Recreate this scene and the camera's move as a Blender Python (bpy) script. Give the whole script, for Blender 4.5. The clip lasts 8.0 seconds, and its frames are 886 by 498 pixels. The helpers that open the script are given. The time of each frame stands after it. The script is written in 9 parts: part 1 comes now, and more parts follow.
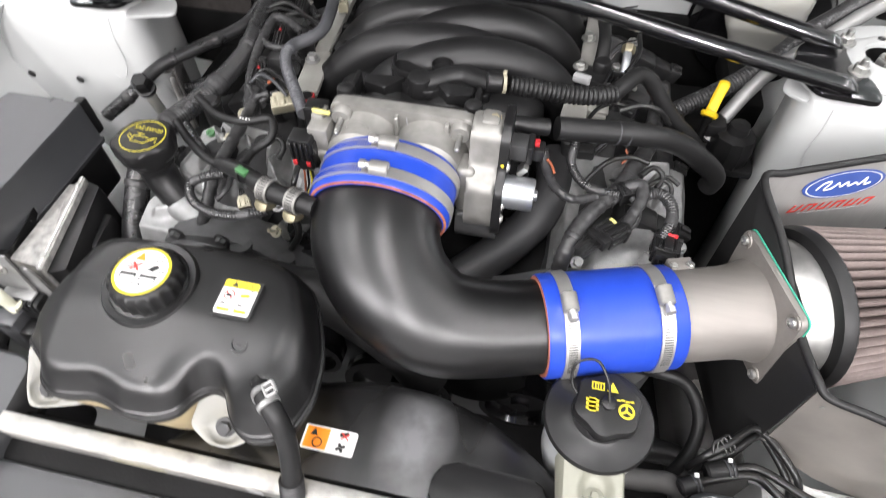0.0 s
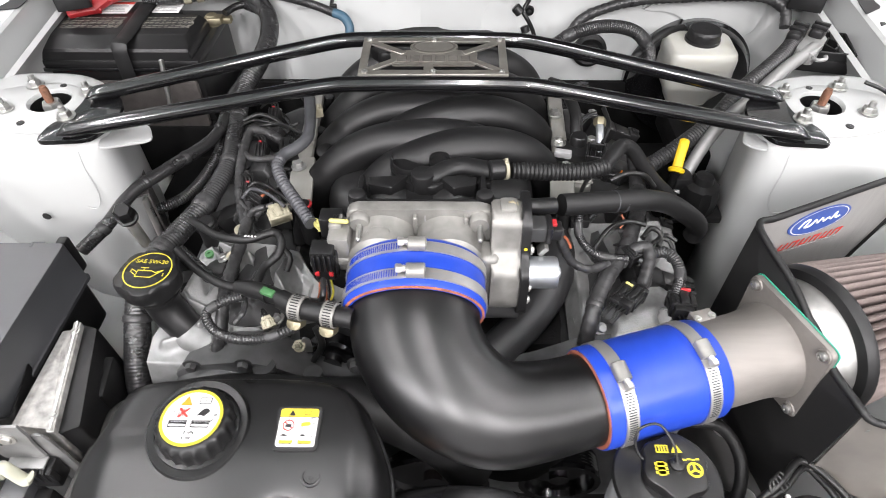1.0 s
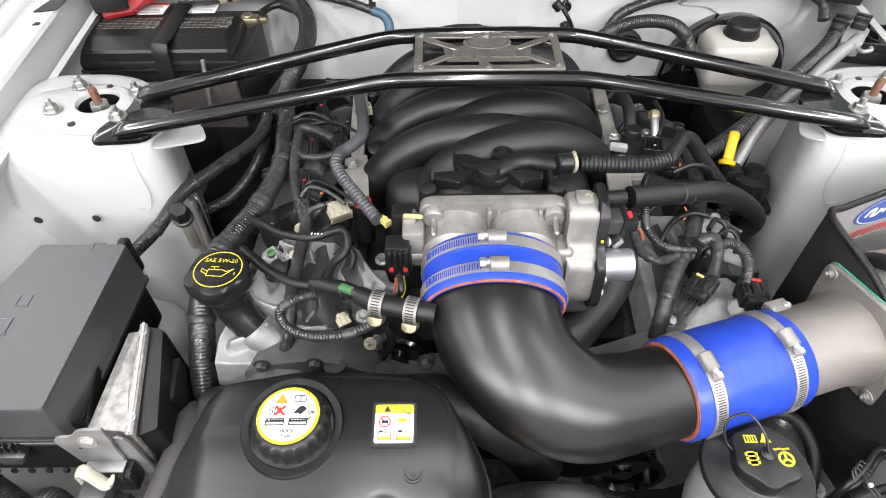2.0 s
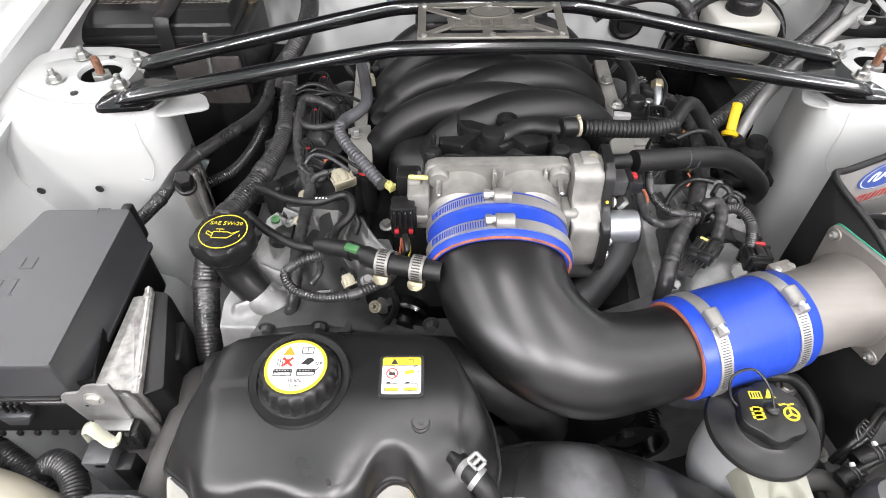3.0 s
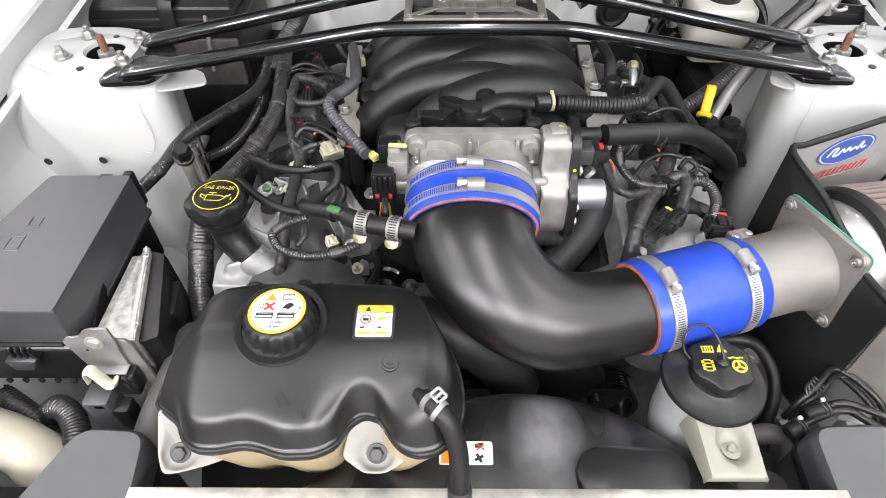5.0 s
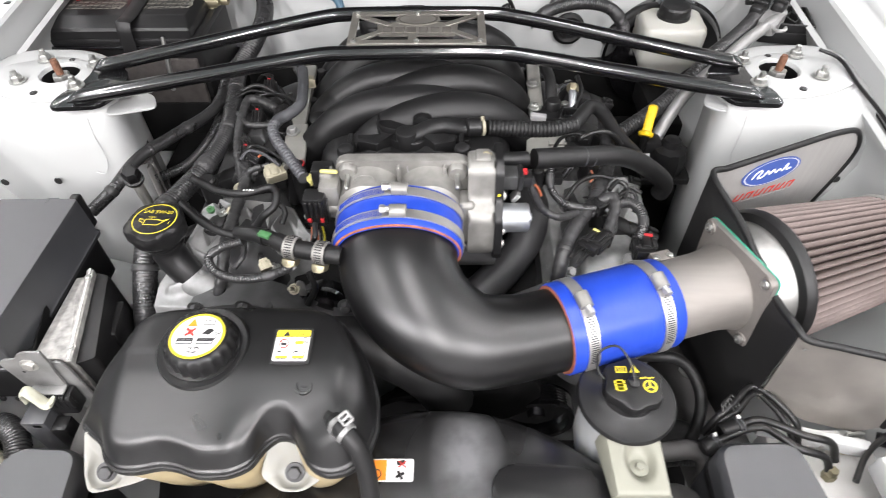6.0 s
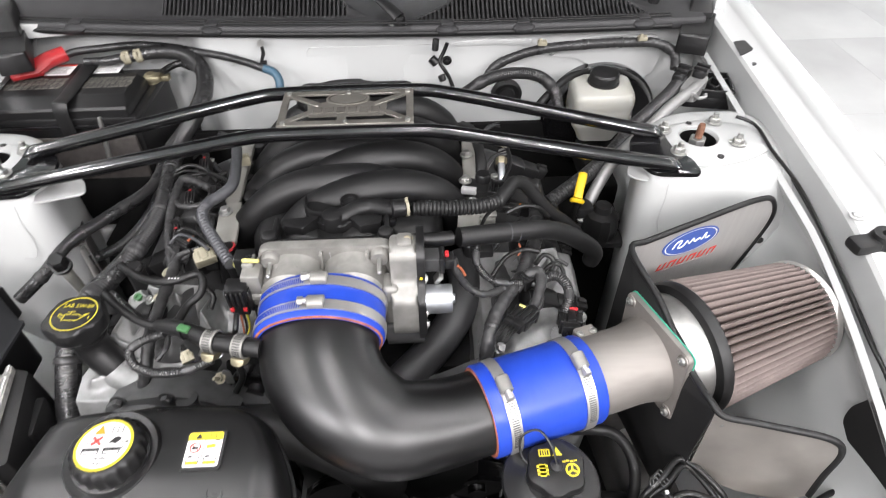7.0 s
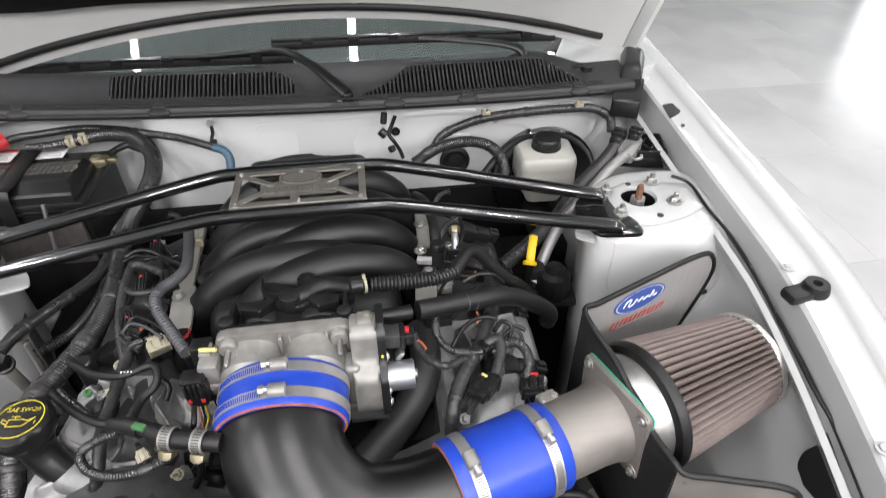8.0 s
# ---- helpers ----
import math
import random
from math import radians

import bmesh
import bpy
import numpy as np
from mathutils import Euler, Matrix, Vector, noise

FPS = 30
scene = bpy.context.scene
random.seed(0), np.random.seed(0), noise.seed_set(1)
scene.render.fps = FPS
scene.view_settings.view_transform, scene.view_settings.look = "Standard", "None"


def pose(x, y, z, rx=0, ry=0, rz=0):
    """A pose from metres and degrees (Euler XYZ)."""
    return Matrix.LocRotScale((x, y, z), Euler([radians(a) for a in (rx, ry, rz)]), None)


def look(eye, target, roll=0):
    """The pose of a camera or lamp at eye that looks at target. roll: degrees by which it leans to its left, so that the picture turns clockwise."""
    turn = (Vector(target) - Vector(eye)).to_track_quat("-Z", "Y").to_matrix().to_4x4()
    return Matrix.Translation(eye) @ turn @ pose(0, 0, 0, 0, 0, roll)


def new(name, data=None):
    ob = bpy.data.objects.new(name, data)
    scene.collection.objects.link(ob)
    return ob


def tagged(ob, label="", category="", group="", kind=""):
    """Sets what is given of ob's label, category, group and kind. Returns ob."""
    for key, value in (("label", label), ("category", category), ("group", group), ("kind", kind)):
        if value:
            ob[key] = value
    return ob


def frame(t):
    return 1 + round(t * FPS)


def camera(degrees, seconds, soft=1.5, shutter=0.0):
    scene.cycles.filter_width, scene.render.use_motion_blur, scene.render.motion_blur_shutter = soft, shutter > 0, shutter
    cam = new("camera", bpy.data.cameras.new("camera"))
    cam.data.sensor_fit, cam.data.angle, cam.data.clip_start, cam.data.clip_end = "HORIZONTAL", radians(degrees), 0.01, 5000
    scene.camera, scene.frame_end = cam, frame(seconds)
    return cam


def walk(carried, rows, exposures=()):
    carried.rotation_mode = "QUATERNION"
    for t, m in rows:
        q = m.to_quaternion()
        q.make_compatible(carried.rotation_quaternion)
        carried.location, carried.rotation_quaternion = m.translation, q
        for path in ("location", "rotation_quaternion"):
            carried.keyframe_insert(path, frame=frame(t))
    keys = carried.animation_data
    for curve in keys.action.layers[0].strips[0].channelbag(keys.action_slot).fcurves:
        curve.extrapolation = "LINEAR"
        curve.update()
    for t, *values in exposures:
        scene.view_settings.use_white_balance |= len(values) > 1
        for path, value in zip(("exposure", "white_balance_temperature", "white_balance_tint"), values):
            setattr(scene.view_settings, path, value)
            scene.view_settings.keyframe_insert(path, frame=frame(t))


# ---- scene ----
cam = camera(74.5, 8.0, soft=0.65, shutter=0.4)
PATH = [
    (0, (0.127, -0.646, 1.344), (-0.127, 0.531, -0.253), -0.2),
    (0.5, (0.078, -0.649, 1.364), (-0.065, 0.678, -0.125), -0.3),
    (1, (0.025, -0.641, 1.368), (-0.001, 0.729, -0.089), -0.4),
    (1.5, (-0.032, -0.632, 1.368), (-0.034, 0.744, -0.084), -0.4),
    (1.7, (-0.047, -0.637, 1.365), (-0.052, 0.743, -0.083), -0.6),
    (2.8, (-0.062, -0.662, 1.34), (-0.062, 0.708, -0.116), -0.7),
    (3, (-0.063, -0.671, 1.335), (-0.061, 0.701, -0.121), -0.6),
    (3.5, (-0.057, -0.695, 1.337), (-0.057, 0.674, -0.121), -0.6),
    (4, (-0.051, -0.71, 1.333), (-0.055, 0.659, -0.125), -0.6),
    (4.2, (-0.048, -0.713, 1.334), (-0.057, 0.65, -0.13), -0.7),
    (5.3, (-0.022, -0.726, 1.345), (-0.044, 0.643, -0.113), -0.6),
    (5.5, (-0.011, -0.723, 1.352), (-0.036, 0.644, -0.108), -0.8),
    (6, (0.045, -0.721, 1.37), (0.023, 0.647, -0.088), -0.8),
    (6.5, (0.1, -0.712, 1.396), (0.091, 0.666, -0.054), -0.6),
    (7, (0.108, -0.689, 1.409), (0.158, 0.766, 0.038), -0.8),
    (7.5, (0.105, -0.679, 1.405), (0.276, 0.813, 0.084), -0.5),
    (8, (0.108, -0.68, 1.438), (0.318, 0.873, 0.196), -0.4),
]
walk(cam, [(t, look(eye, target, roll)) for t, eye, target, roll in PATH], [(0.0, 0.0), (6.5, 0.0), (7.0, -0.06), (7.5, -0.22), (8.0, -0.38)])
scene.view_settings.exposure = 0.0
world = bpy.data.worlds.new("world")
scene.world = world
world.use_nodes = True
world.node_tree.nodes["Background"].inputs[0].default_value = (0.9, 0.95, 1.0, 1)
world.node_tree.nodes["Background"].inputs[1].default_value = 0.3


def tube_lamp(x, y, z, w, l, power):
    data = bpy.data.lights.new("ceiling_tube_light", "AREA")
    data.shape, data.size, data.size_y, data.energy = "RECTANGLE", w, l, power
    data.color = (1.0, 0.953, 0.969)
    ob = new("ceiling_tube_light", data)
    ob.location = (x, y, z)
    return ob


# rows of long ceiling tubes, running along the car
for lx in (-3.4, -1.7, 0.0, 1.7, 3.4):
    for ly in (-4.2, -1.2, 1.8):
        tube_lamp(lx + 0.12, ly, 3.42, 0.06, 2.3, {-4.2: 209, -1.2: 49, 1.8: 42}[ly])

# daylight through the glazed door in the east wall
data = bpy.data.lights.new("door_daylight", "AREA")
data.shape, data.size, data.size_y, data.energy = "RECTANGLE", 2.6, 2.4, 130
data.color = (0.95, 0.98, 1.0)
day = new("door_daylight", data)
day.location = (7.9, 6.6, 1.5)
day.rotation_euler = (0, radians(90), 0)

# ---------------------------------------------------------------- materials


def material(name, colour, rough=0.5, metal=0.0, spread=0.12, scale=60.0, bump=0.0, bump_scale=900.0, coat=0.0, blotch=0.0, spec=0.38, trans=0.0, sss=0.0, stretch=(1, 1, 1), rough_spread=0.12):
    m = bpy.data.materials.new(name)
    m.use_nodes = True
    nt = m.node_tree
    n, lk = nt.nodes, nt.links
    b = n["Principled BSDF"]
    b.inputs["Metallic"].default_value = metal
    b.inputs["Coat Weight"].default_value = coat
    b.inputs["Coat Roughness"].default_value = 0.06
    b.inputs["Specular IOR Level"].default_value = spec
    b.inputs["Transmission Weight"].default_value = trans
    b.inputs["Subsurface Weight"].default_value = sss
    b.inputs["Subsurface Radius"].default_value = (0.02, 0.018, 0.012)
    tc, mp = n.new("ShaderNodeTexCoord"), n.new("ShaderNodeMapping")
    mp.inputs["Scale"].default_value = stretch
    lk.new(tc.outputs["Object"], mp.inputs[0])
    a, c = n.new("ShaderNodeTexNoise"), n.new("ShaderNodeTexNoise")
    a.inputs["Scale"].default_value, a.inputs["Detail"].default_value = scale, 5
    c.inputs["Scale"].default_value, c.inputs["Detail"].default_value = scale * 0.13, 3
    lk.new(mp.outputs[0], a.inputs["Vector"]), lk.new(mp.outputs[0], c.inputs["Vector"])
    mix = n.new("ShaderNodeMath")
    mix.operation = "MULTIPLY_ADD"
    mix.inputs[1].default_value = 0.5
    half = n.new("ShaderNodeMath")
    half.operation = "MULTIPLY"
    half.inputs[1].default_value = 0.5
    lk.new(c.outputs["Fac"], half.inputs[0])
    lk.new(a.outputs["Fac"], mix.inputs[0]), lk.new(half.outputs[0], mix.inputs[2])
    ramp = n.new("ShaderNodeMapRange")
    ramp.inputs[1].default_value, ramp.inputs[2].default_value = 0.32, 0.68
    ramp.inputs[3].default_value, ramp.inputs[4].default_value = 1 - spread - blotch, 1 + spread
    lk.new(mix.outputs[0], ramp.inputs[0])
    mul = n.new("ShaderNodeVectorMath")
    mul.operation = "SCALE"
    mul.inputs[0].default_value = colour[:3]
    lk.new(ramp.outputs[0], mul.inputs["Scale"])
    lk.new(mul.outputs[0], b.inputs["Base Color"])
    rr = n.new("ShaderNodeMapRange")
    rr.inputs[1].default_value, rr.inputs[2].default_value = 0.3, 0.7
    rr.inputs[3].default_value, rr.inputs[4].default_value = max(0.02, rough - rough_spread * rough), min(1, rough + rough_spread * rough)
    lk.new(c.outputs["Fac"], rr.inputs[0]), lk.new(rr.outputs[0], b.inputs["Roughness"])
    if bump:
        d, bp = n.new("ShaderNodeTexNoise"), n.new("ShaderNodeBump")
        d.inputs["Scale"].default_value, d.inputs["Detail"].default_value = bump_scale, 3
        bp.inputs["Strength"].default_value, bp.inputs["Distance"].default_value = bump, 0.001 if bump_scale < 800 else 0.00025
        lk.new(mp.outputs[0], d.inputs["Vector"]), lk.new(d.outputs["Fac"], bp.inputs["Height"])
        lk.new(bp.outputs[0], b.inputs["Normal"])
    return m


# one white body paint, darkened here for towers that catch too much light
WHITE_DIM = material("white_paint_darkened", (0.372, 0.379, 0.374), 0.32, spread=0.03, scale=9, coat=0.35, bump=0.04, bump_scale=160)
# same white, lightened because little light reaches the hood's underside
HOOD_LIT = material("white_paint_lightened", (0.53, 0.535, 0.52), 0.4, spread=0.05, scale=9, coat=0.2)
# same white kept lighter, also brightens the dim apron and firewall
WHITE_LIT = material("white_gloss_paint_lighter", (0.465, 0.475, 0.47), 0.2, spread=0.015, scale=4, coat=0.8)
BLACK = material("black_plastic", (0.009, 0.009, 0.0093), 0.36, spread=0.15, scale=50, bump=0.12, bump_scale=1400)
SATIN = material("satin_black_plastic", (0.0065, 0.0065, 0.0067), 0.335, spread=0.3, scale=60, bump=0.16, bump_scale=1300, blotch=0.15, spec=0.57, rough_spread=0.2)
ELBOW = material("satin_black_tube", (0.004, 0.004, 0.0042), 0.325, spread=0.25, scale=18, bump=0.14, bump_scale=1500, blotch=0.1, spec=0.62, rough_spread=0.15)
MANIFOLD = material("moulded_black_plastic", (0.007, 0.007, 0.0073), 0.46, spread=0.2, scale=25, bump=0.1, bump_scale=900, blotch=0.1, spec=0.42)
GLOSS = material("gloss_black_paint", (0.005, 0.005, 0.0055), 0.17, spread=0.2, scale=30, coat=0.8, bump=0.015, bump_scale=220)
RUBBER = material("black_rubber", (0.008, 0.008, 0.0082), 0.48, spread=0.2, scale=70, bump=0.12, bump_scale=1200)
LOOM = material("corrugated_black_loom", (0.019, 0.019, 0.0195), 0.28, spread=0.25, scale=120, spec=0.6)
TAPE = material("black_cloth_tape", (0.027, 0.027, 0.0275), 0.3, spread=0.4, scale=220, bump=0.8, bump_scale=160)
WIRE = material("black_wire_skin", (0.009, 0.009, 0.009), 0.34, spread=0.2, scale=90)
GREYHOSE = material("grey_loom", (0.045, 0.046, 0.05), 0.45, spread=0.2, scale=120)
CAST = material("cast_aluminium", (0.25, 0.245, 0.23), 0.52, 0.55, spread=0.2, scale=80, bump=0.35, bump_scale=1500, blotch=0.06)
CASTDARK = material("dark_cast_cover", (0.1, 0.101, 0.102), 0.5, 0.5, spread=0.25, scale=45, bump=0.3, bump_scale=900, blotch=0.25)
MOTORCAN = material("plated_motor_can", (0.36, 0.375, 0.39), 0.42, 0.9, spread=0.08, scale=120)
MAG = material("grey_cast_cover", (0.31, 0.31, 0.305), 0.42, 0.55, spread=0.22, scale=45, bump=0.3, bump_scale=900, blotch=0.2)
CASTGREY = material("weathered_cast_cover", (0.265, 0.267, 0.265), 0.48, 0.6, spread=0.28, scale=45, bump=0.4, bump_scale=700, blotch=0.3)
STEEL = material("bright_steel", (0.52, 0.51, 0.49), 0.42, 0.85, spread=0.06, scale=120)
ZINC = material("zinc_plate", (0.416, 0.416, 0.400), 0.36, 0.9, spread=0.12, scale=150, bump=0.1)
GOLDZINC = material("yellow_zinc", (0.34, 0.305, 0.21), 0.45, 0.9, spread=0.15, scale=150)
RUST = material("rusty_stud", (0.16, 0.08, 0.05), 0.7, 0.4, spread=0.35, scale=300, bump=0.5, bump_scale=700)
BLUE = material("blue_silicone", (0.016, 0.05, 0.37), 0.36, spread=0.1, scale=40, bump=0.3, bump_scale=90, stretch=(1.6, 0.5, 0.5), rough_spread=0.3)
ORANGE = material("orange_cord", (0.3, 0.1, 0.06), 0.6, spread=0.5, scale=700)
BRUSHED = material("brushed_tube", (0.24, 0.224, 0.208), 0.58, 0.65, spread=0.06, scale=60, bump=0.12, bump_scale=500, stretch=(0.15, 3, 3))
GREEN = material("green_gasket", (0.04, 0.3, 0.2), 0.5, spread=0.1)
PLEAT = material("oiled_cotton_pleats", (0.15, 0.12, 0.111), 0.72, spread=0.14, scale=260, bump=0.22, bump_scale=1600, blotch=0.06)
GREYBOX = material("dark_grey_plastic", (0.034, 0.035, 0.038), 0.42, spread=0.12, scale=40, bump=0.25, bump_scale=1500, spec=1.0)
TANK = material("milky_tank_plastic", (0.24, 0.236, 0.215), 0.38, spread=0.06, scale=20, sss=0.25)
AMBER = material("amber_tank_plastic", (0.4, 0.33, 0.2), 0.36, spread=0.15, scale=20, sss=0.25)
PALE = material("pale_plastic", (0.36, 0.36, 0.29), 0.4, spread=0.08, scale=30, sss=0.15)
YELLOW = material("yellow_print", (0.56, 0.46, 0.03), 0.5, spread=0.05)
# yellow dimmed in colour for the glancing gloss on the oil cap
YELLOWDULL = material("dimmed_yellow_print", (0.5, 0.43, 0.04), 0.45, spread=0.25, scale=220)
CORRODED = material("corroded_aluminium", (0.52, 0.51, 0.485), 0.5, 0.5, spread=0.3, scale=110, bump=0.4, bump_scale=500, blotch=0.3)
ALU = material("milled_aluminium", (0.66, 0.65, 0.63), 0.5, 0.3, spread=0.1, scale=60, bump=0.15, bump_scale=900)
YELLOWP = material("yellow_plastic", (0.6, 0.4, 0.012), 0.4, spread=0.06)
PAPER = material("white_sticker", (0.66, 0.66, 0.65), 0.4, spread=0.03)
# print black, also the painted shade inside holes
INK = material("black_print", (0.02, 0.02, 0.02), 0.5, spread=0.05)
GREYINK = material("grey_print", (0.3, 0.3, 0.3), 0.5, spread=0.05)
REDP = material("red_print", (0.5, 0.045, 0.035), 0.45, spread=0.05)
REDPL = material("red_plastic", (0.36, 0.022, 0.026), 0.38, spread=0.08, bump=0.05)
ORANGEP = material("orange_print", (0.85, 0.24, 0.02), 0.45, spread=0.05)
BLUEP = material("blue_print", (0.045, 0.085, 0.3), 0.4, spread=0.06)
BEIGE = material("beige_connector", (0.27, 0.25, 0.185), 0.45, spread=0.08)
GREENPL = material("green_clip", (0.05, 0.14, 0.055), 0.4, spread=0.08)
BLUEHOSE = material("blue_hose", (0.04, 0.085, 0.125), 0.5, spread=0.1)
# near-black; also puts the shade of gaps and openings into colour
DARK = material("near_black_grime_and_shade", (0.005, 0.005, 0.005), 0.7, 0.0, spec=0.15, spread=0.4, scale=30, bump=0.3, bump_scale=400)
BADGE = material("badge_plate_metal", (0.36, 0.345, 0.31), 0.4, 0.85, spread=0.1, scale=140, bump=0.2, bump_scale=900)
COWLM = material("weathered_black_plastic", (0.024, 0.024, 0.025), 0.5, spread=0.2, scale=40, bump=0.15, bump_scale=1200)
FLOORM = material("polished_grey_floor", (0.5, 0.5, 0.497), 0.2, spread=0.1, scale=1.6, bump=0.02, bump_scale=8)
TILEM = material("polished_floor_tile", (0.43, 0.43, 0.426), 0.2, spread=0.16, scale=2.2, bump=0.02, bump_scale=8)
nt = TILEM.node_tree
info, tone, shade = (nt.nodes.new("ShaderNode" + k) for k in ("ObjectInfo", "MapRange", "VectorMath"))
shade.operation, tone.inputs[3].default_value, tone.inputs[4].default_value = "SCALE", 0.96, 1.04
body = nt.nodes["Principled BSDF"]
nt.links.new(info.outputs["Random"], tone.inputs[0])
nt.links.new(body.inputs["Base Color"].links[0].from_socket, shade.inputs[0])
nt.links.new(tone.outputs[0], shade.inputs["Scale"])
nt.links.new(shade.outputs[0], body.inputs["Base Color"])
WALLM = material("white_wall_paint", (0.5, 0.5, 0.5), 0.7, spread=0.03, scale=3)
CEILM = material("pale_teal_ceiling_sheet", (0.6, 0.72, 0.71), 0.6, spread=0.1, scale=3)
BATTEN = material("white_ceiling_batten", (0.8, 0.8, 0.8), 0.5, spread=0.05, scale=3)
GLASSM = material("windscreen_glass", (0.6, 0.68, 0.67), 0.02, spread=0.01, spec=0.75, trans=1.0)
DASHM = material("grey_dashboard_skin", (0.03, 0.031, 0.031), 0.6, spread=0.15, scale=40, bump=0.2, bump_scale=900)
COVERM = material("dark_engine_cover", (0.05, 0.0505, 0.051), 0.42, 0.2, spread=0.25, scale=45, bump=0.3, bump_scale=900, blotch=0.2)
WING = material("woven_silver_sheet", (0.34, 0.332, 0.32), 0.42, 0.35, spread=0.07, scale=160, bump=0.2, bump_scale=700, stretch=(1, 1, 0.12))
FELT = material("brown_grey_felt", (0.055, 0.049, 0.046), 0.9, spread=0.3, scale=90, bump=0.5, bump_scale=700)
WINGM = material("bare_sheet_metal", (0.4, 0.375, 0.345), 0.36, 0.75, spread=0.1, scale=25, bump=0.06, bump_scale=60, blotch=0.1)
CREAM = material("cream_bracket_plastic", (0.212, 0.212, 0.174), 0.45, spread=0.12, scale=40, bump=0.1)
CREAMY = material("cream_neck_plastic", (0.36, 0.335, 0.27), 0.4, spread=0.08, scale=20, sss=0.2)
MILKY = material("bluish_milky_plastic", (0.33, 0.34, 0.345), 0.4, spread=0.06, scale=25, sss=0.2)
TAGM = material("pale_yellow_tag", (0.5, 0.46, 0.16), 0.5, spread=0.2, scale=200)
DARKSHEET = material("dark_sheet_metal", (0.02, 0.02, 0.02), 0.5, 0.35, spread=0.12, scale=30, bump=0.05, bump_scale=300)
BRAKEP = material("milky_reservoir_plastic", (0.35, 0.348, 0.318), 0.4, spread=0.05, scale=25, sss=0.2)
STRIP = material("worn_metal_strip", (0.5, 0.49, 0.46), 0.42, 0.7, spread=0.22, scale=55, bump=0.25, bump_scale=400, blotch=0.25)
ENGRAVE = material("engraved_metal", (0.16, 0.15, 0.135), 0.5, 0.6, spread=0.15, scale=200)
PRINT = material("faded_cream_print", (0.13, 0.125, 0.11), 0.6, spread=0.25, scale=400)
RAILM = material("stamped_rail_metal", (0.27, 0.265, 0.245), 0.5, 0.3, spread=0.12, scale=60, bump=0.15, bump_scale=900)
PIPEGREY = material("dusty_grey_rubber", (0.062, 0.06, 0.058), 0.6, spread=0.15, scale=40, bump=0.1)
PIPEALU = material("dull_aluminium_pipe", (0.28, 0.28, 0.275), 0.48, 0.6, spread=0.12, scale=60, bump=0.1)
CONDUIT = material("grey_ribbed_conduit", (0.05, 0.051, 0.056), 0.4, spread=0.15, scale=90)
COPPER = material("red_brown_wire", (0.3, 0.09, 0.045), 0.5)

# ---------------------------------------------------------------- mesh helpers


def root_of(ob):
    while ob.parent:
        ob = ob.parent
    return ob


def thing(name, label, category, at=(0, 0, 0), group="", kind=""):
    ob = new(name)
    ob.empty_display_size = 0.02
    ob.location = at
    return tagged(ob, label, category, group, kind)


def mesh_of(name, bm, mat, sharp=38):
    bmesh.ops.recalc_face_normals(bm, faces=bm.faces)
    me = bpy.data.meshes.new(name)
    for f in bm.faces:
        f.smooth = True
    bm.to_mesh(me)
    bm.free()
    me.set_sharp_from_angle(angle=radians(sharp))
    for x in (mat if isinstance(mat, (list, tuple)) else [mat]):
        me.materials.append(x)
    return me


def part(name, bm, mat, parent, label="", sharp=38):
    """One mesh object under a thing or a part; the bmesh is in world metres."""
    at = root_of(parent).location
    bmesh.ops.translate(bm, verts=bm.verts, vec=-at)
    ob = new(name, mesh_of(name, bm, mat, sharp))
    ob.parent = parent
    if label:
        ob["label"] = label
    return ob


def solo(name, bm, mat, label, category, group="", kind="", sharp=38):
    """A thing that is one mesh."""
    lo = [min(v.co[i] for v in bm.verts) for i in range(3)]
    hi = [max(v.co[i] for v in bm.verts) for i in range(3)]
    at = Vector(((lo[0] + hi[0]) / 2, (lo[1] + hi[1]) / 2, lo[2]))
    bmesh.ops.translate(bm, verts=bm.verts, vec=-at)
    ob = new(name, mesh_of(name, bm, mat, sharp))
    ob.location = at
    return tagged(ob, label, category, group, kind)


def along(p, q, twist=0.0):
    """A pose at p whose z axis points to q."""
    d = Vector(q) - Vector(p)
    return Matrix.Translation(p) @ d.to_track_quat("Z", "Y").to_matrix().to_4x4() @ Matrix.Rotation(radians(twist), 4, "Z")


def box(bm, c, s, r=0.003, m=None, seg=2):
    """A box of size s round c with rounded edges; m poses it."""
    vs = bmesh.ops.create_cube(bm, size=1)["verts"]
    bmesh.ops.scale(bm, verts=vs, vec=s)
    bmesh.ops.translate(bm, verts=vs, vec=c)
    if r:
        es = list({e for v in vs for e in v.link_edges})
        out = bmesh.ops.bevel(bm, geom=es, offset=min(r, 0.49 * min(s)), segments=seg, affect="EDGES", profile=0.5)
        vs = list({v for f in out["faces"] for v in f.verts})
    if m is not None:
        bmesh.ops.transform(bm, matrix=m, verts=vs)
    return bm


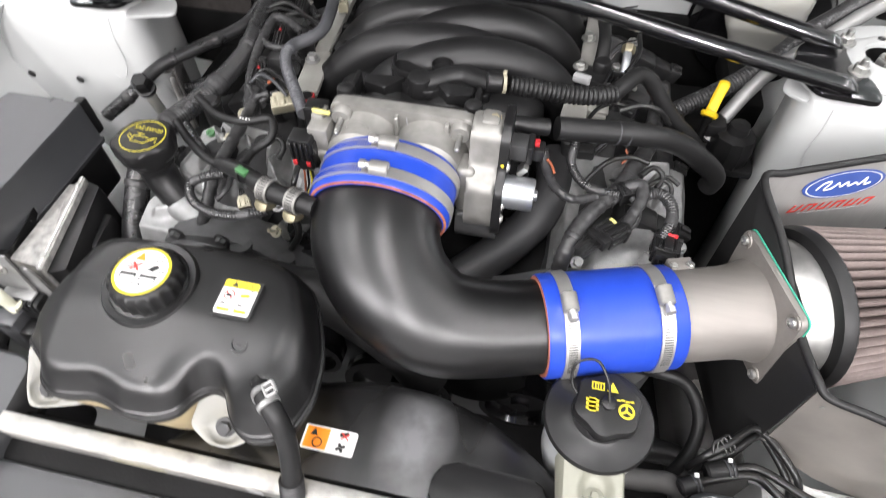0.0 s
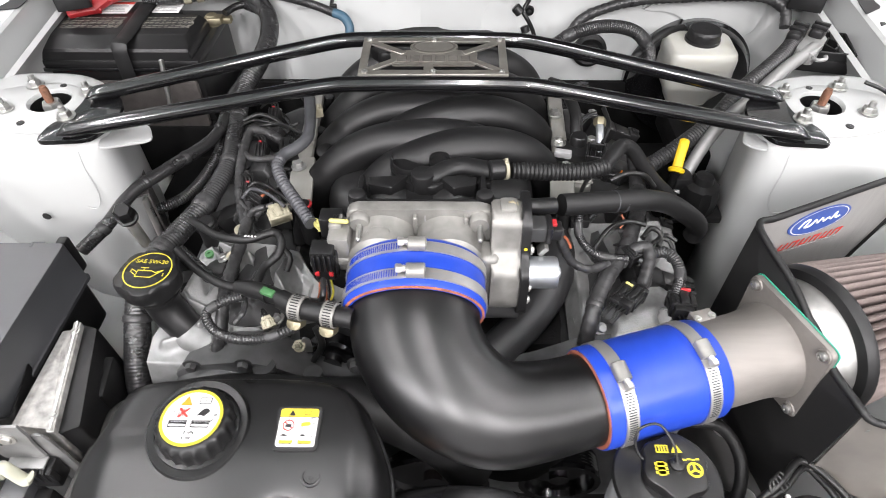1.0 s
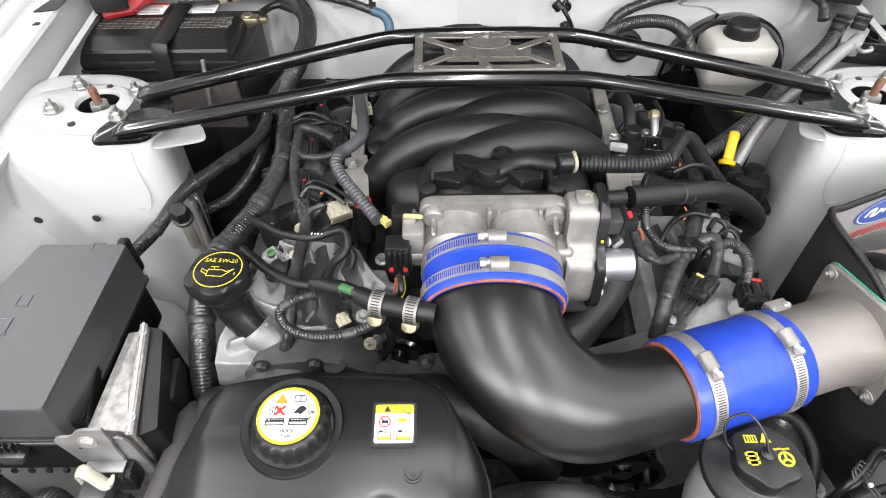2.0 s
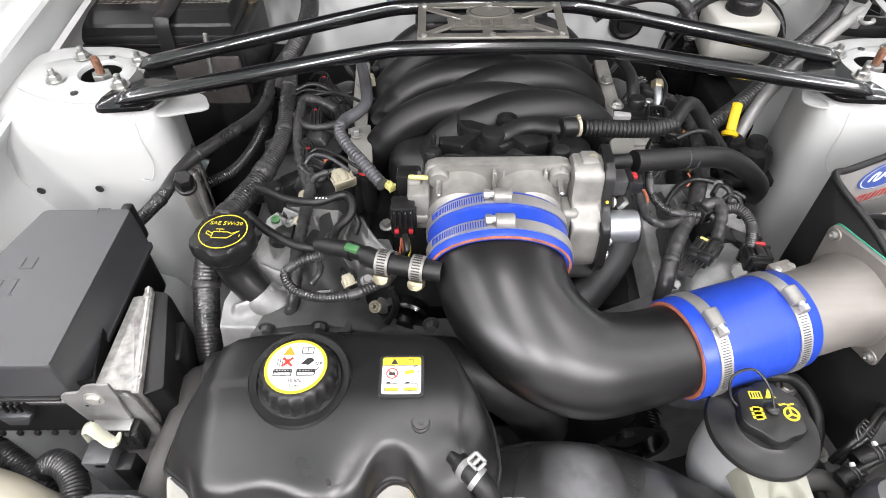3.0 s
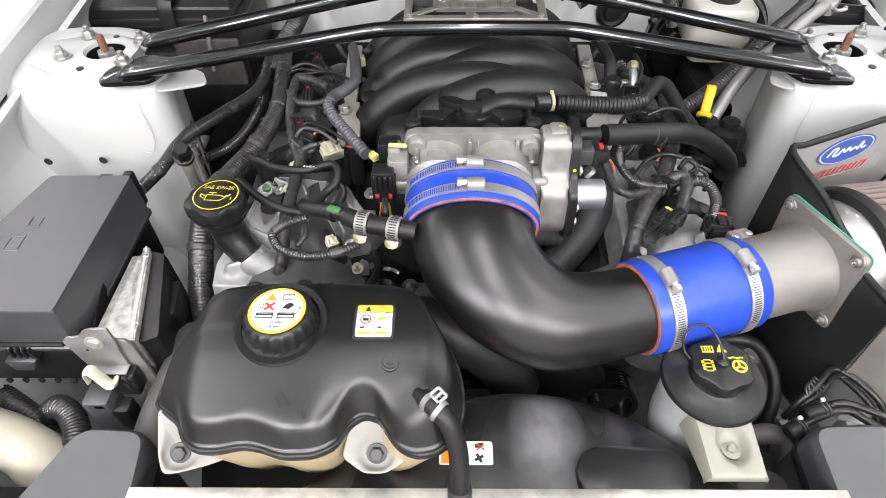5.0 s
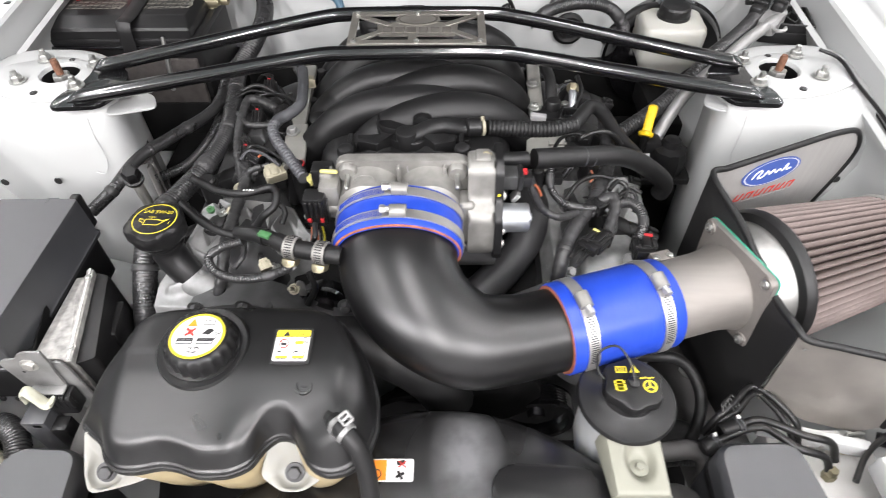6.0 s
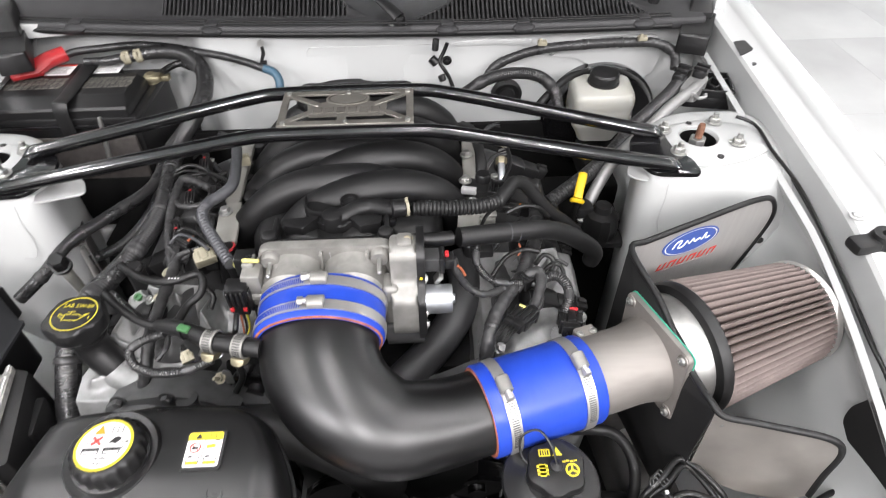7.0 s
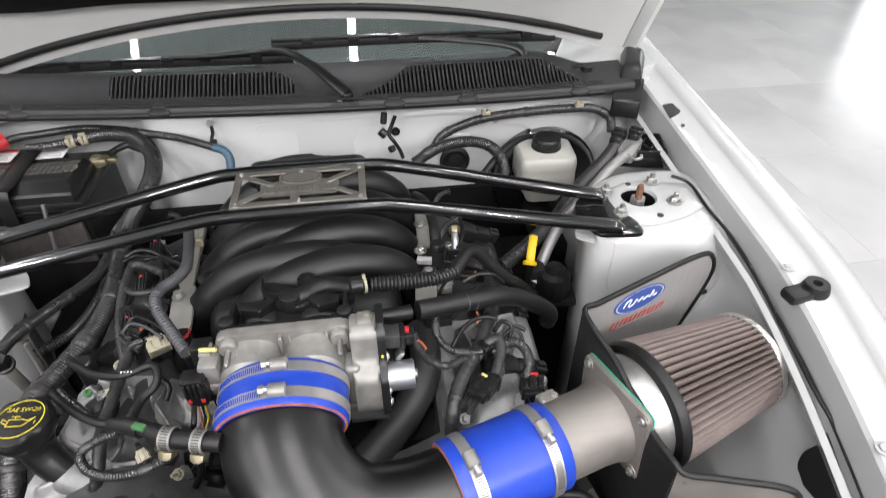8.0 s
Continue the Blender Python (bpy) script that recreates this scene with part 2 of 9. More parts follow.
def lathe(bm, prof, m=None, n=32, wave=None):
    """Turn a profile of (radius, height) about z. wave(angle) scales the radius."""
    m = m or Matrix()
    rings = []
    for r, z in prof:
        ring = []
        for i in range(n):
            a = 2 * math.pi * i / n
            k = wave(a, r, z) if wave else 1
            ring.append(bm.verts.new(m @ Vector((r * k * math.cos(a), r * k * math.sin(a), z))))
        rings.append(ring)
    for a, b in zip(rings, rings[1:]):
        for i in range(n):
            bm.faces.new((a[i], a[(i + 1) % n], b[(i + 1) % n], b[i]))
    if abs(prof[0][1] - prof[-1][1]) > 1e-4 or prof[-1][0] < 1e-3:
        if prof[0][0] > 1e-3:
            bm.faces.new(rings[0][::-1])
        if prof[-1][0] > 1e-3:
            bm.faces.new(rings[-1])
    bmesh.ops.remove_doubles(bm, verts=[v for r in (rings[0], rings[-1]) for v in r], dist=1e-6)
    return bm


def rod(bm, p, q, r, n=16, bev=0.0015, r2=None):
    l = (Vector(q) - Vector(p)).length
    r2 = r if r2 is None else r2
    bev = min(bev, l / 3, r * 0.6, r2 * 0.6)
    lathe(bm, [(r - bev, 0), (r, bev), (r2, l - bev), (r2 - bev, l)], along(p, q), n)
    return bm


def spline(pts, step):
    """A smooth line through pts, in even steps; returns points and the share of the way at each."""
    P = [Vector(p) for p in pts]
    if len(P) == 2:
        P = [P[0], (P[0] + P[1]) / 2, P[1]]
    Q = [2 * P[0] - P[1]] + P + [2 * P[-1] - P[-2]]
    fine, par = [], []
    for i in range(len(P) - 1):
        a, b, c, d = Q[i:i + 4]
        ta = max((b - a).length ** 0.5, 1e-4)
        tb = max((c - b).length ** 0.5, 1e-4)
        tc = max((d - c).length ** 0.5, 1e-4)
        m1 = (c - b) + tb * ((b - a) / ta - (c - a) / (ta + tb))
        m2 = (c - b) + tb * ((d - c) / tc - (d - b) / (tb + tc))
        for k in range(24):
            u = k / 24
            fine.append((2 * u**3 - 3 * u**2 + 1) * b + (u**3 - 2 * u**2 + u) * m1 + (-2 * u**3 + 3 * u**2) * c + (u**3 - u**2) * m2)
            par.append((i + u) / (len(P) - 1))
    fine.append(P[-1]), par.append(1.0)
    acc = [0.0]
    for a, b in zip(fine, fine[1:]):
        acc.append(acc[-1] + (b - a).length)
    n = max(3, int(acc[-1] / step))
    xs = np.linspace(0, acc[-1], n + 1)
    out = [Vector([float(np.interp(x, acc, [f[j] for f in fine])) for j in range(3)]) for x in xs]
    return out, [float(np.interp(x, acc, par)) for x in xs], acc[-1]


def sweep(bm, pts, r, sides=14, step=0.006, ridge=0.0, pitch=0.004, up=(0, 0, 1), section=None, caps=True, hollow=0.0):
    """A round (or section(share) -> half widths) tube along a smooth line. r: radius, or radii at the given points. ridge: depth of corrugation."""
    if ridge:
        step = pitch / 4
    line, par, length = spline(pts, step)
    rs = [r] * 2 if isinstance(r, (int, float)) else list(r)
    xs = np.linspace(0, 1, len(rs))
    side = None
    rings = []
    n = len(line)
    for i, p in enumerate(line):
        d = (line[min(i + 1, n - 1)] - line[max(i - 1, 0)]).normalized()
        if side is None:
            side = d.cross(Vector(up))
            if side.length < 1e-3:
                side = d.cross(Vector((0, 1, 0)))
        side = (side - d * side.dot(d)).normalized()
        upv = side.cross(d)
        rad = float(np.interp(par[i], xs, rs))
        if ridge:
            rad += ridge * (0.5, 1, 0.5, -1)[i % 4] * 0.5
        a, b = (rad, rad) if section is None else section(par[i])
        rings.append([bm.verts.new(p + side * (a * math.cos(2 * math.pi * k / sides)) + upv * (b * math.sin(2 * math.pi * k / sides))) for k in range(sides)])
    for a, b in zip(rings, rings[1:]):
        for k in range(sides):
            bm.faces.new((a[k], a[(k + 1) % sides], b[(k + 1) % sides], b[k]))
    if caps:
        bm.faces.new(rings[0][::-1]), bm.faces.new(rings[-1])
    return bm


def slab(bm, poly, z0, z1, m=None, r=0.0, seg=2):
    """An upright prism over a polygon, with rounded rims."""
    m = m or Matrix()
    lo = [bm.verts.new((x, y, z0)) for x, y in poly]
    hi = [bm.verts.new((x, y, z1)) for x, y in poly]
    n = len(poly)
    fs = [bm.faces.new(lo[::-1]), bm.faces.new(hi)] + [bm.faces.new((lo[i], lo[(i + 1) % n], hi[(i + 1) % n], hi[i])) for i in range(n)]
    vs = lo + hi
    if r:
        es = [e for e in {e for v in vs for e in v.link_edges} if e.is_valid]
        rim = [e for e in es if all(v in lo for v in e.verts) or all(v in hi for v in e.verts)]
        out = bmesh.ops.bevel(bm, geom=rim, offset=r, segments=seg, affect="EDGES", profile=0.5)
        vs = list({v for f in out["faces"] for v in f.verts} | {v for v in vs if v.is_valid})
    bmesh.ops.transform(bm, matrix=m, verts=vs)
    return bm


def rounded(pts, r, n=5):
    """A polygon with its corners rounded."""
    out = []
    k = len(pts)
    for i in range(k):
        a, b, c = Vector(pts[i - 1]), Vector(pts[i]), Vector(pts[(i + 1) % k])
        ri = r[i] if isinstance(r, (list, tuple)) else r
        u, v = (a - b), (c - b)
        t = min(ri, 0.45 * u.length, 0.45 * v.length)
        p, q = b + u.normalized() * t, b + v.normalized() * t
        for j in range(n + 1):
            s = j / n
            out.append(tuple((1 - s) ** 2 * p + 2 * s * (1 - s) * b + s * s * q))
    return out


def loft(bm, loops, cap_top=True, cap_bottom=True):
    rings = [[bm.verts.new(p) for p in lp] for lp in loops]
    n = len(rings[0])
    for a, b in zip(rings, rings[1:]):
        for i in range(n):
            bm.faces.new((a[i], a[(i + 1) % n], b[(i + 1) % n], b[i]))
    if cap_bottom:
        bm.faces.new(rings[0][::-1])
    if cap_top:
        bm.faces.new(rings[-1])
    return bm


def text_mesh(bm, words, size, m, depth=0.0002):
    c = bpy.data.curves.new("letters", "FONT")
    c.body, c.size, c.align_x, c.align_y, c.extrude, c.resolution_u = words, size, "CENTER", "CENTER", depth, 2
    ob = bpy.data.objects.new("letters", c)
    scene.collection.objects.link(ob)
    me = bpy.data.meshes.new_from_object(ob.evaluated_get(bpy.context.evaluated_depsgraph_get()))
    me.transform(m)
    bm.from_mesh(me)
    bpy.data.objects.remove(ob)
    bpy.data.meshes.remove(me)
    return bm


def B():
    return bmesh.new()


def hexbolt(parent, p, n, r=0.006, h=0.005, washer=True, mat=None, name="bolt", stud=0.0):
    """A hexagon-headed bolt at p that stands along n."""
    bm = B()
    m = along(p, Vector(p) + Vector(n), 17)
    if washer:
        lathe(bm, [(r * 1.5, 0), (r * 1.5, 0.0012), (r * 0.5, 0.0014)], m, 18)
    lathe(bm, [(r, 0.0008), (r, h * 0.85), (r * 0.85, h)], m, 6)
    if stud:
        lathe(bm, [(r * 0.5, h * 0.9), (r * 0.5, h + stud * 0.9), (r * 0.38, h + stud)], m, 12)
    return part(name, bm, mat or ZINC, parent)


def band_clamp(parent, c, axis, a, b=None, width=0.0125, screw=90, up=(0, 0, 1), label="slotted steel worm-drive hose clamp"):
    """A worm-drive clamp round a hose of half widths a, b; screw: angle of the housing round the axis."""
    b = b or a
    ax = Vector(axis).normalized()
    side = ax.cross(Vector(up)).normalized()
    upv = side.cross(ax)
    c = Vector(c)
    bm = B()
    n = 64
    loops = []
    for off, k in ((-width / 2, 0.0), (-width / 2, 0.0014), (width / 2, 0.0014), (width / 2, 0.0)):
        loops.append([c + ax * off + side * ((a + k) * math.cos(2 * math.pi * i / n)) + upv * ((b + k) * math.sin(2 * math.pi * i / n)) for i in range(n)])
    loft(bm, loops, False, False)
    band = part("hose_clamp", bm, STEEL if a > 0.02 else CAST, parent, label)
    t = radians(screw)
    rad = side * math.cos(t) * a + upv * math.sin(t) * b
    nor = (side * math.cos(t) * b + upv * math.sin(t) * a).normalized()
    tan = ax.cross(nor)
    p = c + rad
    bm = B()
    m = Matrix((tan, ax, nor)).transposed().to_4x4()
    m.translation = p + nor * 0.005
    f = 0.8 if a > 0.02 else 0.6
    loft(bm, [[m @ Vector((x, sx * width * 0.56 * k, sz * k)) for sx, sz in ((-1, -0.004), (-1, 0.0005), (-0.8, 0.003), (-0.35, 0.0045), (0.35, 0.0045), (0.8, 0.003), (1, 0.0005), (1, -0.004))] for x, k in ((-0.0125 * f, 0.85), (-0.0115 * f, 1), (0.0085 * f, 1), (0.0095 * f, 0.85))])
    part("screw_housing", bm, CAST if a > 0.02 else GOLDZINC, band)
    bm = B()
    rod(bm, m @ Vector((-0.013 * f, 0, 0.001)), m @ Vector((0.02 * f, 0, 0.001)), 0.0042 * f, 12)
    lathe(bm, [(0.0058 * f, 0), (0.0058 * f, 0.005), (0.003, 0.006)], along(m @ Vector((0.014 * f, 0, 0.001)), m @ Vector((0.03, 0, 0.001))), 6)
    part("screw", bm, STEEL if a > 0.02 else GOLDZINC, band)
    bm = B()
    pitch = 0.0024 / max(a, b)
    small = a < 0.02
    for k in range(13 if small else int(1.1 / pitch * min(1, 0.03 / a + 0.45))):
        s = t + (0.6 + k * pitch) if small else t - (0.0155 / max(a, b) + k * pitch)
        q = c + side * ((a + 0.0016) * math.cos(s)) + upv * ((b + 0.0016) * math.sin(s))
        nn = (side * math.cos(s) * b + upv * math.sin(s) * a).normalized()
        tt = ax.cross(nn)
        mm = Matrix((tt, ax, nn)).transposed().to_4x4()
        mm.translation = q
        box(bm, (0, 0, 0), (0.0011 if small else 0.0009, width * 0.62, 0.0005), 0, mm)
    part("thread", bm, INK if small else (BLUE if b != a else CASTDARK), band)
    return band


def hose(name, pts, r, label, mat=None, category="hose", ridge=0.0, pitch=0.004, sides=14, step=0.006, group=""):
    """A hose, cable or loom along a smooth line; looms get wraps of tape as parts of their own."""
    bm = B()
    if mat is TAPE and not ridge:
        ridge, pitch = 0.0009, 0.0105
    sweep(bm, pts, r, sides, step, ridge, pitch)
    line, par, length = spline(pts, 0.003)
    if "loom" not in name or length < 0.08:
        return solo(name, bm, mat or RUBBER, label, category, group, sharp=60)
    low = min(line, key=lambda p: p.z)
    ob = thing(name, label, category, tuple(low), group)
    part("conduit", bm, mat or RUBBER, ob, sharp=60)
    rs = [r] * 2 if isinstance(r, (int, float)) else list(r)
    rng = random.Random(name + str(len(pts)) + str(round(length, 3)))
    n = max(2, int(length / 0.075))
    for k in range(n):
        at = int((k + 0.3 + 0.4 * rng.random()) / n * len(line))
        span = line[max(0, at - rng.randint(1, 3)):at + rng.randint(2, 4)]
        if len(span) < 3:
            continue
        rad = float(np.interp(par[min(at, len(par) - 1)], np.linspace(0, 1, len(rs)), rs))
        bm = B()
        sweep(bm, span, [rad * 1.02, rad * 1.14, rad * 1.1, rad * 1.15, rad * 1.02], 12, 0.002)
        part("tape_wrap", bm, TAPE, ob, sharp=60)
    return ob

# ---------------------------------------------------------------- the room

XZ = Matrix(((1, 0, 0, 0), (0, 0, -1, 0), (0, 1, 0, 0), (0, 0, 0, 1)))

bm = B()
box(bm, (0, 0, -0.05), (18, 18, 0.1), 0)
floor = solo("floor", bm, FLOORM, "polished pale grey tiled showroom floor", "floor", kind="structure")
for nm, c, s in (("wall_north", (0, 8.1, 1.8), (18, 0.2, 3.6)), ("wall_south", (0, -8.1, 1.8), (18, 0.2, 3.6)), ("wall_east", (8.1, 0, 1.8), (0.2, 16, 3.6)), ("wall_west", (-8.1, 0, 1.8), (0.2, 16, 3.6))):
    bm = B()
    box(bm, c, s, 0)
    solo(nm, bm, WALLM, "plain white showroom wall", "wall", kind="structure")
bm = B()
for c, s in (((7.97, 6.6, 3.24), (0.1, 3.6, 0.08)), ((7.97, 4.84, 1.62), (0.1, 0.08, 3.2)), ((7.97, 8.0, 1.62), (0.1, 0.08, 3.2))):
    box(bm, c, s, 0.01)
solo("door_frame", bm, BATTEN, "white frame of the glazed showroom door", "door frame", kind="structure")
bm = B()
box(bm, (0, 0, 3.66), (18, 18, 0.1), 0)
flat = len(bm.faces)
for i in range(-79, 80):
    box(bm, (i * 0.1, 0, 3.6), (0.016, 16, 0.03), 0)
bm.faces.ensure_lookup_table()
for f in bm.faces[flat:]:
    f.material_index = 1
solo("ceiling", bm, [CEILM, BATTEN], "grey ribbed sheet ceiling", "ceiling", kind="structure")

# ---------------------------------------------------------------- the car's body round the bay


def rail_x(y):
    """Half width of the car at the fender's crown."""
    return 0.705 + 0.06 * y - 0.22 * max(0.0, -0.15 - y) ** 1.5


def crown_z(y):
    return 0.972 + 0.05 * (y + 0.2) - 0.1 * max(0.0, -0.15 - y) ** 1.5


def side_panel(sgn, prof, y0, y1, n):
    """A panel whose section prof(y) -> [(x, z), ...] runs along y."""
    bm = B()
    loops = []
    for i in range(n + 1):
        y = y0 + (y1 - y0) * i / n
        loops.append([bm.verts.new((sgn * x, y, z)) for x, z in prof(y)])
    for a, b in zip(loops, loops[1:]):
        for k in range(len(a) - 1):
            bm.faces.new((a[k], a[k + 1], b[k + 1], b[k]))
    return bm


def thick(bm, t):
    bmesh.ops.recalc_face_normals(bm, faces=bm.faces)
    bmesh.ops.solidify(bm, geom=bm.faces[:], thickness=t)
    return bm


def fender_profile(y):
    x, z = rail_x(y), crown_z(y)
    pts = [(x - 0.043, z - 0.0085), (x - 0.038, z - 0.003), (x - 0.03, z)]
    for k in range(1, 7):
        a = k / 6 * 1.35
        pts.append((x - 0.03 + 0.05 * math.sin(a), z - 0.05 * (1 - math.cos(a))))
    pts += [(x + 0.05, z - 0.14), (x + 0.09, z - 0.4), (x + 0.09, z - 0.62)]
    return pts


def flange_profile(y):
    x, z = rail_x(y), crown_z(y)
    return [(x - 0.085, z - 0.078), (x - 0.084, z - 0.021), (x - 0.08, z - 0.0165), (x - 0.046, z - 0.012), (x - 0.0425, z - 0.0085)]


def gutter_profile(y):
    x, z = rail_x(y), crown_z(y)
    return [(x - 0.082, z - 0.078), (x - 0.096, z - 0.08), (x - 0.103, z - 0.064), (x - 0.107, z - 0.046), (x - 0.113, z - 0.051), (x - 0.106, z - 0.066), (x - 0.0965, z - 0.085), (x - 0.0945, z - 0.118), (x - 0.134, z - 0.2), (x - 0.168, z - 0.26), (x - 0.195, z - 0.3), (x - 0.23, z - 0.32), (x - 0.245, z - 0.35), (x - 0.25, z - 0.5)]


for sgn in (1, -1):
    th = thing("fender", "white painted front fender with rolled edge", "fender", (sgn * 0.7, 0, 0.4), "front fenders")
    part("outer_panel", thick(side_panel(sgn, fender_profile, -0.75, 1.0, 50), 0.0012), WHITE_LIT, th, sharp=60)
    part("inner_flange", thick(side_panel(sgn, flange_profile, -0.75, 0.62, 40), 0.0012), WHITE_LIT, th, sharp=40)
    # thin black bead drawn along the seam as its shadow gap
    bm = B()
    sweep(bm, [(sgn * (rail_x(y) - 0.0865), y, crown_z(y) - 0.06) for y in (-0.7, -0.5, -0.3, -0.1, 0.02)], 0.0015, 8, 0.02)
    part("edge_seal", bm, RUBBER, th, "thin dark line for the shadow gap in the seam")
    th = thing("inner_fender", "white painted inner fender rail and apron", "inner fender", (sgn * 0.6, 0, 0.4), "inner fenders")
    part("apron", thick(side_panel(sgn, gutter_profile, -0.75, 0.42, 30), 0.0015), WHITE_LIT, th, sharp=60)
    for y in (-0.42, -0.18):
        hexbolt(th, (sgn * (rail_x(y) - 0.075), y, crown_z(y) - 0.0147), (0, 0, 1), 0.006, 0.004, mat=WHITE_DIM)

    # flat black patches on the closed flange, painted as the holes' shade
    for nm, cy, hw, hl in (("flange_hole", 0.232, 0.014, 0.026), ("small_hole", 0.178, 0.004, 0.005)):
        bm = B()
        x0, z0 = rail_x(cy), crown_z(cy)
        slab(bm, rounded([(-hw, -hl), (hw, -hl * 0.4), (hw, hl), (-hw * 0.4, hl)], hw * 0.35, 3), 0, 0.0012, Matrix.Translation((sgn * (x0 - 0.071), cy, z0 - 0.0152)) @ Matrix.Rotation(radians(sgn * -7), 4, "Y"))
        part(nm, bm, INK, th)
    # strut tower: a rounded upright box under a dished top plate
    tx, ty = sgn * 0.506, 0.022
    th = thing("strut_tower", "white painted strut tower with studs and open centre hole", "strut tower", (tx, ty, 0.45), "strut towers")
    bm = B()
    base = [(sgn * x, y) for x, y in ((0.398, -0.082), (0.66, -0.10), (0.66, 0.17), (0.50, 0.15), (0.43, 0.05))]
    top = [(sgn * x, y) for x, y in ((0.395, -0.05), (0.60, -0.056), (0.625, 0.09), (0.50, 0.10), (0.42, 0.05))]
    pb, pt = rounded(base, 0.05, 7), rounded(top, 0.06, 7)
    cen = Vector((tx, ty))
    loops = []
    for w, zz, sh in ((0, 0.45, 1), (0, 0.74, 1), (0.12, 0.83, 1), (0.4, 0.905, 1), (0.8, 0.934, 1), (1.0, 0.940, 0.98)):
        loops.append([(cen.x + sh * ((1 - w) * a[0] + w * b[0] - cen.x), cen.y + sh * ((1 - w) * a[1] + w * b[1] - cen.y), zz) for a, b in zip(pb, pt)])
    n = len(pb)
    for r, zz in ((0.05, 0.9405), (0.027, 0.9405), (0.0265, 0.938), (0.0265, 0.90)):
        angs = [math.atan2(p[1] - cen.y, p[0] - cen.x) for p in pt]
        loops.append([(cen.x + r * math.cos(a), cen.y + r * 0.95 * math.sin(a), zz) for a in angs])
    loft(bm, loops, cap_top=False, cap_bottom=False)
    part("tower_wall", bm, WHITE_DIM, th, sharp=50)
    bm = B()
    rim = rounded([(sgn * x, y) for x, y in ((0.43, -0.052), (0.452, -0.058), (0.468, -0.046), (0.506, -0.05), (0.556, -0.037), (0.606, -0.008), (0.6, 0.046), (0.55, 0.064), (0.512, 0.07), (0.47, 0.052), (0.435, 0.05), (0.425, 0.0))], 0.016, 4)
    angs = [math.atan2(p[1] - ty, p[0] - tx) for p in rim]
    lp = [[(x, y, 0.9405) for x, y in rim], [(x, y, 0.9425) for x, y in rim], [(tx + 0.97 * (x - tx), ty + 0.97 * (y - ty), 0.9438) for x, y in rim]]
    for r, zz in ((0.036, 0.9442), (0.028, 0.945), (0.0265, 0.9435), (0.0262, 0.925)):
        lp.append([(tx + r * math.cos(a), ty + r * math.sin(a), zz) for a in angs])
    loft(bm, lp, False, False)
    part("top_plate", bm, WHITE_DIM, th, sharp=50)
    # dark tube added so the white hole's inside looks shaded
    bm = B()
    lathe(bm, [(0.0258, 0.895), (0.0258, 0.9395), (0.0248, 0.9395), (0.0248, 0.895)], Matrix.Translation((tx, ty, 0)), 36)
    part("hole_liner", bm, DARK, th)
    bm = B()
    lathe(bm, [(0.0247, 0.0), (0.02, 0.004), (0.009, 0.006)], Matrix.Translation((tx, ty, 0.918)), 32)
    part("bearing", bm, DARK, th)
    bm = B()
    lathe(bm, [(0.0125, 0.92), (0.0125, 0.94), (0.011, 0.943)], Matrix.Translation((tx, ty, 0)), 6)
    part("strut_nut", bm, ZINC, th)
    bm = B()
    prof = [(0.005, 0.935)]
    for k in range(16):
        prof += [(0.0054, 0.94 + k * 0.0014), (0.0048, 0.9407 + k * 0.0014)]
    lathe(bm, prof + [(0.004, 0.965)], Matrix.Translation((tx, ty, 0)), 14)
    part("strut_stud", bm, RUST, th, "rust-brown threaded strut rod end")
    for dx, dy in ((0.048, -0.022), (0.036, 0.036), (-0.051, 0.009), (-0.047, -0.047)):
        hexbolt(th, (tx + sgn * dx, ty + dy, 0.9455 + (0.006 if dx < 0 else 0)), (0, 0, 1), 0.0078, 0.0085, stud=0.007, name="stud_nut")
    # black discs on the plate, in place of shaded holes
    for dx, dy, r in ((0.012, -0.052, 0.0048), (-0.002, 0.036, 0.0042)):
        bm = B()
        lathe(bm, [(r, 0.9435), (r, 0.945), (0.0005, 0.9452)], Matrix.Translation((tx + sgn * dx, ty + dy, 0.0004)), 16)
        part("locating_hole", bm, INK, th)
    # black discs on the tower wall, in place of shaded holes
    for hx, hz in ((0.508, 0.84), (0.585, 0.838)):
        bm = B()
        lathe(bm, [(0.0055, 0), (0.005, 0.0012), (0.0035, 0.001), (0.0002, 0.0008)], along((sgn * hx, -0.09, hz), (sgn * hx, -0.2, hz)), 14)
        part("plug_hole", bm, INK, th)

    for bead in ([(0.44, -0.062, 0.925), (0.437, -0.0705, 0.905), (0.432, -0.0785, 0.865), (0.44, -0.0835, 0.848), (0.452, -0.0835, 0.85)],):
        bm = B()
        sweep(bm, [(sgn * x, y, z) for x, y, z in bead], 0.0009, 8, 0.005)
        part("seam_bead", bm, WHITE_DIM, th)
    bm = B()
    xt = 0.347 if sgn < 0 else 0.382
    slab(bm, rounded([(sgn * xt, -0.05), (sgn * 0.41, -0.068), (sgn * 0.42, 0.0), (sgn * (xt + 0.015), -0.018)], 0.01, 4), 0.931, 0.934, None, 0.001)
    part("edge_flange", bm, WHITE_DIM, th)

# firewall and cowl
bm = B()
pts = []
for i in range(61):
    x = -0.66 + 1.32 * i / 60
    y = 0.335 + 0.02 * (x / 0.6) ** 2 + 0.07 * min(1.0, max(0.0, (-0.28 - x) / 0.06))
    col = []
    for k in range(15):
        z = 0.42 + (0.995 - 0.42) * k / 14
        dy = 0.02 * (1 - k / 14) ** 2 - (0.006 if 0.05 < abs(x - 0.02) < 0.22 and 0.8 < z < 0.93 else 0)
        col.append(bm.verts.new((x, y + dy, z)))
    pts.append(col)
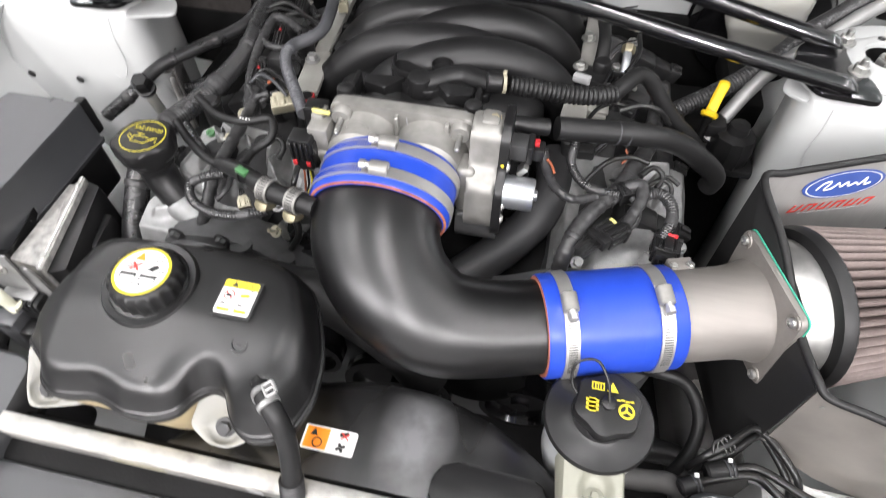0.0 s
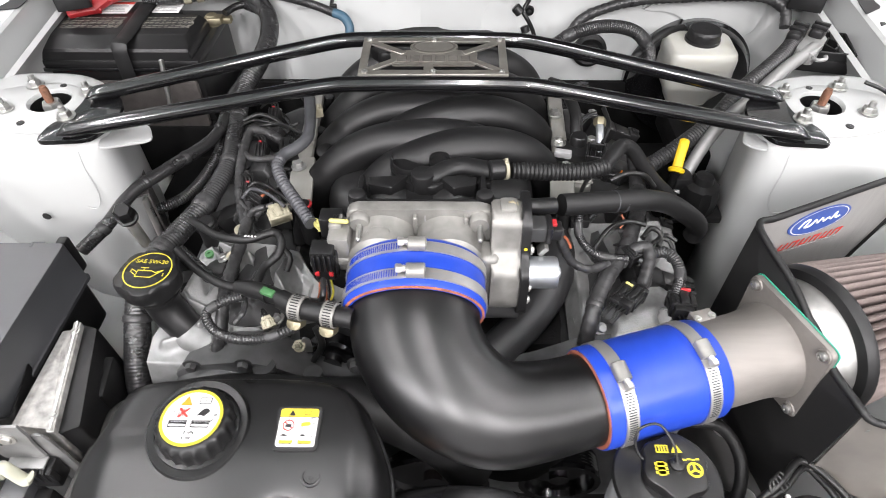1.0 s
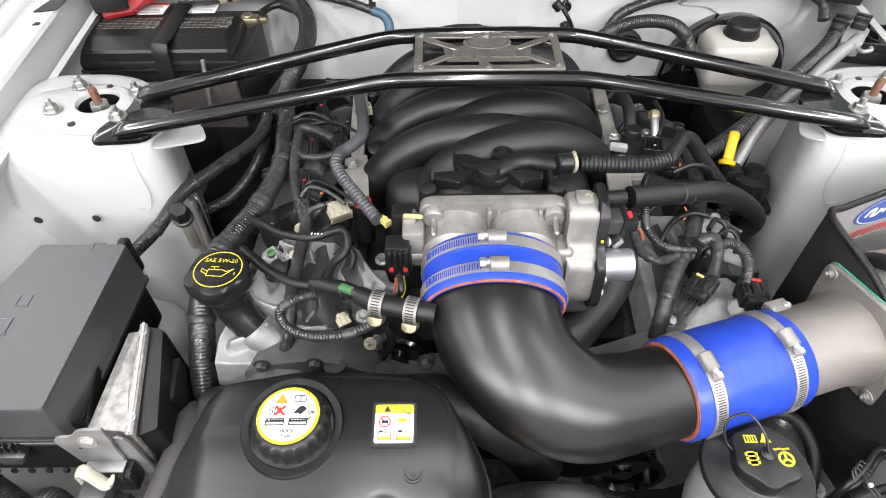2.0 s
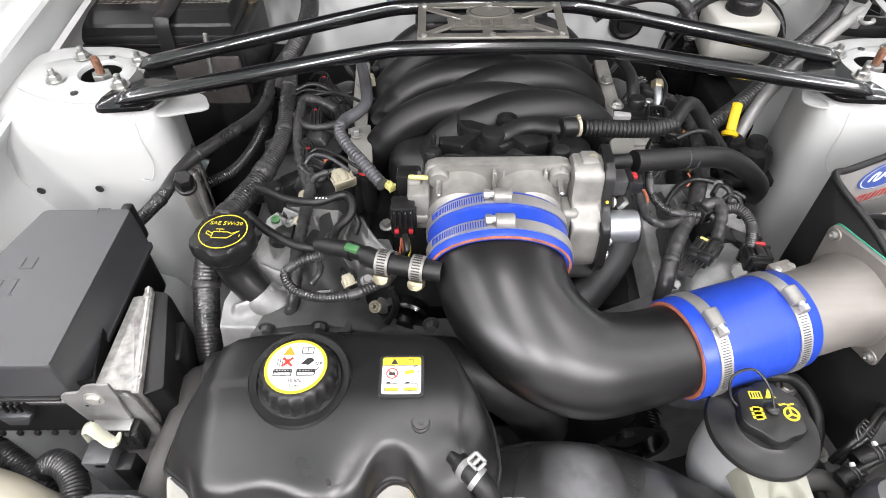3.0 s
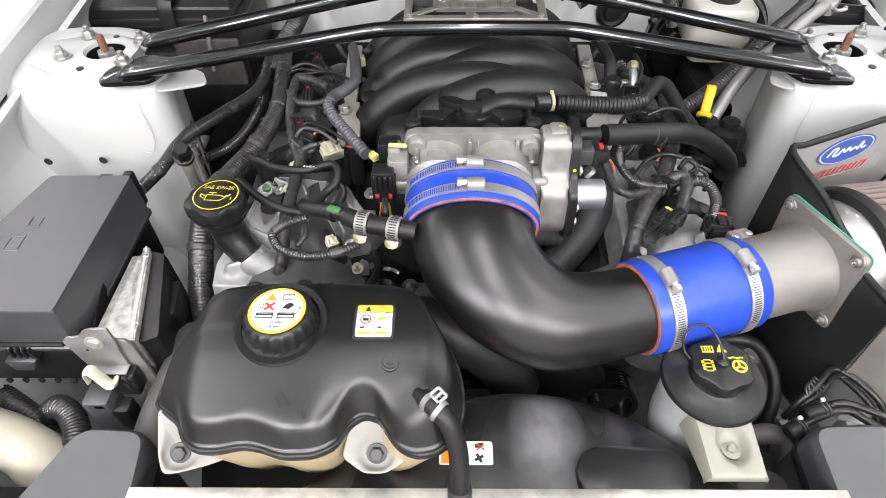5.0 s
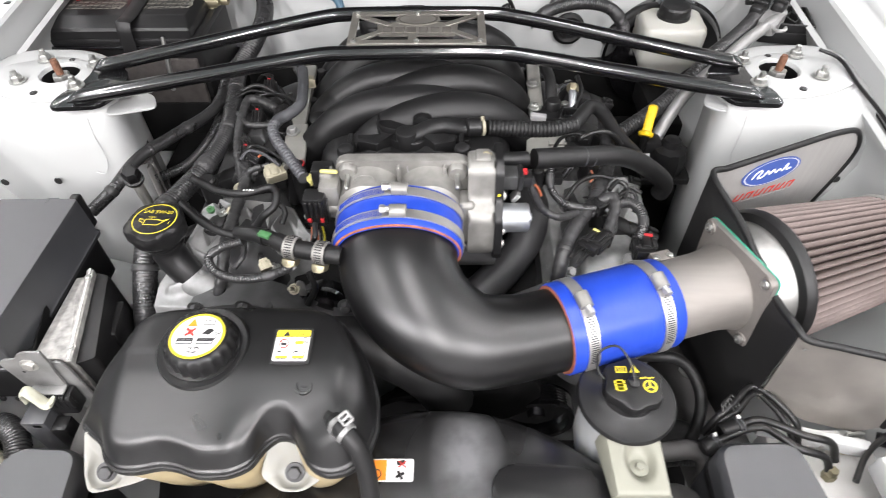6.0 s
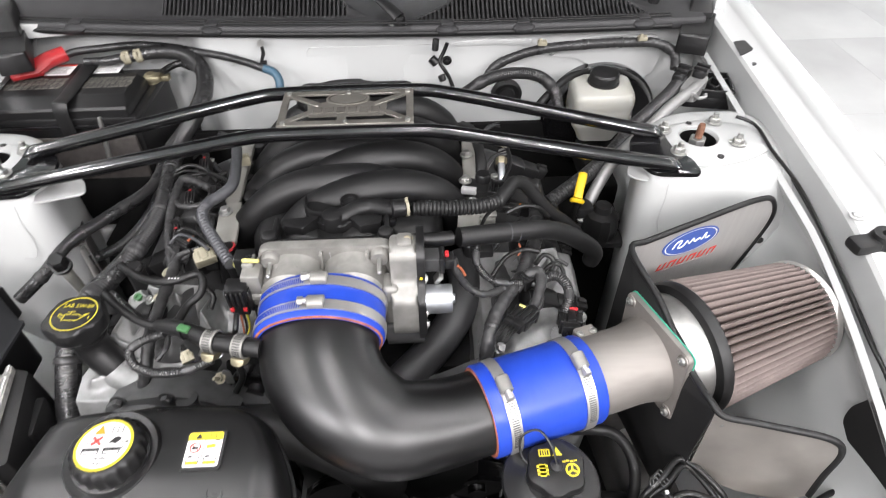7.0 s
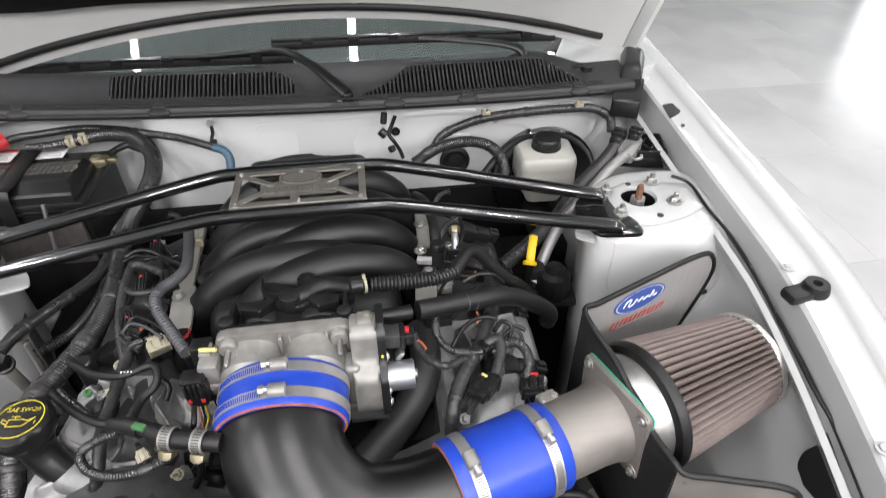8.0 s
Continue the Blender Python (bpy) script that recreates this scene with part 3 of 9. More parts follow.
for a, b in zip(pts, pts[1:]):
    for k in range(14):
        bm.faces.new((a[k], a[k + 1], b[k + 1], b[k]))
thick(bm, 0.002)
fd = thing("firewall", "white painted firewall with pressed panels and rubber grommets", "firewall", (0, 0.335, 0.42))
part("sheet", bm, WHITE_LIT, fd, sharp=60)


bm = B()
slab(bm, rounded([(-0.1, 0.86), (0.145, 0.86), (0.145, 0.956), (-0.1, 0.956)], 0.012, 4), -0.337, -0.3315, XZ, 0.0015)
part("raised_panel", bm, WHITE_LIT, fd)
bm = B()
slab(bm, rounded([(0.46, 0.885), (0.5, 0.868), (0.548, 0.88), (0.556, 0.93), (0.545, 0.96), (0.4, 0.955), (0.34, 0.925), (0.4, 0.92)], 0.014, 4), -0.345, -0.336, XZ, 0.003, 3)
part("booster_panel", bm, WHITE_LIT, fd)
for x0, x1, z in ((-0.24, -0.12, 0.93), (0.16, 0.31, 0.952), (0.2, 0.3, 0.9)):
    bm = B()
    sweep(bm, [(x0, 0.336, z), ((x0 + x1) / 2, 0.3355, z + 0.004), (x1, 0.336, z + 0.001)], 0.004, 10, 0.01, section=lambda t: (0.0022, 0.006))
    part("pressed_bead", bm, WHITE_LIT, fd)
for x, z, r in ((0.27, 0.852, 0.03), (0.155, 0.925, 0.009)):
    bm = B()
    lathe(bm, [(r, 0), (r, 0.006), (r * 0.8, 0.009), (r * 0.55, 0.006), (r * 0.5, 0.012), (0.0001, 0.013)], along((x, 0.336, z), (x, 0, z)), 28)
    part("grommet", bm, RUBBER, fd, "black rubber grommet")
# black oval laid on the sheet as a hole's dark inside
bm = B()
slab(bm, [(0.448 + 0.018 * math.cos(k * math.pi / 12), 0.938 + 0.011 * math.sin(k * math.pi / 12)) for k in range(24)], -0.346, -0.344, XZ)
part("oval_hole", bm, INK, fd)
for p in ((0.32, 0.29, 0.972), (0.492, 0.28, 0.98)):
    bm = B()
    box(bm, p, (0.016, 0.012, 0.008), 0.002)
    box(bm, (p[0] - 0.004, p[1] - 0.004, p[2] + 0.005), (0.006, 0.006, 0.008), 0.0015)
    solo("harness_clip", bm, BEIGE, "cream plastic harness clip on the firewall loom", "harness clip", "harness clips")
hk = thing("cable_hook", "small metal ring and black tie holding the battery cable", "hook", (-0.17, 0.295, 0.95))
bm = B()
lathe(bm, [(0.0045, 0), (0.0065, 0), (0.0065, 0.002), (0.0045, 0.002)], along((-0.173, 0.318, 0.973), (-0.172, 0.2, 0.99)), 20)
part("ring", bm, ZINC, hk)
bm = B()
sweep(bm, [(-0.172, 0.316, 0.966), (-0.169, 0.304, 0.96), (-0.171, 0.294, 0.952), (-0.166, 0.288, 0.946)], 0.0032, 8, 0.003)
box(bm, (-0.168, 0.29, 0.95), (0.012, 0.008, 0.008), 0.002)
part("tie", bm, BLACK, hk)

cowl = thing("cowl_panel", "black plastic cowl panel with slotted air vents and rubber seal", "cowl panel", (0, 0.4, 0.98))


def cowl_y(x):
    """The front lip of the cowl panel."""
    return 0.31 - 0.0486 * x + 0.085 * x * x


def ease(t):
    t = min(1.0, max(0.0, t))
    return t * t * (3 - 2 * t)


def cowl_z(x, y):
    """The panel's height: two humps behind a flat shelf, parted by a valley that widens to the back."""
    f = cowl_y(x)
    ramp = ease((y - f - 0.03) / 0.058) * (1 - 1.3 * ease((y - f - 0.099) / 0.03))
    left = ease((0.045 - x - 0.95 * (y - 0.325)) / 0.028)
    right = ease((x - 0.088 - 1.1 * (y - 0.325)) / 0.028) * ease((0.575 - x - 0.95 * max(0.0, y - 0.30)) / 0.05)
    z = 1.001 + 0.04 * max(0.0, min(0.06, y - f)) + 0.026 * ramp * max(left, right)
    return z + 0.012 * ease((y - 0.36) / 0.08) * (1 - max(left, right)) - 0.012 * ease((0.035 - abs(x - 0.068)) / 0.03) * ease((y - f) / 0.02) * (1 - ease((y - f - 0.03) / 0.04))


def in_vent(x, y):
    d = y - cowl_y(x)
    if -0.352 < x < -0.02:
        return 0.041 < d < 0.083 - 0.6 * max(0.0, x + 0.045)
    return 0.1 < x < 0.512 and 0.026 < d < min(0.083, 0.028 + 0.88 * (x - 0.1), 0.03 + 0.85 * (0.515 - x))


bm = B()
rows = []
NX, NY = 300, 52
for i in range(NX + 1):
    x = -0.655 + 1.265 * i / NX
    f = cowl_y(x)
    end = 0.155 if x < 0.44 else 0.155 - 0.065 * ease((x - 0.44) / 0.1)
    col = [bm.verts.new((x, f, 0.982)), bm.verts.new((x, f - 0.001, 0.992)), bm.verts.new((x, f + 0.001, 1.0))]
    col += [bm.verts.new((x, f + 0.004 + end * j / NY, cowl_z(x, f + 0.004 + end * j / NY))) for j in range(NY + 1)]
    rows.append(col)
for a, b in zip(rows, rows[1:]):
    for k in range(NY + 3):
        c = (a[k].co + b[k + 1].co) / 2
        if not in_vent(c.x, c.y):
            bm.faces.new((a[k], a[k + 1], b[k + 1], b[k]))
thick(bm, 0.002)
part("panel", bm, COWLM, cowl, sharp=60)
for dy, z, r in ((0.001, 0.988, 0.0048), (0.011, 1.0025, 0.0018), (0.019, 1.003, 0.0014)):
    bm = B()
    sweep(bm, [(x, cowl_y(x) + dy, z) for x in (-0.655, -0.5, -0.35, -0.2, -0.05, 0.1, 0.25, 0.4, 0.55)], r, 10, 0.02)
    part("rubber_seal" if dy == 0 else "seal_ridge", bm, RUBBER, cowl)
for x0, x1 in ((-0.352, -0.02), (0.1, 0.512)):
    # near-black sheet set below the slats as the shade inside the vent
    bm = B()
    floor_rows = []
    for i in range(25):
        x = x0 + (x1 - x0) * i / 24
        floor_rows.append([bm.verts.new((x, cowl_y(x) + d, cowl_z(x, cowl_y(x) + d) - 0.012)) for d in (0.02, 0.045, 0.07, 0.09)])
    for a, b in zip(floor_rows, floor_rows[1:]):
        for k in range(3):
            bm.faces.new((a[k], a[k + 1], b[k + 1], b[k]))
    part("vent_opening", thick(bm, 0.001), DARK, cowl, "dark sheet standing in for the shade behind the slats")
    x = x0 + 0.004
    while x < x1:
        ys = [cowl_y(x) + 0.02 + 0.07 * j / 28 for j in range(29)]
        ys = [y for y in ys if in_vent(x, y)]
        if len(ys) > 1:
            bm = B()
            lp = []
            for y in [ys[0] - 0.003] + ys + [ys[-1] + 0.003]:
                z = cowl_z(x, y) - 0.0006
                lp.append([(x - 0.0017, y, z), (x + 0.0017, y, z), (x + 0.0017, y, z - 0.006), (x - 0.0017, y, z - 0.006)])
            loft(bm, lp)
            part("vent_slat", bm, COWLM, cowl)
        x += 0.0078
for x in (-0.5, -0.255, 0.155, 0.288, 0.5):
    bm = B()
    f = cowl_y(x)
    lathe(bm, [(0.0001, -0.007), (0.012, -0.0065), (0.0185, -0.004), (0.0195, 0.0), (0.0165, 0.003), (0.008, 0.0045), (0.0001, 0.0048)], Matrix.Translation((x, f - 0.001, 0.9955)) @ Matrix.Rotation(radians(28), 4, "X") @ Matrix.Scale(0.55, 4, (0, 1, 0)), 28)
    box(bm, (x, f + 0.012, 1.0025), (0.022, 0.022, 0.0035), 0.0015)
    part("clip", bm, COWLM, cowl)
for sgn in (1, -1):
    bm = B()
    m = Matrix.Translation((sgn * 0.602, 0.315, 0.982)) @ Matrix.Rotation(radians(-sgn * 24), 4, "Z") @ Matrix.Scale(0.85, 4)
    loft(bm, [[m @ Vector((sgn * x, y, z)) for x, y in rounded([(-0.035, -0.07), (0.025, -0.07 + t), (0.03, 0.06), (-0.03, 0.065)], 0.006, 3)] for z, t in ((-0.03, 0), (0.004, 0), (0.008, 0.004), (0.01, 0.012))])
    part("end_cap", bm, BLACK, cowl)
    bm = B()
    m = Matrix.Translation((sgn * 0.632, 0.39, 0.995)) @ Matrix.Rotation(radians(-sgn * 22), 4, "Z")
    loft(bm, [[m @ Vector((sgn * x * k, y * k + o, z)) for x, y in rounded([(-0.022, -0.07), (0.02, -0.06), (0.028, 0.06), (-0.02, 0.07)], 0.006, 3)] for z, k, o in ((-0.04, 1, 0), (0.006, 1, 0), (0.022, 0.75, 0.012), (0.026, 0.6, 0.016))])
    part("end_shroud", bm, BLACK, cowl)
bm = B()
rod(bm, (0.498, 0.402, 0.998), (0.535, 0.378, 1.004), 0.008, 14)
rod(bm, (0.535, 0.378, 1.0), (0.535, 0.378, 1.014), 0.011, 20)
part("washer_joint", bm, BLACK, cowl)
for sgn in (1, -1):
    bm = B()
    slab(bm, rounded([(sgn * 0.46, 0.385), (sgn * 0.60, 0.36), (sgn * 0.72, 0.42), (sgn * 0.74, 0.62), (sgn * 0.56, 0.60)], 0.02, 4), 0.975, 0.999, None, 0.006, 3)
    solo("body_corner", bm, WHITE_LIT, "white painted body corner beside the black cowl", "body panel", "body corners")

wind = thing("windscreen", "dark tinted windscreen glass above the cowl", "windscreen", (0, 0.6, 1.0))
bm = B()
rows = []
for i in range(41):
    x = -0.72 + 1.44 * i / 40
    rows.append([bm.verts.new((x, 0.535 + 0.85 * t + 0.06 * (x / 0.7) ** 2, 1.0 + 0.44 * t - 0.03 * (x / 0.7) ** 2)) for t in (-0.09, 0.2, 0.45, 0.72, 1)])
for a, b in zip(rows, rows[1:]):
    for k in range(4):
        bm.faces.new((a[k], a[k + 1], b[k + 1], b[k]))
thick(bm, 0.005)
pane = part("glass", bm, GLASSM, wind, sharp=80)
pane.visible_shadow = False
bm = B()
sweep(bm, [(x, 0.452 + 0.06 * (x / 0.7) ** 2, 0.966 - 0.03 * (x / 0.7) ** 2) for x in (-0.7, -0.35, 0, 0.35, 0.7)], 0.008, 8, 0.02)
part("rubber_trim", bm, RUBBER, wind)

bm = B()
box(bm, (0, 0.95, 0.95), (1.4, 0.8, 0.08), 0.03)
box(bm, (0, 1.5, 0.5), (1.5, 0.3, 1.0), 0.03)
solo("dashboard", bm, DASHM, "dark grey dashboard behind the windscreen", "dashboard")

# wipers parked at the foot of the glass
for arm, blade in (
    ([(0.072, 0.327, 1.008), (0.052, 0.343, 1.022), (0.012, 0.385, 1.043), (-0.04, 0.436, 1.052), (-0.09, 0.466, 1.044), (-0.2, 0.48, 1.036), (-0.275, 0.49, 1.034)], [(-0.03, 0.484, 1.02), (-0.28, 0.502, 1.018), (-0.62, 0.54, 1.006)]),
    ([(0.43, 0.452, 1.008), (0.42, 0.456, 1.024), (0.39, 0.464, 1.033), (0.34, 0.474, 1.038), (0.28, 0.484, 1.042), (0.22, 0.492, 1.044)], [(0.5, 0.487, 1.034), (0.25, 0.502, 1.04), (-0.07, 0.515, 1.036)]),
):
    wp = thing("windscreen_wiper", "black windscreen wiper parked above the cowl", "wiper", tuple(arm[0]), "windscreen wipers")
    bm = B()
    sweep(bm, arm, 0.01, 14, 0.006, section=lambda t: (0.013 * (1 - 0.5 * t), 0.0075 * (1 - 0.4 * t)))
    part("arm", bm, BLACK, wp)
    bm = B()
    lathe(bm, [(0.011, -0.012), (0.011, 0.0), (0.008, 0.003), (0.0001, 0.003)], Matrix.Translation(arm[0]), 20)
    part("pivot_cap", bm, BLACK, wp)
    bm = B()
    sweep(bm, blade, 0.005, 8, 0.015, section=lambda t: (0.005, 0.009))
    part("blade", bm, RUBBER, wp)
    bm = B()
    sweep(bm, [Vector(p) + Vector((0, -0.004, 0.012)) for p in blade], 0.003, 10, 0.015, section=lambda t: (0.0055 * math.sin(math.pi * min(0.92, max(0.08, t))) ** 0.5, 0.003))
    part("blade_spine", bm, GLOSS, wp)
    line, _, _ = spline(blade, 0.01)
    for share in (0.12, 0.3, 0.42, 0.58, 0.72, 0.88):
        p = line[int(share * (len(line) - 1))]
        bm = B()
        box(bm, p + Vector((0, -0.002, 0.008)), (0.022, 0.013, 0.014), 0.003)
        part("blade_bridge", bm, BLACK, wp)

# open hood, hinged at the rear
hood = thing("hood", "white open hood seen from below with black rubber seal", "hood", (0, 0.45, 1.02))
HT = radians(60)


def hood_pt(x, d, off=0.0):
    """A point of the open hood: d metres forward of its hinge line, off below its skin."""
    return (x, 0.5 - d * math.cos(HT) + off * math.sin(HT) * -1, 1.035 + d * math.sin(HT) - off * math.cos(HT))


def hood_back(x):
    return 0.088 - 0.14 * (abs(x) / 0.66) ** 2


bm = B()
rows = []
for i in range(41):
    x = -0.7 + 1.4 * i / 40
    b0 = hood_back(x)
    rows.append([bm.verts.new(hood_pt(x, b0 + (1.2 - b0) * t, 0.0)) for t in (0, 0.04, 0.1, 0.3, 0.5, 0.7, 0.9, 1)])
for a, b in zip(rows, rows[1:]):
    for k in range(7):
        bm.faces.new((a[k], a[k + 1], b[k + 1], b[k]))
thick(bm, 0.012)
part("hood_panel", bm, HOOD_LIT, hood, sharp=60)
bm = B()
slab(bm, rounded([(-0.6, -0.5), (0.6, -0.5), (0.6, 0.515), (0.42, 0.52), (0.3, 0.51), (-0.3, 0.51), (-0.42, 0.52), (-0.6, 0.515)], 0.04, 5), -0.01, 0.01, Matrix.Translation(hood_pt(0, 0.67, 0.02)) @ Matrix.Rotation(-HT, 4, "X"), 0.008)
part("insulation_pad", bm, DARK, hood, "black felt insulation pad")
bm = B()
sweep(bm, [hood_pt(x, hood_back(x) + 0.03, 0.012) for x in (-0.6, -0.45, -0.3, -0.15, 0, 0.15, 0.3, 0.45, 0.6)], 0.008, 10, 0.02)
part("hood_seal", bm, RUBBER, hood)
for sgn in (1, -1):
    bm = B()
    m = Matrix.Translation(hood_pt(sgn * 0.675, 0.06, 0.012)) @ Matrix.Rotation(-HT, 4, "X")
    box(bm, (0, 0, 0), (0.03, 0.2, 0.008), 0.003, m)
    part("hinge", bm, WHITE_DIM, hood)

# radiator support across the front
sup = thing("radiator_support", "bare metal radiator support strip across the front", "radiator support", (0, -0.56, 0.78))
bm = B()
box(bm, (0.0, -0.539, 0.829), (0.62, 0.016, 0.003), 0.001)
box(bm, (0.0, -0.5465, 0.815), (0.62, 0.003, 0.026), 0.001)
part("metal_strip", bm, STRIP, sup)
for x, w, mt in ((-0.02, 0.012, BLUEP), (-0.06, 0.014, GREYINK), (0.09, 0.02, GREYINK), (-0.17, 0.05, BEIGE)):
    bm = B()
    box(bm, (x, -0.5482, 0.818), (w, 0.0006, 0.008), 0)
    part("paint_mark", bm, mt, sup)
bm = B()
box(bm, (0, -0.545, 0.74), (1.2, 0.05, 0.14), 0.01)
part("crossbar", bm, DARK, sup)
bm = B()
box(bm, (-0.02, -0.64, 0.80), (1.3, 0.15, 0.03), 0.012)
solo("radiator_cover", bm, GREYBOX, "dark grey plastic cover panel ahead of the radiator", "cover panel")

# unseen slab added to close the bay below, near-black like its deep shade
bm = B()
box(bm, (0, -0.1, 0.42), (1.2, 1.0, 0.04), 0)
solo("splash_tray", bm, DARK, "unseen dark tray closing the bay below the engine", "splash tray")

# ---------------------------------------------------------------- intake: tube, couplers, housing, filter, shield

AX = Vector((0.958, 0.287, 0.004)).normalized()
A0 = Vector((0.18, -0.353, 0.860))


def axis_at(x):
    return A0 + AX * ((x - 0.18) / AX.x)


elbow = thing("intake_tube", "satin black moulded intake elbow tube", "intake tube", (0.05, -0.36, 0.82))
bm = B()


def elbow_section(t):
    w = min(1, max(0, (t - 0.12) / 0.72))
    w = w * w * (3 - 2 * w)
    return (0.0625 * (1 - w) + 0.0445 * w, 0.038 * (1 - w) + 0.0445 * w)


e0 = Vector((-0.009, -0.262, 0.927))
sweep(bm, [e0, (-0.009, -0.30, 0.925), (-0.003, -0.336, 0.916), (0.022, -0.368, 0.898), (0.064, -0.384, 0.877), (0.11, -0.375, 0.865), axis_at(0.15), axis_at(0.20)], 0.05, 48, 0.006, section=elbow_section)
part("tube", bm, ELBOW, elbow, sharp=80)

cp = thing("throttle_coupler", "blue silicone oval coupler with two steel clamps", "hose coupler", (-0.011, -0.28, 0.89), "blue silicone couplers")
bm = B()
n = 72
sec = []
for y, k in ((-0.252, -0.003), (-0.252, 0.004), (-0.2545, 0.0052), (-0.307, 0.0052), (-0.3095, 0.004), (-0.3095, -0.001)):
    zc = 0.927 - 0.04 * max(0, -y - 0.27)
    sec.append([(-0.009 + (0.063 + k) * math.cos(2 * math.pi * i / n), y, zc + (0.0385 + k) * math.sin(2 * math.pi * i / n)) for i in range(n)])
loft(bm, sec, False, False)
ch = part("coupler_hose", bm, BLUE, cp, sharp=50)
bm = B()
loft(bm, [[(-0.009 + (0.063 + k) * math.cos(2 * math.pi * i / n), y, 0.9254 + (0.0385 + k) * math.sin(2 * math.pi * i / n)) for i in range(n)] for y, k in ((-0.3095, 0.0012), (-0.3105, 0.0012), (-0.3108, 0.0024), (-0.3105, 0.0036), (-0.3092, 0.0036))], False, False)
part("cut_edge", bm, ORANGE, ch, "orange woven cut edge")
band_clamp(cp, (-0.009, -0.264, 0.927), (0, -1, 0), 0.0684, 0.0438, 0.0125, 91)
band_clamp(cp, (-0.009, -0.2965, 0.926), (0, -1, 0), 0.0684, 0.0438, 0.0125, 91)

cp = thing("tube_coupler", "blue silicone straight coupler with two steel clamps", "hose coupler", tuple(axis_at(0.225) - Vector((0, 0, 0.053))), "blue silicone couplers")
bm = B()
m = along(axis_at(0.157), axis_at(0.4))
L = (axis_at(0.276) - axis_at(0.157)).length
lathe(bm, [(0.044, 0.0), (0.0488, 0.0), (0.0498, 0.002), (0.0496, L * 0.3), (0.0496, L * 0.7), (0.0498, L - 0.002), (0.0488, L), (0.044, L)], m, 72)
ch = part("coupler_hose", bm, BLUE, cp, sharp=50)
bm = B()
lathe(bm, [(0.0458, -0.0008), (0.0478, -0.0008), (0.0478, 0.0005), (0.0458, 0.001)], m, 72)
part("cut_edge", bm, ORANGE, ch, "orange woven cut edge")
band_clamp(cp, axis_at(0.176), AX, 0.0499, None, 0.0125, 80)
band_clamp(cp, axis_at(0.257), AX, 0.0499, None, 0.0125, 80)

hous = thing("meter_housing", "brushed metal air meter tube with square flange", "air meter housing", tuple(axis_at(0.31) - Vector((0, 0, 0.05))))
bm = B()
m = along(axis_at(0.26), axis_at(0.4))
Lh = (axis_at(0.352) - axis_at(0.26)).length
lathe(bm, [(0.0445, 0), (0.0445, Lh - 0.03), (0.0452, Lh - 0.02), (0.0475, Lh - 0.008), (0.05, Lh - 0.002), (0.05, Lh), (0.043, Lh), (0.043, 0.0)], m, 64)
part("tube", bm, BRUSHED, hous, sharp=50)
U = Vector((-AX.y, AX.x, 0)).normalized()
V = AX.cross(U)


def plane_m(p):
    q = Matrix((U, V, AX)).transposed().to_4x4()
    q.translation = p
    return q


bm = B()
sq = rounded([(-0.055, -0.0515), (0.055, -0.0515), (0.055, 0.0515), (-0.055, 0.0515)], 0.008, 4)
FM = plane_m(axis_at(0.3525) - U * 0.003 + V * 0.011) @ Matrix.Rotation(radians(-4), 4, "Z")
slab(bm, sq, -0.003, 0.003, FM, 0.001)
part("flange", bm, BRUSHED, hous)
bm = B()
slab(bm, [(x * 1.012, y * 1.012) for x, y in sq], 0.0031, 0.0046, FM)
part("gasket", bm, GREEN, hous, "thin green gasket")
for a, b in ((-1, -1), (1, -1), (1, 1), (-1, 1)):
    p, q = FM @ Vector((a * 0.0465, b * 0.043, -0.003)), FM @ Vector((a * 0.0465, b * 0.043, -0.03))
    bm = B()
    lathe(bm, [(0.0078, 0), (0.0072, 0.0012), (0.0068, 0.0012)], along(p, q), 20)
    part("screw_boss", bm, BRUSHED, hous)
    bm = B()
    lathe(bm, [(0.0048, 0), (0.0048, 0.0042), (0.003, 0.0055), (0.0024, 0.0055), (0.0024, 0.003), (0.0002, 0.003)], along(p, q), 14)
    part("screw", bm, ZINC, hous)
# sensor pocket on the tube behind the rear clamp
bm = B()
pm = plane_m(axis_at(0.292) + U * 0.03)
box(bm, (0.006, 0.026, 0), (0.02, 0.011, 0.024), 0.002, pm)
part("sensor_mount", bm, BRUSHED, hous)
for dz in (-0.018, 0.018):
    hexbolt(hous, pm @ Vector((0.006, 0.0315, dz * 0.45)), V, 0.0026, 0.0022, name="screw")

# heat shield: main panel square to the tube, two wings towards the fender
sh = thing("heat_shield", "bare metal heat shield with black edge trim and logo panel", "heat shield", (0.42, -0.3, 0.72))


def sheet(name, corners, mat, t=0.0018, label="", r=0.0):
    """A flat sheet of metal with these corners."""
    P = [Vector(c) for c in corners]
    nrm = (P[1] - P[0]).cross(P[2] - P[0]).normalized()
    bm = B()
    lo = [bm.verts.new(p - nrm * t / 2) for p in P]
    hi = [bm.verts.new(p + nrm * t / 2) for p in P]
    n = len(P)
    bm.faces.new(lo[::-1]), bm.faces.new(hi)
    for i in range(n):
        bm.faces.new((lo[i], lo[(i + 1) % n], hi[(i + 1) % n], hi[i]))
    return part(name, bm, mat, sh, label)


K0, K1 = Vector((0.343, -0.204, 0.945)), Vector((0.381, -0.397, 0.9))
T1 = Vector((0.556, -0.118, 0.935))

down = Vector((0, 0, -1))
c0 = axis_at(0.3525)
ring = [c0 + U * (0.046 * math.cos(a)) + V * (0.046 * math.sin(a)) for a in [2 * math.pi * i / 40 for i in range(40)]]
back_low, front_low = K0 + down * 0.24, K1 + down * 0.2
bm = B()
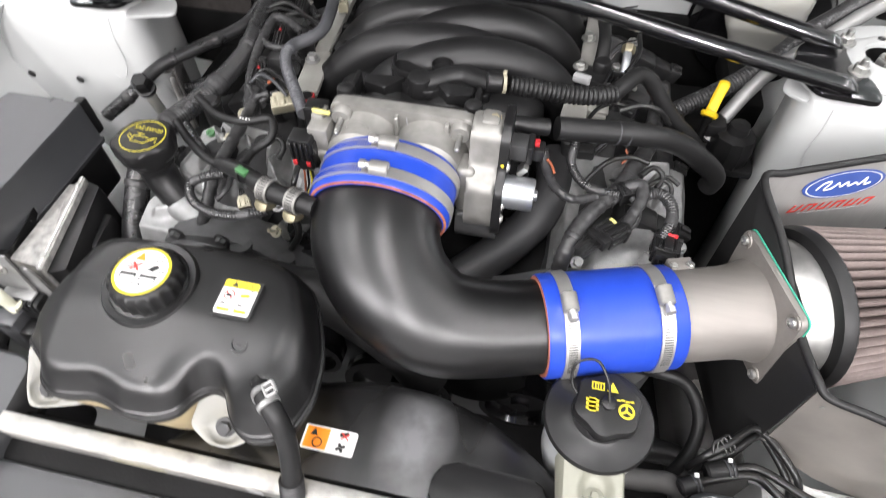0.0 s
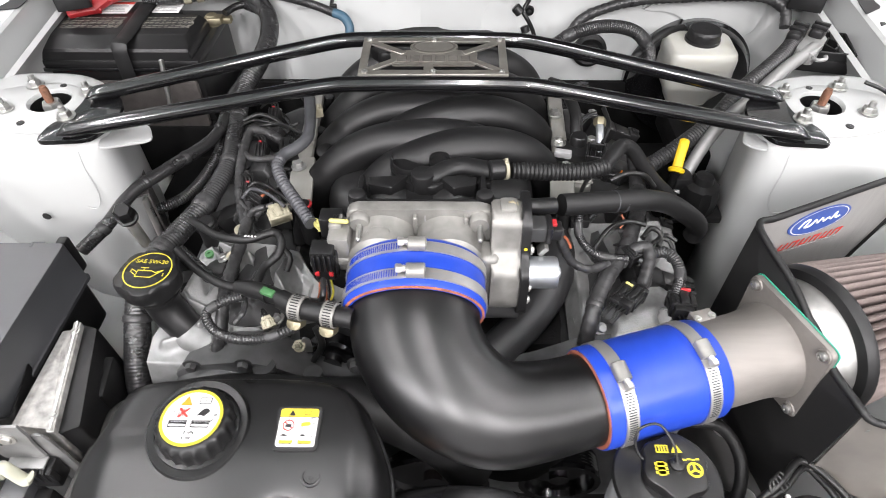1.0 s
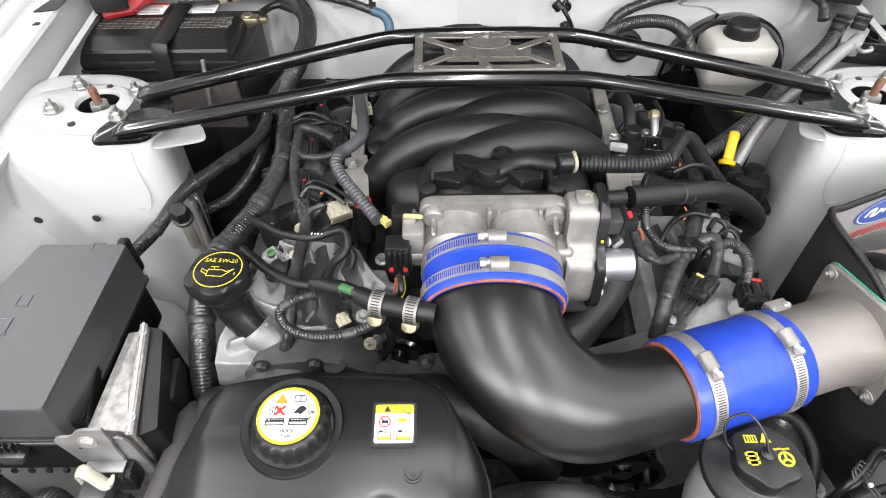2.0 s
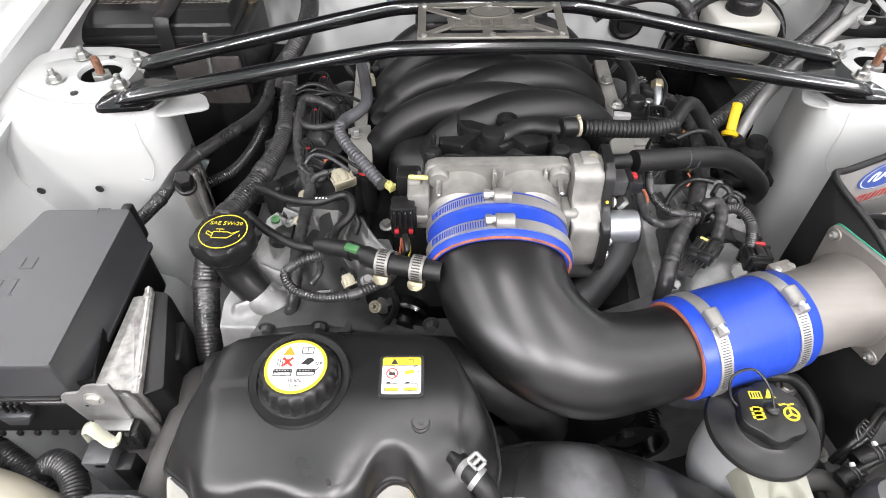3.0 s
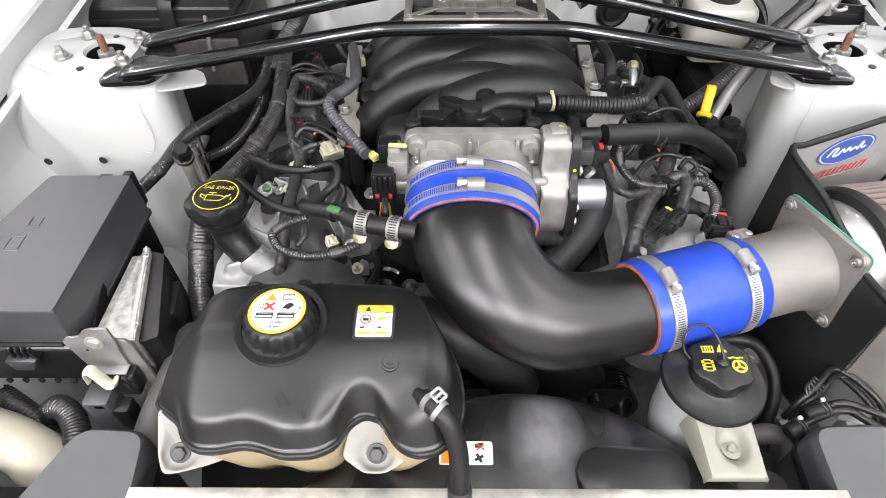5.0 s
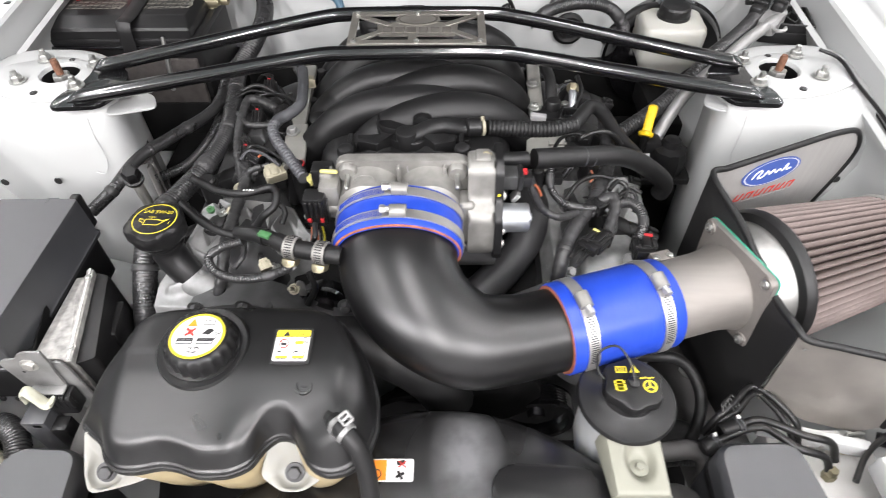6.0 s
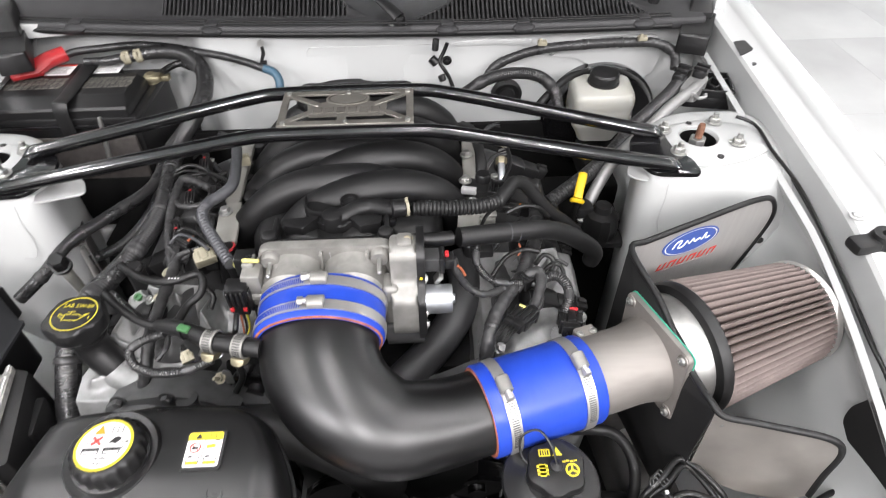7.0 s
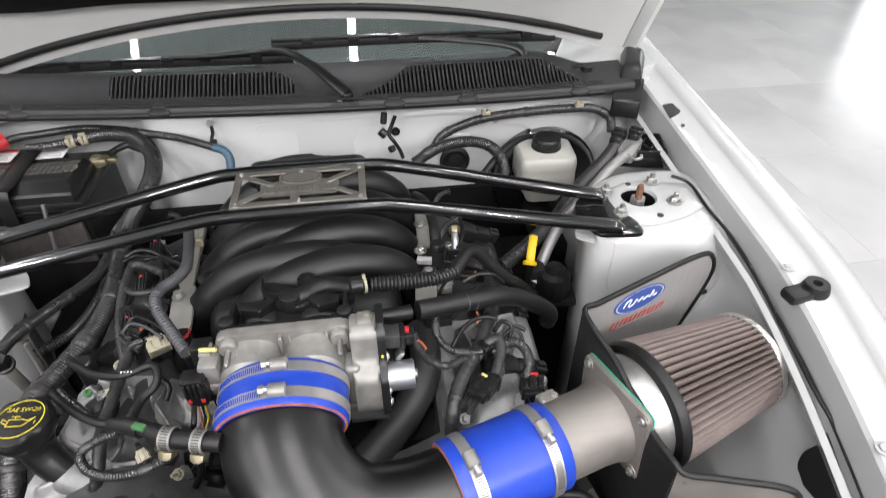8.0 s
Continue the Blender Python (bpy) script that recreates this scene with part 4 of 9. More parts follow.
poly = [K0, K0 * 0.62 + K1 * 0.38 + Vector((0, 0, 0.004)), K0 * 0.25 + K1 * 0.75 + Vector((0, 0, -0.004)), K1, front_low, back_low]
edges = []
for i in range(len(poly)):
    a, b = poly[i], poly[(i + 1) % len(poly)]
    edges += [a + (b - a) * k / 8 for k in range(8)]
edges.sort(key=lambda p: math.atan2((p - c0).dot(V), (p - c0).dot(U)))
ins = []
for p in edges:
    d = Vector(((p - c0).dot(U), (p - c0).dot(V)))
    d.normalize()
    ins.append(c0 + U * d.x * 0.046 + V * d.y * 0.046)
loft(bm, [edges, ins], False, False)
thick(bm, 0.0018)
part("main_panel", bm, DARKSHEET, sh)
rear = [K0, Vector((0.52, -0.1325, 0.947)), Vector((0.548, -0.121, 0.94)), Vector((0.563, -0.115, 0.92)), Vector((0.565, -0.114, 0.894)), Vector((0.54, -0.124, 0.827)), Vector((0.5, -0.14, 0.74)), back_low]
sheet("rear_wing", rear, WING, label="silver wing with blue oval badge shape and red bars")
front = [K1, Vector((0.482, -0.4255, 0.893)), Vector((0.494, -0.429, 0.885)), Vector((0.499, -0.4303, 0.872)), Vector((0.505, -0.432, 0.785)), Vector((0.487, -0.427, 0.763)), Vector((0.44, -0.4137, 0.763)), Vector((0.385, -0.398, 0.785))]
sheet("front_wing", front, WINGM)
bm = B()
sweep(bm, [(0.5, -0.14, 0.74), (0.54, -0.124, 0.827), (0.563, -0.115, 0.885), (0.566, -0.114, 0.905), (0.562, -0.1155, 0.922), (0.548, -0.121, 0.941), (0.52, -0.1325, 0.948), (0.44, -0.165, 0.947), K0.lerp(T1, 0.1), K0 + Vector((0, -0.003, 0.002)), poly[1], poly[2], K1 + Vector((0, 0.008, 0.004)), K1 + Vector((0.006, -0.002, 0)), K1.lerp(front[1], 0.4), front[1] + Vector((0, 0, 0.001)), front[2] + Vector((0.001, 0, 0.001)), front[3] + Vector((0.002, 0, 0)), front[3].lerp(front[4], 0.5), front[4]], 0.0037, 10, 0.004)
part("edge_trim", bm, RUBBER, sh, "black rubber edge trim")
# badge: plain oval and bars, standing on the wing's front face
wu = (T1 - K0)
wu.z = 0
wu.normalize()
wv = Vector((0, 0, 1))
wn = wu.cross(wv)
wm = Matrix((wu, wv, wn)).transposed().to_4x4()
wm.translation = K0 + wu * 0.098 + Vector((0, 0, -0.028)) + wn * 0.0012
tilt = Matrix.Rotation(radians(-2), 4, "Z")
bm = B()
slab(bm, [(0.045 * math.cos(2 * math.pi * i / 40), 0.0195 * math.sin(2 * math.pi * i / 40)) for i in range(40)], 0, 0.0006, wm @ tilt)
badge = part("badge_oval", bm, BLUEP, sh, "blue oval badge shape")
bm = B()
loft(bm, [[wm @ tilt @ Vector((0.045 * k * math.cos(2 * math.pi * i / 40), 0.0195 * k * math.sin(2 * math.pi * i / 40), 0.001)) for i in range(40)] for k in (0.93, 0.89)], False, False)
part("badge_line", bm, PAPER, badge)
bm = B()
sweep(bm, [wm @ tilt @ Vector((x, y, 0.001)) for x, y in ((-0.029, -0.004), (-0.024, 0.005), (-0.017, 0.006), (-0.02, -0.005), (-0.012, -0.004), (-0.007, 0.003), (-0.003, -0.003), (0.003, 0.003), (0.006, -0.003), (0.013, 0.001), (0.017, -0.003), (0.022, 0.007), (0.024, -0.003), (0.03, -0.001))], 0.0009, 6, 0.001)
part("badge_wave", bm, PAPER, badge)
for i in range(6):
    x0 = -0.036 + i * 0.0165
    bm = B()
    for u, v, w, h in ((-0.0045, 0, 0.0022, 0.0105), (0.004, 0, 0.0022, 0.0105), (0, 0.0042 * (1 if i % 2 else -1), 0.0085, 0.0018)):
        sk = [(u - w / 2, v - h / 2), (u + w / 2, v - h / 2), (u + w / 2, v + h / 2), (u - w / 2, v + h / 2)]
        slab(bm, [(x0 + a + 0.42 * b, -0.0318 + b) for a, b in sk], 0.0002, 0.0006 + 0.0001 * (h < 0.003), wm @ tilt)
    part("badge_bar", bm, REDP, sh, "red lettering-sized bars")
bm = B()
for i in range(14):
    box(bm, (-0.028 + i * 0.0058, -0.0405, 0.0004), (0.0026 + 0.0012 * (i % 3), 0.0022, 0.0006), 0, wm @ tilt)
part("badge_small_print", bm, GREYINK, sh, "small dark bars")
for q in (K1 + Vector((0.008, -0.006, -0.012)),):
    hexbolt(sh, q, (0, -1, 0), 0.0022, 0.0015, washer=False)

# cone filter
filt = thing("air_filter", "cone air filter with brown pleats and chrome end cap", "air filter", tuple(axis_at(0.47) - Vector((0, 0, 0.08))))
f0, f1 = axis_at(0.398), axis_at(0.552)
Lf = (f1 - f0).length
m = along(f0, f1)
bm = B()
NP = 52
n = NP * 6
loops = []
for t in [k / 10 for k in range(11)]:
    lp = []
    for i in range(n):
        a = 2 * math.pi * i / n
        r0 = 0.0765 * (1 - t) + 0.0595 * t
        r = r0 + (-0.005, 0.0006, 0.0023, 0.0006, -0.005, -0.014)[i % 6] + 0.00035 * math.sin(2.5 * t + a * 3)
        lp.append(m @ Vector((r * math.cos(a), r * math.sin(a), t * Lf)))
    loops.append(lp)
loft(bm, loops)
part("pleated_element", bm, PLEAT, filt, "brown oiled cotton pleats", sharp=30)
bm = B()
lathe(bm, [(0.05, -0.012), (0.07, -0.012), (0.0765, -0.0095), (0.079, -0.005), (0.079, 0.001), (0.0765, 0.004), (0.06, 0.006)], m, 64)
part("rubber_base", bm, RUBBER, filt, "thick black rubber base ring")
bm = B()
lathe(bm, [(0.05, -0.036), (0.064, -0.036), (0.0665, -0.033), (0.068, -0.011), (0.05, -0.011)], m, 64)
part("mounting_collar", bm, ZINC, filt, "bright metal mounting collar")
bm = B()
lathe(bm, [(0.0575, Lf - 0.004), (0.0615, Lf - 0.004), (0.0625, Lf - 0.002), (0.0625, Lf + 0.003), (0.06, Lf + 0.006), (0.05, Lf + 0.01), (0.0001, Lf + 0.011)], m, 64)
part("end_cap", bm, STEEL, filt, "chrome end cap")

# ---------------------------------------------------------------- throttle body

tb = thing("throttle_unit", "cast aluminium twin-bore throttle with electric motor", "throttle body", (0, -0.235, 0.885))
bm = B()
fl = rounded([(-0.08, 0.882), (0.068, 0.882), (0.068, 0.975), (-0.08, 0.975)], 0.012, 4)
XZ = Matrix(((1, 0, 0, 0), (0, 0, -1, 0), (0, 1, 0, 0), (0, 0, 0, 1)))
slab(bm, fl, 0.206, 0.219, XZ, 0.002)
part("mounting_flange", bm, CAST, tb)
for cx in (-0.044, 0.023):
    bm = B()
    lathe(bm, [(0.0395, -0.002), (0.0385, 0.004), (0.0355, 0.014), (0.0345, 0.03), (0.029, 0.036), (0.029, 0.06)], along((cx, -0.217, 0.929), (cx, -0.3, 0.929)), 40)
    part("bore", bm, CAST, tb)
bm = B()
box(bm, (-0.086, -0.23, 0.938), (0.022, 0.035, 0.046), 0.004)
box(bm, (-0.090, -0.222, 0.955), (0.014, 0.02, 0.02), 0.003)
box(bm, (-0.0105, -0.224, 0.918), (0.05, 0.012, 0.05), 0.003)
for x in (-0.062, -0.0105, 0.04):
    box(bm, (x, -0.222, 0.955), (0.004, 0.008, 0.03), 0.001, None, 1)
part("body", bm, CAST, tb)
bm = B()
slab(bm, rounded([(-0.204, 0.98), (-0.23, 0.98), (-0.238, 0.972), (-0.242, 0.94), (-0.262, 0.928), (-0.266, 0.885), (-0.258, 0.868), (-0.222, 0.868), (-0.212, 0.89), (-0.204, 0.94)], 0.007, 4), 0.0655, 0.0945, Matrix(((0, 0, 1, 0), (1, 0, 0, 0), (0, 1, 0, 0), (0, 0, 0, 1))), 0.004, 3)
box(bm, (0.064, -0.238, 0.91), (0.02, 0.03, 0.06), 0.006, None, 3)
box(bm, (0.082, -0.216, 0.977), (0.018, 0.02, 0.012), 0.004)
part("gear_housing", bm, CAST, tb)
bm = B()
slab(bm, rounded([(-0.198, 0.986), (-0.232, 0.985), (-0.243, 0.974), (-0.248, 0.943), (-0.268, 0.93), (-0.272, 0.882), (-0.262, 0.863), (-0.218, 0.863), (-0.206, 0.89), (-0.198, 0.94)], 0.006, 4), 0.0945, 0.1035, Matrix(((0, 0, 1, 0), (1, 0, 0, 0), (0, 1, 0, 0), (0, 0, 0, 1))), 0.002)
part("cover_plate", bm, BLACK, tb, "black plastic gear cover plate")
bm = B()
lathe(bm, [(0.0165, 0), (0.0165, 0.027), (0.0155, 0.0295), (0.0135, 0.03), (0.0125, 0.0285), (0.006, 0.0285)], along((0.103, -0.252, 0.921), (0.2, -0.252, 0.921)), 36)
lathe(bm, [(0.0055, 0), (0.0055, 0.003), (0.004, 0.004)], along((0.1325, -0.252, 0.921), (0.2, -0.252, 0.921)), 18)
part("motor", bm, MOTORCAN, tb, "plated steel motor can")
bm = B()
box(bm, (0.112, -0.225, 0.956), (0.022, 0.021, 0.019), 0.002)
con = part("connector", bm, COVERM, tb, "dark grey plug connector")
bm = B()
box(bm, (0.1225, -0.226, 0.9565), (0.006, 0.023, 0.021), 0.0015)
part("collar", bm, BLACK, con)
bm = B()
box(bm, (0.13, -0.226, 0.955), (0.012, 0.016, 0.014), 0.002)
part("plug", bm, BLACK, con)
bm = B()
box(bm, (0.128, -0.224, 0.9635), (0.005, 0.008, 0.004), 0.001)
part("connector_lock", bm, REDPL, tb)
for p in ((-0.066, -0.219, 0.962), (0.054, -0.219, 0.962)):
    hexbolt(tb, p, (0, -1, 0), 0.0058, 0.007, name="bolt")
    bm = B()
    lathe(bm, [(0.011, 0), (0.0105, 0.008), (0.009, 0.01)], along((p[0], p[1] + 0.001, p[2]), (p[0], -1, p[2])), 20)
    part("bolt_boss", bm, CAST, tb)
    bm = B()
    rod(bm, (p[0], -0.226, p[2]), (p[0], -0.246, p[2] - 0.004), 0.0028, 10)
    part("bolt_pin", bm, ZINC, tb)
hexbolt(tb, (0.085, -0.216, 0.979), (0, -0.4, 1), 0.0045, 0.004, mat=GOLDZINC)
for z in (0.895, 0.915, 0.952):
    hexbolt(tb, (0.1035, -0.266 if z < 0.93 else -0.25, z), (1, 0, 0), 0.0035, 0.003, mat=STEEL)
bm = B()
box(bm, (-0.096, -0.214, 0.952), (0.024, 0.02, 0.026), 0.003)
part("position_sensor", bm, BLACK, tb, "black position sensor")
bm = B()
rod(bm, (-0.096, -0.226, 0.967), (-0.076, -0.228, 0.967), 0.0024, 10)
part("sensor_tag", bm, TAGM, tb)
# cast details of the throttle front: raised oval, shaft bosses, marks
bm = B()
lathe(bm, [(0.0115, 0), (0.0112, 0.0007), (0.0107, 0.0007), (0.0104, 0)], Matrix.Translation((-0.046, -0.2375, 0.9635)) @ Matrix.Rotation(radians(62), 4, "X") @ Matrix.Scale(0.5, 4, (0, 1, 0)), 28)
part("cast_oval", bm, CAST, tb)
for x0, x1 in ((-0.094, -0.076), (0.054, 0.067)):
    bm = B()
    rod(bm, (x0, -0.24, 0.929), (x1, -0.24, 0.929), 0.0095, 24)
    part("shaft_boss", bm, CAST, tb)
bm = B()
rod(bm, (0.0, -0.2195, 0.945), (-0.001, -0.2195, 0.968), 0.0006, 6, 0.0001)
part("casting_line", bm, GREYINK, tb)
bm = B()
rod(bm, (0.099, -0.2475, 0.95), (0.099, -0.2485, 0.9502), 0.0018, 12, 0.0002)
part("paint_dot", bm, YELLOW, tb)
bm = B()
box(bm, (0.118, -0.236, 0.939), (0.006, 0.012, 0.012), 0.001, Matrix.Translation((0.118, -0.236, 0.939)) @ Matrix.Rotation(radians(35), 4, "Y") @ Matrix.Translation((-0.118, 0.236, -0.939)))
part("sheet_tab", bm, ZINC, tb)
bm = B()
slab(bm, rounded([(-0.255, 0.85), (-0.255, 0.88), (-0.215, 0.88), (-0.205, 0.85), (-0.22, 0.83), (-0.245, 0.832)], 0.006, 3), 0.055, 0.1, Matrix(((0, 0, 1, 0), (1, 0, 0, 0), (0, 1, 0, 0), (0, 0, 0, 1))), 0.002)
part("lower_bracket", bm, CASTDARK, tb)

# ---------------------------------------------------------------- intake manifold

man = thing("intake_manifold", "black moulded plastic intake manifold with curved runners", "intake manifold", (0, 0, 0.84))
LEFT_RUN = ((-0.168, -0.05, 0.81), (-0.16, -0.052, 0.842), (-0.142, -0.052, 0.872), (-0.107, -0.046, 0.905), (-0.065, -0.042, 0.925), (-0.019, -0.042, 0.933), (0.026, -0.036, 0.929), (0.07, -0.03, 0.912), (0.11, -0.025, 0.88))
RIGHT_RUN = ((-0.08, -0.09, 0.875), (-0.055, -0.085, 0.905), (-0.03, -0.081, 0.921), (-0.008, -0.078, 0.93), (0.028, -0.069, 0.936), (0.072, -0.059, 0.933), (0.11, -0.051, 0.918), (0.138, -0.043, 0.892), (0.153, -0.034, 0.855), (0.158, -0.03, 0.82))
for k in range(4):
    for run in (LEFT_RUN, RIGHT_RUN):
        bm = B()
        sweep(bm, [(x, y + 0.077 * k, z - 0.004 * k) for x, y, z in run], 0.025, 22, 0.007, section=lambda t: (0.0265, 0.0235))
        part("runner", bm, MANIFOLD, man, sharp=80)
bm = B()
box(bm, (0.0, 0.05, 0.86), (0.26, 0.34, 0.08), 0.03, None, 4)
part("plenum", bm, MANIFOLD, man)
bm = B()
box(bm, (-0.008, -0.165, 0.905), (0.14, 0.07, 0.07), 0.012, None, 3)
box(bm, (-0.008, -0.197, 0.928), (0.14, 0.008, 0.08), 0.003, None, 2)
part("throttle_adapter", bm, MANIFOLD, man)
for x in (-0.072, 0.06):
    bm = B()
    lathe(bm, [(0.01, 0.87), (0.0096, 0.968), (0.0085, 0.9715), (0.0055, 0.973), (0.0001, 0.9732)], Matrix.Translation((x, -0.19, 0)), 24)
    box(bm, (x, -0.165, 0.945), (0.006, 0.04, 0.03), 0.002)
    part("screw_post", bm, MANIFOLD, man)
for x in (-0.044, 0.025):
    bm = B()
    lathe(bm, [(0.036, 0), (0.036, 0.03), (0.033, 0.034)], along((x, -0.135, 0.908), (x, -0.19, 0.912)), 32)
    part("inlet_horn", bm, MANIFOLD, man)
for sx in (-1, 1):
    bm = B()
    slab(bm, rounded([(-0.006 + sx * 0.016, -0.142), (-0.006 + sx * 0.06, -0.144), (-0.006 + sx * 0.058, -0.158), (-0.006 + sx * 0.034, -0.164)], 0.002, 3), 0.93, 0.956, None, 0.0015, 2)
    part("moulded_gusset", bm, MANIFOLD, man)
# the crankcase vent: a flat moulded tube that snakes from a round end to the hose
bm = B()
slab(bm, rounded([(-0.046, -0.108), (-0.03, -0.106), (0.0, -0.122), (0.03, -0.112), (0.07, -0.118), (0.07, -0.15), (0.05, -0.15), (0.03, -0.14), (0.006, -0.158), (-0.02, -0.152), (-0.042, -0.13)], 0.006, 4), 0.94, 0.951, None, 0.002, 2)
cover = part("vent_cover", bm, MANIFOLD, man)
bm = B()
sweep(bm, [(-0.006, -0.144, 0.9535), (0.008, -0.138, 0.954), (0.022, -0.128, 0.9545), (0.038, -0.124, 0.955), (0.054, -0.13, 0.957), (0.07, -0.139, 0.961), (0.08, -0.142, 0.964)], 0.01, 22, 0.003, section=lambda t: (0.0115 - 0.003 * max(0.0, t - 0.8) / 0.2, 0.0085))
part("vent_tube", bm, MANIFOLD, cover, sharp=60)
bm = B()
lathe(bm, [(0.0132, 0.938), (0.0132, 0.9585), (0.0124, 0.9608), (0.0108, 0.9616), (0.0001, 0.9618)], Matrix.Translation((-0.006, -0.144, 0)), 32)
part("vent_end", bm, MANIFOLD, cover)
bm = B()
sweep(bm, [(-0.043, -0.104, 0.953), (-0.042, -0.118, 0.953), (-0.036, -0.13, 0.953), (-0.026, -0.136, 0.953), (-0.016, -0.137, 0.953)], 0.004, 10, 0.003, section=lambda t: (0.0012, 0.006))
part("cover_lip", bm, MANIFOLD, cover)
bm = B()
lathe(bm, [(0.012, 0.95), (0.012, 0.957), (0.0105, 0.957), (0.0105, 0.951)], Matrix.Translation((0.012, -0.112, 0)), 32)
part("moulded_ring", bm, MANIFOLD, cover)
bm = B()
box(bm, (0.0, 0.19, 0.93), (0.2, 0.05, 0.05), 0.02, None, 3)
part("rear_cap", bm, MANIFOLD, man)

# ---------------------------------------------------------------- strut brace

br = thing("strut_brace", "gloss black twin-tube strut tower brace with metal badge plate", "strut brace", (0, 0.03, 0.945))

SXA, SXB = 0.446, 0.118


def brace_tube(ya, yb, za, zb):
    bm = B()
    pts = []
    for s in (-1, 1):
        seg = [(s * SXA, ya, za), (s * (SXA * 0.97), ya + 0.03 * (yb - ya), za + 0.03 * (zb - za)), (s * (SXB + 0.012), yb - 0.035 * (yb - ya), zb - 0.035 * (zb - za)), (s * (SXB - 0.012), yb, zb)]
        pts += seg if s < 0 else seg[::-1]
    sweep(bm, pts, 0.0098, 24, 0.005, section=lambda t: (0.0098, 0.0098 * min(1, 0.2 + 6 * min(t, 1 - t))))
    return part("brace_tube", bm, GLOSS, br, sharp=80)


brace_tube(-0.066, -0.002, 0.958, 0.984)
brace_tube(0.014, 0.104, 0.958, 0.988)
for s in (-1, 1):
    bm = B()
    slab(bm, rounded([(s * 0.474, -0.078), (s * 0.41, -0.072), (s * 0.392, -0.03), (s * 0.40, 0.01), (s * 0.43, 0.04), (s * 0.462, 0.046), (s * 0.452, 0.012), (s * 0.455, -0.022), (s * 0.472, -0.04)], 0.01, 4), 0.9455, 0.9515, None, 0.001)
    part("mounting_plate", bm, GLOSS, br)

bm = B()

zpl = 0.9965
slope = Matrix.Translation((0.002, 0.0445, zpl)) @ Matrix.Rotation(radians(3), 4, "X")
hx, hy = 0.0925, 0.0425


def bar(p, q, w, name="plate_strut"):
    bm = B()
    d = Vector(q) - Vector(p)
    mm = slope @ Matrix.Translation(((p[0] + q[0]) / 2, (p[1] + q[1]) / 2, 0)) @ Matrix.Rotation(math.atan2(d.y, d.x), 4, "Z")
    box(bm, (0, 0, 0), (d.length, w, 0.0028), 0.0003, mm, 1)
    return part(name, bm, BADGE, br)


bar((-hx, -hy + 0.005), (hx, -hy + 0.005), 0.01, "plate_rail")
bar((-hx, hy - 0.005), (hx, hy - 0.005), 0.01, "plate_rail")
bar((-hx + 0.005, -hy + 0.01), (-hx + 0.005, hy - 0.01), 0.01, "plate_end")
bar((hx - 0.005, -hy + 0.01), (hx - 0.005, hy - 0.01), 0.01, "plate_end")
for s in (-1, 1):
    bar((s * (hx - 0.009), -hy + 0.009), (s * 0.04, -0.004), 0.009)
    bar((s * (hx - 0.009), hy - 0.009), (s * 0.038, 0.006), 0.009)
bm = B()
slab(bm, [(0.031 * math.cos(2 * math.pi * i / 36), 0.021 + 0.016 * math.sin(2 * math.pi * i / 36)) for i in range(36)], -0.0012, 0.0012, slope)
part("badge_oval", bm, BADGE, br, "plain metal oval")
bm = B()
slab(bm, rounded([(-0.052, -0.022), (0.052, -0.022), (0.056, 0.008), (0.03, 0.014), (-0.03, 0.014), (-0.056, 0.008)], 0.004, 3), -0.0009, 0.0009, slope)
plate = part("name_plate", bm, BADGE, br, "metal plate with engraved bars")
bar((-0.006, -hy + 0.008), (-0.006, -0.02), 0.012)
bm = B()
lp = []
for k in (0.9, 0.8):
    lp.append([slope @ Vector((0.031 * k * math.cos(2 * math.pi * i / 36), 0.021 + 0.016 * k * math.sin(2 * math.pi * i / 36), 0.0016)) for i in range(36)])
loft(bm, lp, False, False)
part("engraved_ring", bm, ENGRAVE, plate)
for i in range(6):
    bm = B()
    box(bm, (-0.04 + i * 0.016, -0.008, 0.0015), (0.012, 0.014, 0.0006), 0.0001, slope, 1)
    part("engraved_bar", bm, ENGRAVE, plate)
for x in (-1, 0, 1):
    for y in (-1, 1):
        p = slope @ Vector((x * (hx - 0.008), y * (hy - 0.006), 0.0014))
        bm = B()
        lathe(bm, [(0.004, 0), (0.0038, 0.0018), (0.003, 0.0024), (0.0018, 0.0024), (0.0018, 0.001), (0.0001, 0.001)], along(p, p + Vector((0, 0, 1))), 14)
        part("screw", bm, ZINC, br)

# ---------------------------------------------------------------- battery corner

bat = thing("battery", "black car battery with strap and faded labels", "battery", (-0.5, 0.28, 0.74))
bm = B()
box(bm, (-0.497, 0.283, 0.82), (0.242, 0.172, 0.16), 0.006)
part("case", bm, BLACK, bat)
bm = B()
box(bm, (-0.497, 0.283, 0.9), (0.25, 0.18, 0.014), 0.004)
part("lid", bm, BLACK, bat)
bm = B()
loft(bm, [[(x, y, z) for x, y in rounded([(-0.622, y0), (-0.383 - d, y0), (-0.383 - d, 0.303), (-0.622, 0.303)], 0.005, 3)] for z, y0, d in ((0.905, 0.196, 0), (0.919, 0.197, 0.001), (0.923, 0.2, 0.003), (0.931, 0.226, 0.012), (0.932, 0.23, 0.014))])
part("front_cell_cover", bm, BLACK, bat, sharp=25)
bm = B()
box(bm, (-0.50, 0.191, 0.893), (0.246, 0.006, 0.006), 0.002)
part("skirt_line", bm, GLOSS, bat)
bm = B()
box(bm, (-0.50, 0.187, 0.83), (0.236, 0.01, 0.09), 0.004)
part("heat_blanket", bm, FELT, bat, "grey-brown felt heat blanket")
bm = B()
box(bm, (-0.575, 0.1825, 0.872), (0.05, 0.003, 0.007), 0.001)
part("red_strip", bm, REDPL, bat)
bm = B()
